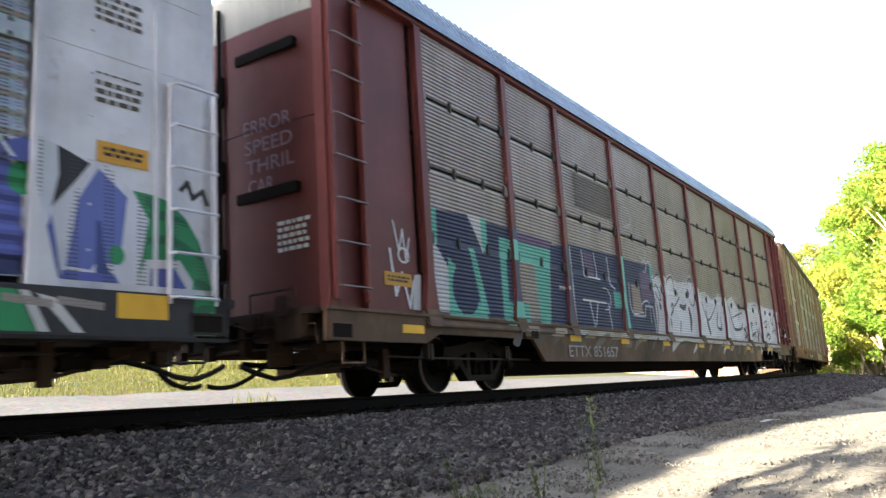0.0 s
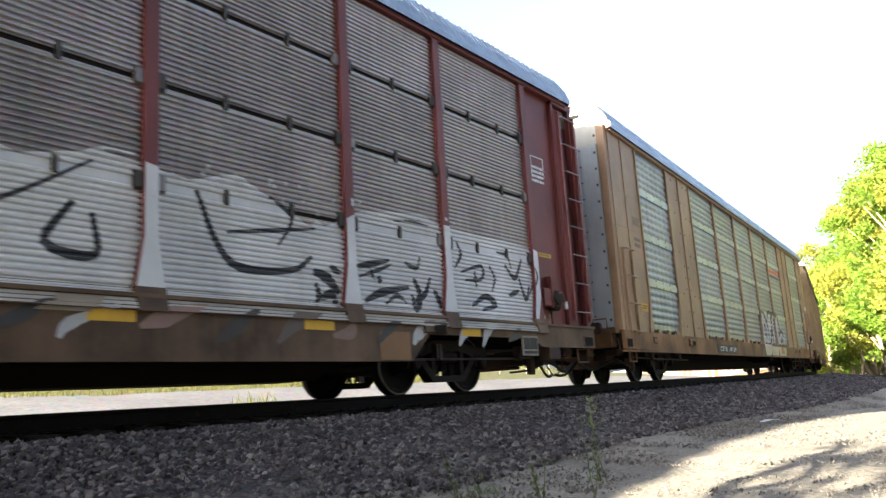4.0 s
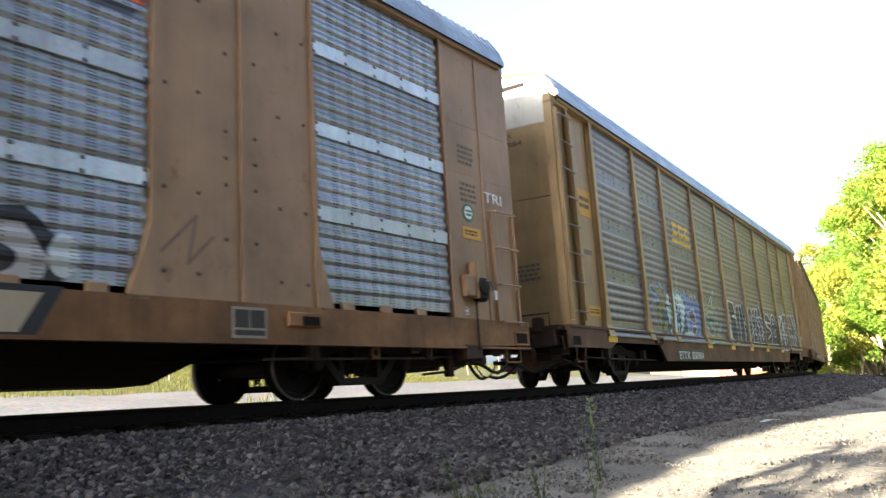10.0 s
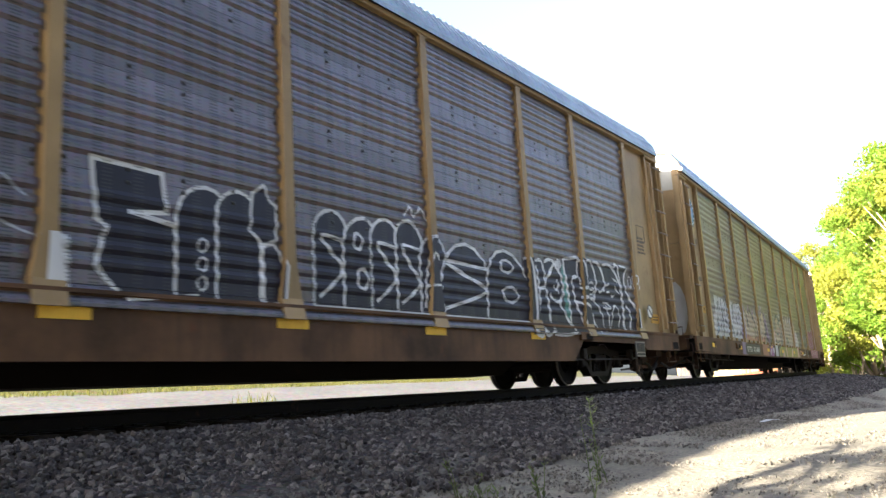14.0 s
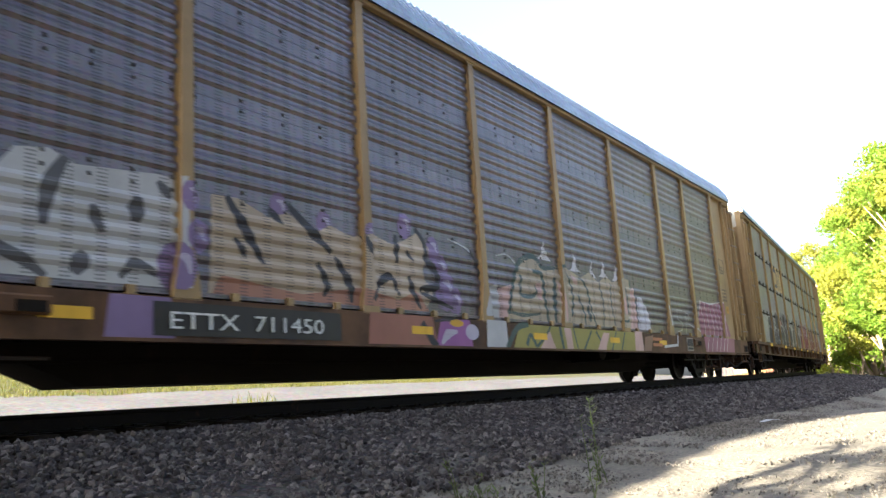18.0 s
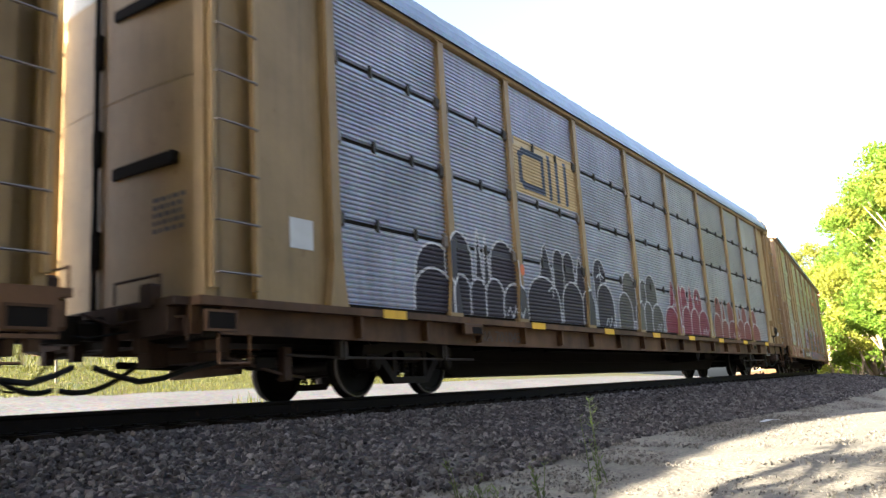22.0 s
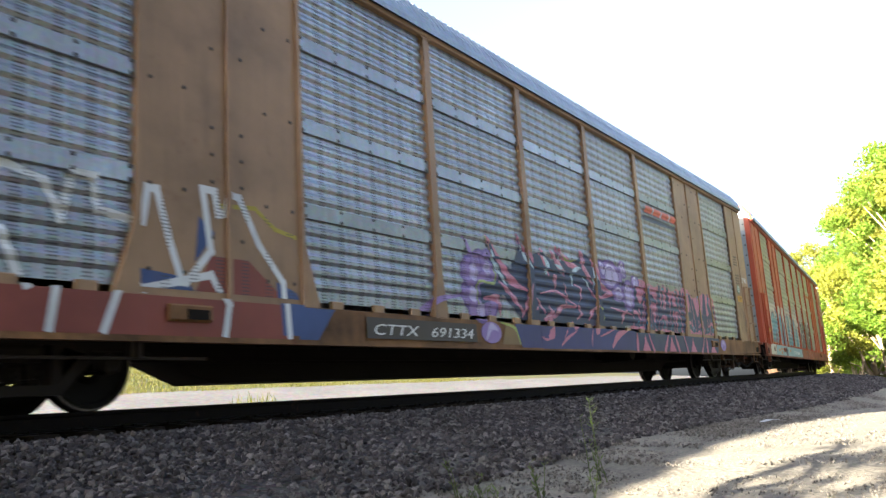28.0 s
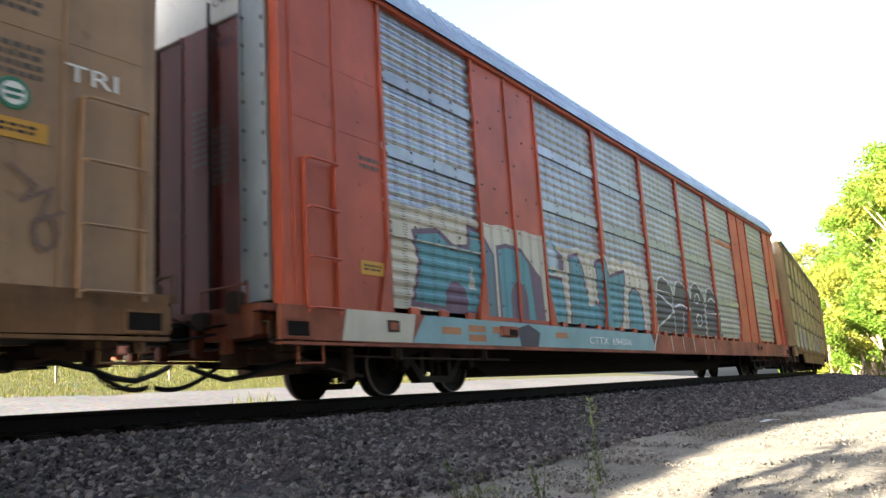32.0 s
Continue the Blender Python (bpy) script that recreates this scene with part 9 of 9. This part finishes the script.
for k, x, z in ((1, 12.02, 4.02), (3, 12.06, 3.42), (4, 12.06, 3.36), (5, 12.06, 3.42)):
    fr = Shape()
    for a, b, c, d in ((0, 0.44, 0, 0.012), (0, 0.44, 0.36, 0.372), (0, 0.012, 0, 0.372), (0.428, 0.44, 0, 0.372)):
        fr.box(x - 0.02 + a, x - 0.02 + b, -1.426, -1.42, z - 0.26 + c, z - 0.26 + d)
    part("stencil_frame", fr, LETTER_W if k == 1 else STENCIL, CARS[k], "thin painted frame round a stencil")
disc = Shape().lathe([(0.0, -0.006), (0.13, -0.006)], 18, 12.05, -1.53, 1.51).lathe([(0.13, -0.006), (0.155, -0.006), (0.16, 0.0)], 18, 12.05, -1.53, 1.51, 1)
disc.plate([(11.95, 1.58), (11.98, 1.61), (12.15, 1.44), (12.12, 1.41)], -1.541, -1.537, 1)
part("slashed_disc", disc, (LETTER_W, STENCIL), CARS[3], "round white sign with a slash")
part("fresh_patch", Shape().box(-12.3, -11.92, -1.427, -1.42, 1.72, 2.08), spray(0.6, 0.6, 0.6), CARS[5], "fresh white paint patch")

# writing and paint on the ends that face the camera as a car comes up
bow = lambda y: -(13.46 + 0.10 * (1 - (y / 1.42) ** 2))
CHALKM = spray(0.27, 0.18, 0.21)
for i, word in enumerate(("ERROR", "SPEED", "THRIL", "CAR.")):
    lettering(word, 0.27, CHALKM, CARS[1], -13.58, -0.06 - 0.03 * i, 3.46 - 0.27 * i, "chalk_writing", "pale hand-sprayed word", 0.86 if i < 3 else 0.5, 0.0, 1)
for k in (1, 5):
    for z in (2.62, 4.55):
        sh = Shape()
        sh.box(-13.59, -13.46, -1.02, 0.06, z - 0.07, z + 0.07, 0.02)
        part("vent_slot", sh, BLACK, CARS[k], "dark slotted hand-hold in the end door")
    bars(CARS[k], -13.57, -0.66, 2.16, 0.55, 5, 0.05, LETTER_W if k == 1 else STENCIL, face=1)
for k, name in ((3, "850984"), (4, "711450")):
    for i, (word, z) in enumerate((("ETTX", 4.74), (name, 4.56))):
        lettering(word, 0.16, LETTER_K, CARS[k], -13.585, -0.22, z, "end_number", "black stencilled number", 0.42 if i == 0 else 0.62, 0, 1)
    bars(CARS[k], -13.575, -0.5, 2.2, 0.5, 4, 0.05, STENCIL, face=1)
for k, name in ((2, "691391"), (6, "691334"), (7, "694006")):
    for i, (word, z) in enumerate((("EXCESS", 5.40), ("HEIGHT", 5.18), ("CAR", 4.96))):
        lettering(word, 0.18, LETTER_K, CARS[k], -13.56, -0.32, z, "height_notice", "black excess-height notice", (0.5, 0.5, 0.3)[i], 0, 1)
    for i, (word, z) in enumerate((("CTTX", 4.52), (name, 4.36))):
        lettering(word, 0.16, LETTER_K, CARS[k], -13.575, -0.32, z, "end_number", "black stencilled number", 0.42, 0, 1)
    bars(CARS[k], -13.575, 0.05, 3.6, 0.26, 9, 0.05, STENCIL, face=1)
    bars(CARS[k], -13.575, -0.34, 3.3, 0.3, 9, 0.05, STENCIL, face=1)
sh = Shape()
for cy, cz, ry, rz in ((0.1, 1.9, 0.35, 0.75), (-0.25, 2.3, 0.3, 0.5), (-0.65, 1.9, 0.33, 0.8), (-0.55, 2.55, 0.3, 0.35), (-1.05, 1.75, 0.28, 0.75)):
    pts = []
    for i in range(14):
        y, z = cy + ry * math.cos(2 * math.pi * i / 14), cz + rz * math.sin(2 * math.pi * i / 14)
        pts.append((bow(max(-1.4, y)) - 0.012, y, max(z, 1.1)))
    sh.add(pts, [tuple(range(14))])
part("end_graffiti", sh, spray(0.42, 0.41, 0.38), CARS[4], "pale sprayed letters on the end door")



# ---------------------------------------------------------------- trees, meadow, weeds
BARK = painted("pale_sunlit_bark", (0.27, 0.20, 0.14), 0.9, (0.2, 0.15, 0.1), 0.5, 0.1)
LEAF = leafy("broad_leaves", (0.045, 0.090, 0.009), (0.10, 0.155, 0.015))
LEAF2 = leafy("yellowing_leaves", (0.095, 0.108, 0.011), (0.165, 0.163, 0.022))


def crown_mesh(seed, h, r, n, leaf, mat, lowest=0.10):
    """Clumps of small leaves round the ends of limbs, with gaps and an uneven outline."""
    rng = np.random.default_rng(seed)
    k = 70
    cz = rng.uniform(lowest, 0.98, k)
    wide = np.interp(cz, [lowest, 0.4, 0.65, 0.85, 1.0], [0.7, 1.0, 0.92, 0.6, 0.15])
    ang, rad = rng.uniform(0, 2 * np.pi, k), np.sqrt(rng.uniform(0.12, 1.0, k)) * wide * r
    C = np.stack([rad * np.cos(ang), rad * np.sin(ang), cz * h], 1)
    cr = rng.uniform(0.13, 0.30, k) * r
    which = rng.integers(0, k, n)
    d = rng.normal(size=(n, 3))
    d /= np.linalg.norm(d, axis=1)[:, None]
    P = C[which] + d * (cr[which] * rng.uniform(0.45, 1.08, n))[:, None] * np.array([1, 1, 0.75])
    nrm = rng.normal(size=(n, 3)) + np.array([0, 0, 0.7])
    nrm /= np.linalg.norm(nrm, axis=1)[:, None]
    a = np.cross(nrm, rng.normal(size=(n, 3)))
    a /= np.linalg.norm(a, axis=1)[:, None]
    b = np.cross(nrm, a)
    s = (leaf * rng.uniform(0.6, 1.3, n))[:, None]
    V = np.stack([P - a * s, P + b * s * 0.55 + nrm * s * 0.2, P + a * s, P - b * s * 0.55 + nrm * s * 0.2], 1).reshape(-1, 3)
    F = np.arange(4 * n).reshape(-1, 4)
    me = bpy.data.meshes.new("crown")
    me.from_pydata(V.tolist(), [], F.tolist())
    me.materials.append(mat)
    return me, C


def tree_parts(seed, h, r, n, leaf, mat, lean=0.0, lowest=0.10):
    rng = random.Random(seed)
    me, C = crown_mesh(seed, h, r, n, leaf, mat, lowest)
    sh = Shape()
    top = 0.86 * h
    trunk = [(lean * t * h * 0.12 + 0.25 * math.sin(5 * t + seed), 0.2 * math.sin(4 * t + seed * 2), top * t) for t in np.linspace(0, 1, 9)]
    sh.tube(trunk, 0.022 * h * 0.62, 8, 0, 0.03)
    for c in C[::3 if lowest < 0.3 else 12]:
        t = min(max(c[2] / h * 0.72, 0.12), 0.9)
        i = min(int(t * 8), 7)
        p = Vector(trunk[i])
        e = Vector(c)
        m = p.lerp(e, 0.5) + Vector((0, 0, 0.25))
        sh.tube([p, m, e], 0.006 * h, 5, 0, 0.012)
    return me, sh.mesh("trunk", BARK)


VARIANTS = [tree_parts(11, 15.0, 4.6, 27000, 0.125, LEAF), tree_parts(23, 15.0, 5.2, 27000, 0.13, LEAF2), tree_parts(37, 15.0, 4.0, 24000, 0.12, LEAF, 1.0),
            tree_parts(11, 15.0, 4.6, 6000, 0.28, LEAF), tree_parts(23, 15.0, 5.2, 6000, 0.29, LEAF2), tree_parts(37, 15.0, 4.0, 5500, 0.27, LEAF, 1.0), tree_parts(51, 15.0, 3.0, 20000, 0.12, LEAF, 1.6, 0.40)]


def tree(az, dist, tall, v, turn, label):
    x, y = dist * math.sin(radians(az)), dist * math.cos(radians(az))
    z = float(height(x, y)[0][0])
    t = thing("tree", label, "tree", "trees beside the line")
    crown, trunk = VARIANTS[v]
    part("trunk", trunk, BARK, t)
    part("crown", crown, LEAF, t)
    k = tall / 15.0
    t.matrix_basis = pose(x, y, z - 0.1, 0, 0, turn) @ Matrix.Diagonal((k, k, k, 1))
    return t


TREES = [(77.4, 150, 20.5, 0), (79.0, 130, 20.5, 1), (80.4, 116, 18.0, 2), (81.6, 106, 21.0, 0), (83.2, 90, 20.5, 1), (84.8, 74, 19.5, 0), (86.6, 66, 20.0, 2), (88.6, 64, 20.0, 1), (91.0, 62, 20.0, 0),
         (82.4, 118, 22.0, 2), (85.6, 98, 22.5, 1), (88.0, 94, 23.5, 0), (79.8, 145, 19.5, 1), (83.8, 100, 13.5, 2), (82.0, 112, 9.0, 0), (84.2, 96, 7.0, 1), (86.0, 84, 7.0, 2), (80.6, 128, 9.0, 0),
         (81.3, 92, 12.5, 6), (82.05, 84, 11.5, 6), (82.5, 76, 12.0, 6), (80.75, 100, 12.0, 6)]
for i, (az, dist, tall, v) in enumerate(TREES):
    tree(az, dist, tall, v, i * 67.0, ("leafy green broadleaf tree with a pale trunk", "yellowing broadleaf tree with a pale trunk", "slender green broadleaf tree beside the line")[v % 3])



# unseen trees added round the yard, behind the camera, to cut the sky light
for i in range(12):
    tree(164 + i * 8.3, 12.0 + 2.5 * ((i * 37) % 10) / 10, 20 + 4 * ((i * 53) % 10) / 10, 3 + i % 3, i * 41.0, "unseen broadleaf tree added behind the camera to cut sky light")
for i in range(6):
    tree(100 + i * 9.0, 62 + 10 * ((i * 37) % 10) / 10, 15 + 4 * ((i * 53) % 10) / 10, 3 + i % 3, i * 41.0, "unseen broadleaf tree added at the far edge of the yard to cut sky light")


def unseen_young_tree(x, y, seed):
    """An unseen young tree at the foot of the bank, added so that its long boughs, out of the train's shade, cast
    shadows on the yard.
    """
    r = random.Random(seed)
    z = float(height(x, y)[0][0])
    t = thing("unseen_young_tree", "unseen young broadleaf tree beside the ballast, its long bare boughs added to cast shadows", "tree")
    t.location = (x, y, z)
    stem = [Vector((0.05 * math.sin(3.1 * f), 0.05 * math.sin(4.3 * f), 3.9 * f)) for f in np.linspace(0, 1, 12)]
    part("trunk", Shape().tube(stem, 0.05, 7, 0, 0.02), BARK, t)
    # boughs and clumps laid out to fit the shadows wanted on the yard
    boughs = [[(0.0, 0.0, 2.6), (0.8, 0.35, 3.07), (1.67, 0.50, 3.15), (2.2, 0.27, 3.14), (2.67, 0.15, 3.15), (3.1, 0.12, 3.18), (3.5, 0.11, 3.20)],
              [(0.0, 0.0, 2.3), (0.46, 0.36, 3.08), (0.96, 0.42, 3.12), (1.25, 0.29, 3.12), (1.6, 0.13, 3.12), (2.2, 0.1, 3.12), (2.62, 0.1, 3.14)],
              [(2.2, 0.27, 3.14), (2.45, 0.02, 3.14), (2.7, -0.2, 3.14), (2.95, -0.26, 3.12)],
              [(0.0, 0.0, 3.2), (-0.5, 0.4, 3.6), (-0.9, 0.5, 3.9)], [(0.0, 0.0, 3.0), (-0.3, -0.5, 3.4), (-0.4, -0.9, 3.7)]]
    clumps = [(2.45, -0.02, 0.20, 44), (2.35, -0.2, 0.16, 34), (0.7, 0.12, 0.2, 40), (1.1, 0.22, 0.15, 22), (0.45, 0.3, 0.14, 20), (1.6, 0.05, 0.10, 8), (3.3, 0.1, 0.10, 8), (2.9, -0.2, 0.12, 12), (1.9, 0.3, 0.08, 6)]
    leaves = Shape()
    for i, path in enumerate(boughs):
        part("bough", Shape().tube(path, 0.075 if i < 2 else 0.05, 6, 0, 0.035), BARK, t)
    for cx, cy, rr, n in clumps:
        for j in range(3 * n):
            q = Vector((cx + r.gauss(0, rr * 0.6), cy + r.gauss(0, rr * 0.5), 3.14 + r.gauss(0, 0.05)))
            b = r.uniform(0, 6.28)
            d = Vector((math.cos(b), math.sin(b), r.uniform(-0.3, 0.3))) * r.uniform(0.03, 0.055)
            w = Vector((-math.sin(b), math.cos(b), r.uniform(-0.4, 0.4))) * 0.03
            leaves.add([q, q + d + w, q + d * 2, q + d - w], [(0, 1, 2, 3)])
    for j in range(500):
        a, k = r.uniform(0, 6.28), r.uniform(0.1, 1.0)
        q = Vector((-0.3 + math.cos(a) * k * 0.9, math.sin(a) * k, 3.9 + r.gauss(0, 0.3)))
        b = r.uniform(0, 6.28)
        d = Vector((math.cos(b), math.sin(b), r.uniform(-0.5, 0.3))) * r.uniform(0.04, 0.07)
        w = Vector((-math.sin(b), math.cos(b), r.uniform(-0.6, 0.6))) * 0.035
        leaves.add([q, q + d + w, q + d * 2, q + d - w], [(0, 1, 2, 3)])
    tagged(part("leaves", leaves, LEAF, t), kind="stuff")


# out of view to the left; only its shadow falls into the picture
unseen_young_tree(-5.1, 3.3, 5)


# grass and weeds
def blades(name, label, category, count, place, tall, wide, mat, seed):
    """Thin bent blades, each two faces, as one sward."""
    rng = np.random.default_rng(seed)
    P = place(rng, count)
    n = len(P)
    a = rng.uniform(0, 2 * np.pi, n)
    h = tall * rng.uniform(0.45, 1.2, n)
    w = np.stack([np.cos(a), np.sin(a), 0 * a], 1) * (wide * rng.uniform(0.6, 1.3, n))[:, None]
    lean = np.stack([np.cos(a + 1.7), np.sin(a + 1.7), 0 * a], 1) * (h * rng.uniform(0.1, 0.55, n))[:, None]
    up = np.stack([0 * h, 0 * h, h], 1)
    V = np.stack([P - w, P + w, P + w * 0.7 + up * 0.6 + lean * 0.35, P - w * 0.7 + up * 0.6 + lean * 0.35, P + up + lean], 1).reshape(-1, 3)
    me = bpy.data.meshes.new(name)
    F = []
    for i in range(n):
        F += [(5 * i, 5 * i + 1, 5 * i + 2, 5 * i + 3), (5 * i + 3, 5 * i + 2, 5 * i + 4)]
    me.from_pydata(V.tolist(), [], F)
    me.materials.append(mat)
    return tagged(new(name, me), label, category, kind="stuff")


GRASS = leafy("meadow_grass", (0.022, 0.026, 0.0035), (0.047, 0.043, 0.005), 0.12)
blades("meadow_grass", "tall yellow-green grass of the rising meadow", "grass", 60000, bank(-4, 30, -24, -10.4, 0.02), 0.09, 0.008, GRASS, 7)
blades("meadow_grass", "tall yellow-green grass of the rising meadow", "grass", 22000, bank(-10, 70, -60, -20, 0.02), 0.3, 0.02, GRASS, 8)
blades("meadow_grass", "rough grass along the foot of the trees", "grass", 16000, bank(55, 120, 6, 40, 0.02), 0.4, 0.025, GRASS, 9)

WEED = leafy("weed_leaves", (0.014, 0.024, 0.008), (0.028, 0.040, 0.012), 0.15)


def weed(x, y, tall, stems, seed):
    """A clump of upright stems with narrow leaves."""
    r = random.Random(seed)
    z = float(height(x, y)[0][0])
    t = thing("weed", "tall green weed growing out of the ballast", "plant", "weeds in the ballast")
    t.location = (x, y, z)
    for i in range(stems):
        a, h = r.uniform(0, 6.28), tall * r.uniform(0.55, 1.0)
        b = Vector((math.cos(a), math.sin(a), 0)) * r.uniform(0.01, 0.07)
        tip = b * 2.2 + Vector((r.uniform(-0.05, 0.05), r.uniform(-0.05, 0.05), h))
        sh = Shape()
        sh.tube([b, b.lerp(tip, 0.5) + Vector((0.01, 0, 0)), tip], 0.004, 4, 0, 0.0015)
        for k in range(int(16 * h / 0.4)):
            f = r.uniform(0.12, 1.0)
            p = b.lerp(tip, f)
            q = r.uniform(0, 6.28)
            d = Vector((math.cos(q), math.sin(q), r.uniform(0.2, 0.9))) * r.uniform(0.03, 0.065)
            n = Vector((-math.sin(q), math.cos(q), 0)) * 0.008
            sh.add([p, p + d * 0.5 + n, p + d, p + d * 0.5 - n], [(0, 1, 2, 3)])
        part("stem", sh, WEED, t)
    return t


for i, (x, y, tall, stems) in enumerate(((5.05, 2.55, 0.55, 3), (5.12, 2.5, 0.3, 2), (3.62, 2.52, 0.2, 7), (3.55, 2.42, 0.15, 5), (4.1, 2.45, 0.28, 4), (4.5, 2.3, 0.2, 2), (4.0, 2.95, 0.25, 3), (3.9, 2.7, 0.14, 4))):
    weed(x, y, tall, stems, 80 + i)
blades("grass_tuft", "bright grass tuft at the edge of the road", "grass", 90, lambda rng, n: np.stack([11.2 + rng.normal(0, 0.25, n), 13.4 + rng.normal(0, 0.25, n), np.full(n, -0.06)], 1), 0.5, 0.012, GRASS, 10)

# a scrap of paper on the bank
scrap = Shape().add([(0, 0, 0.01), (0.16, 0.02, 0.03), (0.34, 0.0, 0.012), (0.33, 0.12, 0.02), (0.17, 0.14, 0.045), (0.01, 0.12, 0.015)], [(0, 1, 4, 5), (1, 2, 3, 4)])
o = tagged(new("litter", scrap.mesh("litter", plain("white_paper", (0.35, 0.35, 0.36), 0.7))), "crumpled white paper scrap lying on the ballast", "litter")
o.matrix_basis = pose(9.2, 2.55, float(height(9.2, 2.55)[0][0]) + 0.02, 0, 0, -25) @ Matrix.Diagonal((0.9, 0.7, 0.6, 1))

# fence along the meadow
POSTM = painted("weathered_fence_post", (0.16, 0.13, 0.10), 0.9)
fence = thing("wire_fence", "thin weathered wire fence along the meadow", "fence")
for i in range(14):
    s = -4 + i * 4.0
    x, y, _ = beside(s, -14.5)
    z = float(height(x, y)[0][0])
    part("post", cached(("fence_post",), lambda: Shape().tube([(0, 0, -0.2), (0, 0, 1.25)], 0.035, 6), POSTM), POSTM, fence, "", (x, y, z))
for k in (0.5, 0.85, 1.15):
    pts = []
    for i in range(14):
        x, y, _ = beside(-4 + i * 4.0, -14.5)
        pts.append((x, y, float(height(x, y)[0][0]) + k))
    part("wire", Shape().tube(pts, 0.006, 4), BOLT, fence)

# ---------------------------------------------------------------- the way things move
def along(number, t):
    """Place of a car's middle along the track at t seconds."""
    d = t - 16.0
    return (number - 3.5) * 28.6 + 8.3 - (5.42433 * d + 0.0228 * d * d / 2 - 0.00094 * d ** 3 / 6)


def car_pose(number, t):
    s = along(number, t)
    ax, ay, az, _ = on_line(s - TRUCK)
    bx, by, bz, _ = on_line(s + TRUCK)
    head, climb = math.atan2(by - ay, bx - ax), math.atan2(bz - az, 2 * TRUCK)
    return pose((ax + bx) / 2, (ay + by) / 2, (az + bz) / 2 + 0.0207, CANT, -math.degrees(climb), math.degrees(head))


def motions():
    for i, car in enumerate(CARS):
        walk(car, [(0.5 * k, car_pose(i, 0.5 * k)) for k in range(65)])
    for w, number, x, dx in WHEELS:
        walk(w, [(0.1 * k, pose(dx, 0, AXLE_Z, 0, math.degrees((along(number, 0.1 * k) + x) / WHEEL_R) % 360.0, 0)) for k in range(321)])


motions()
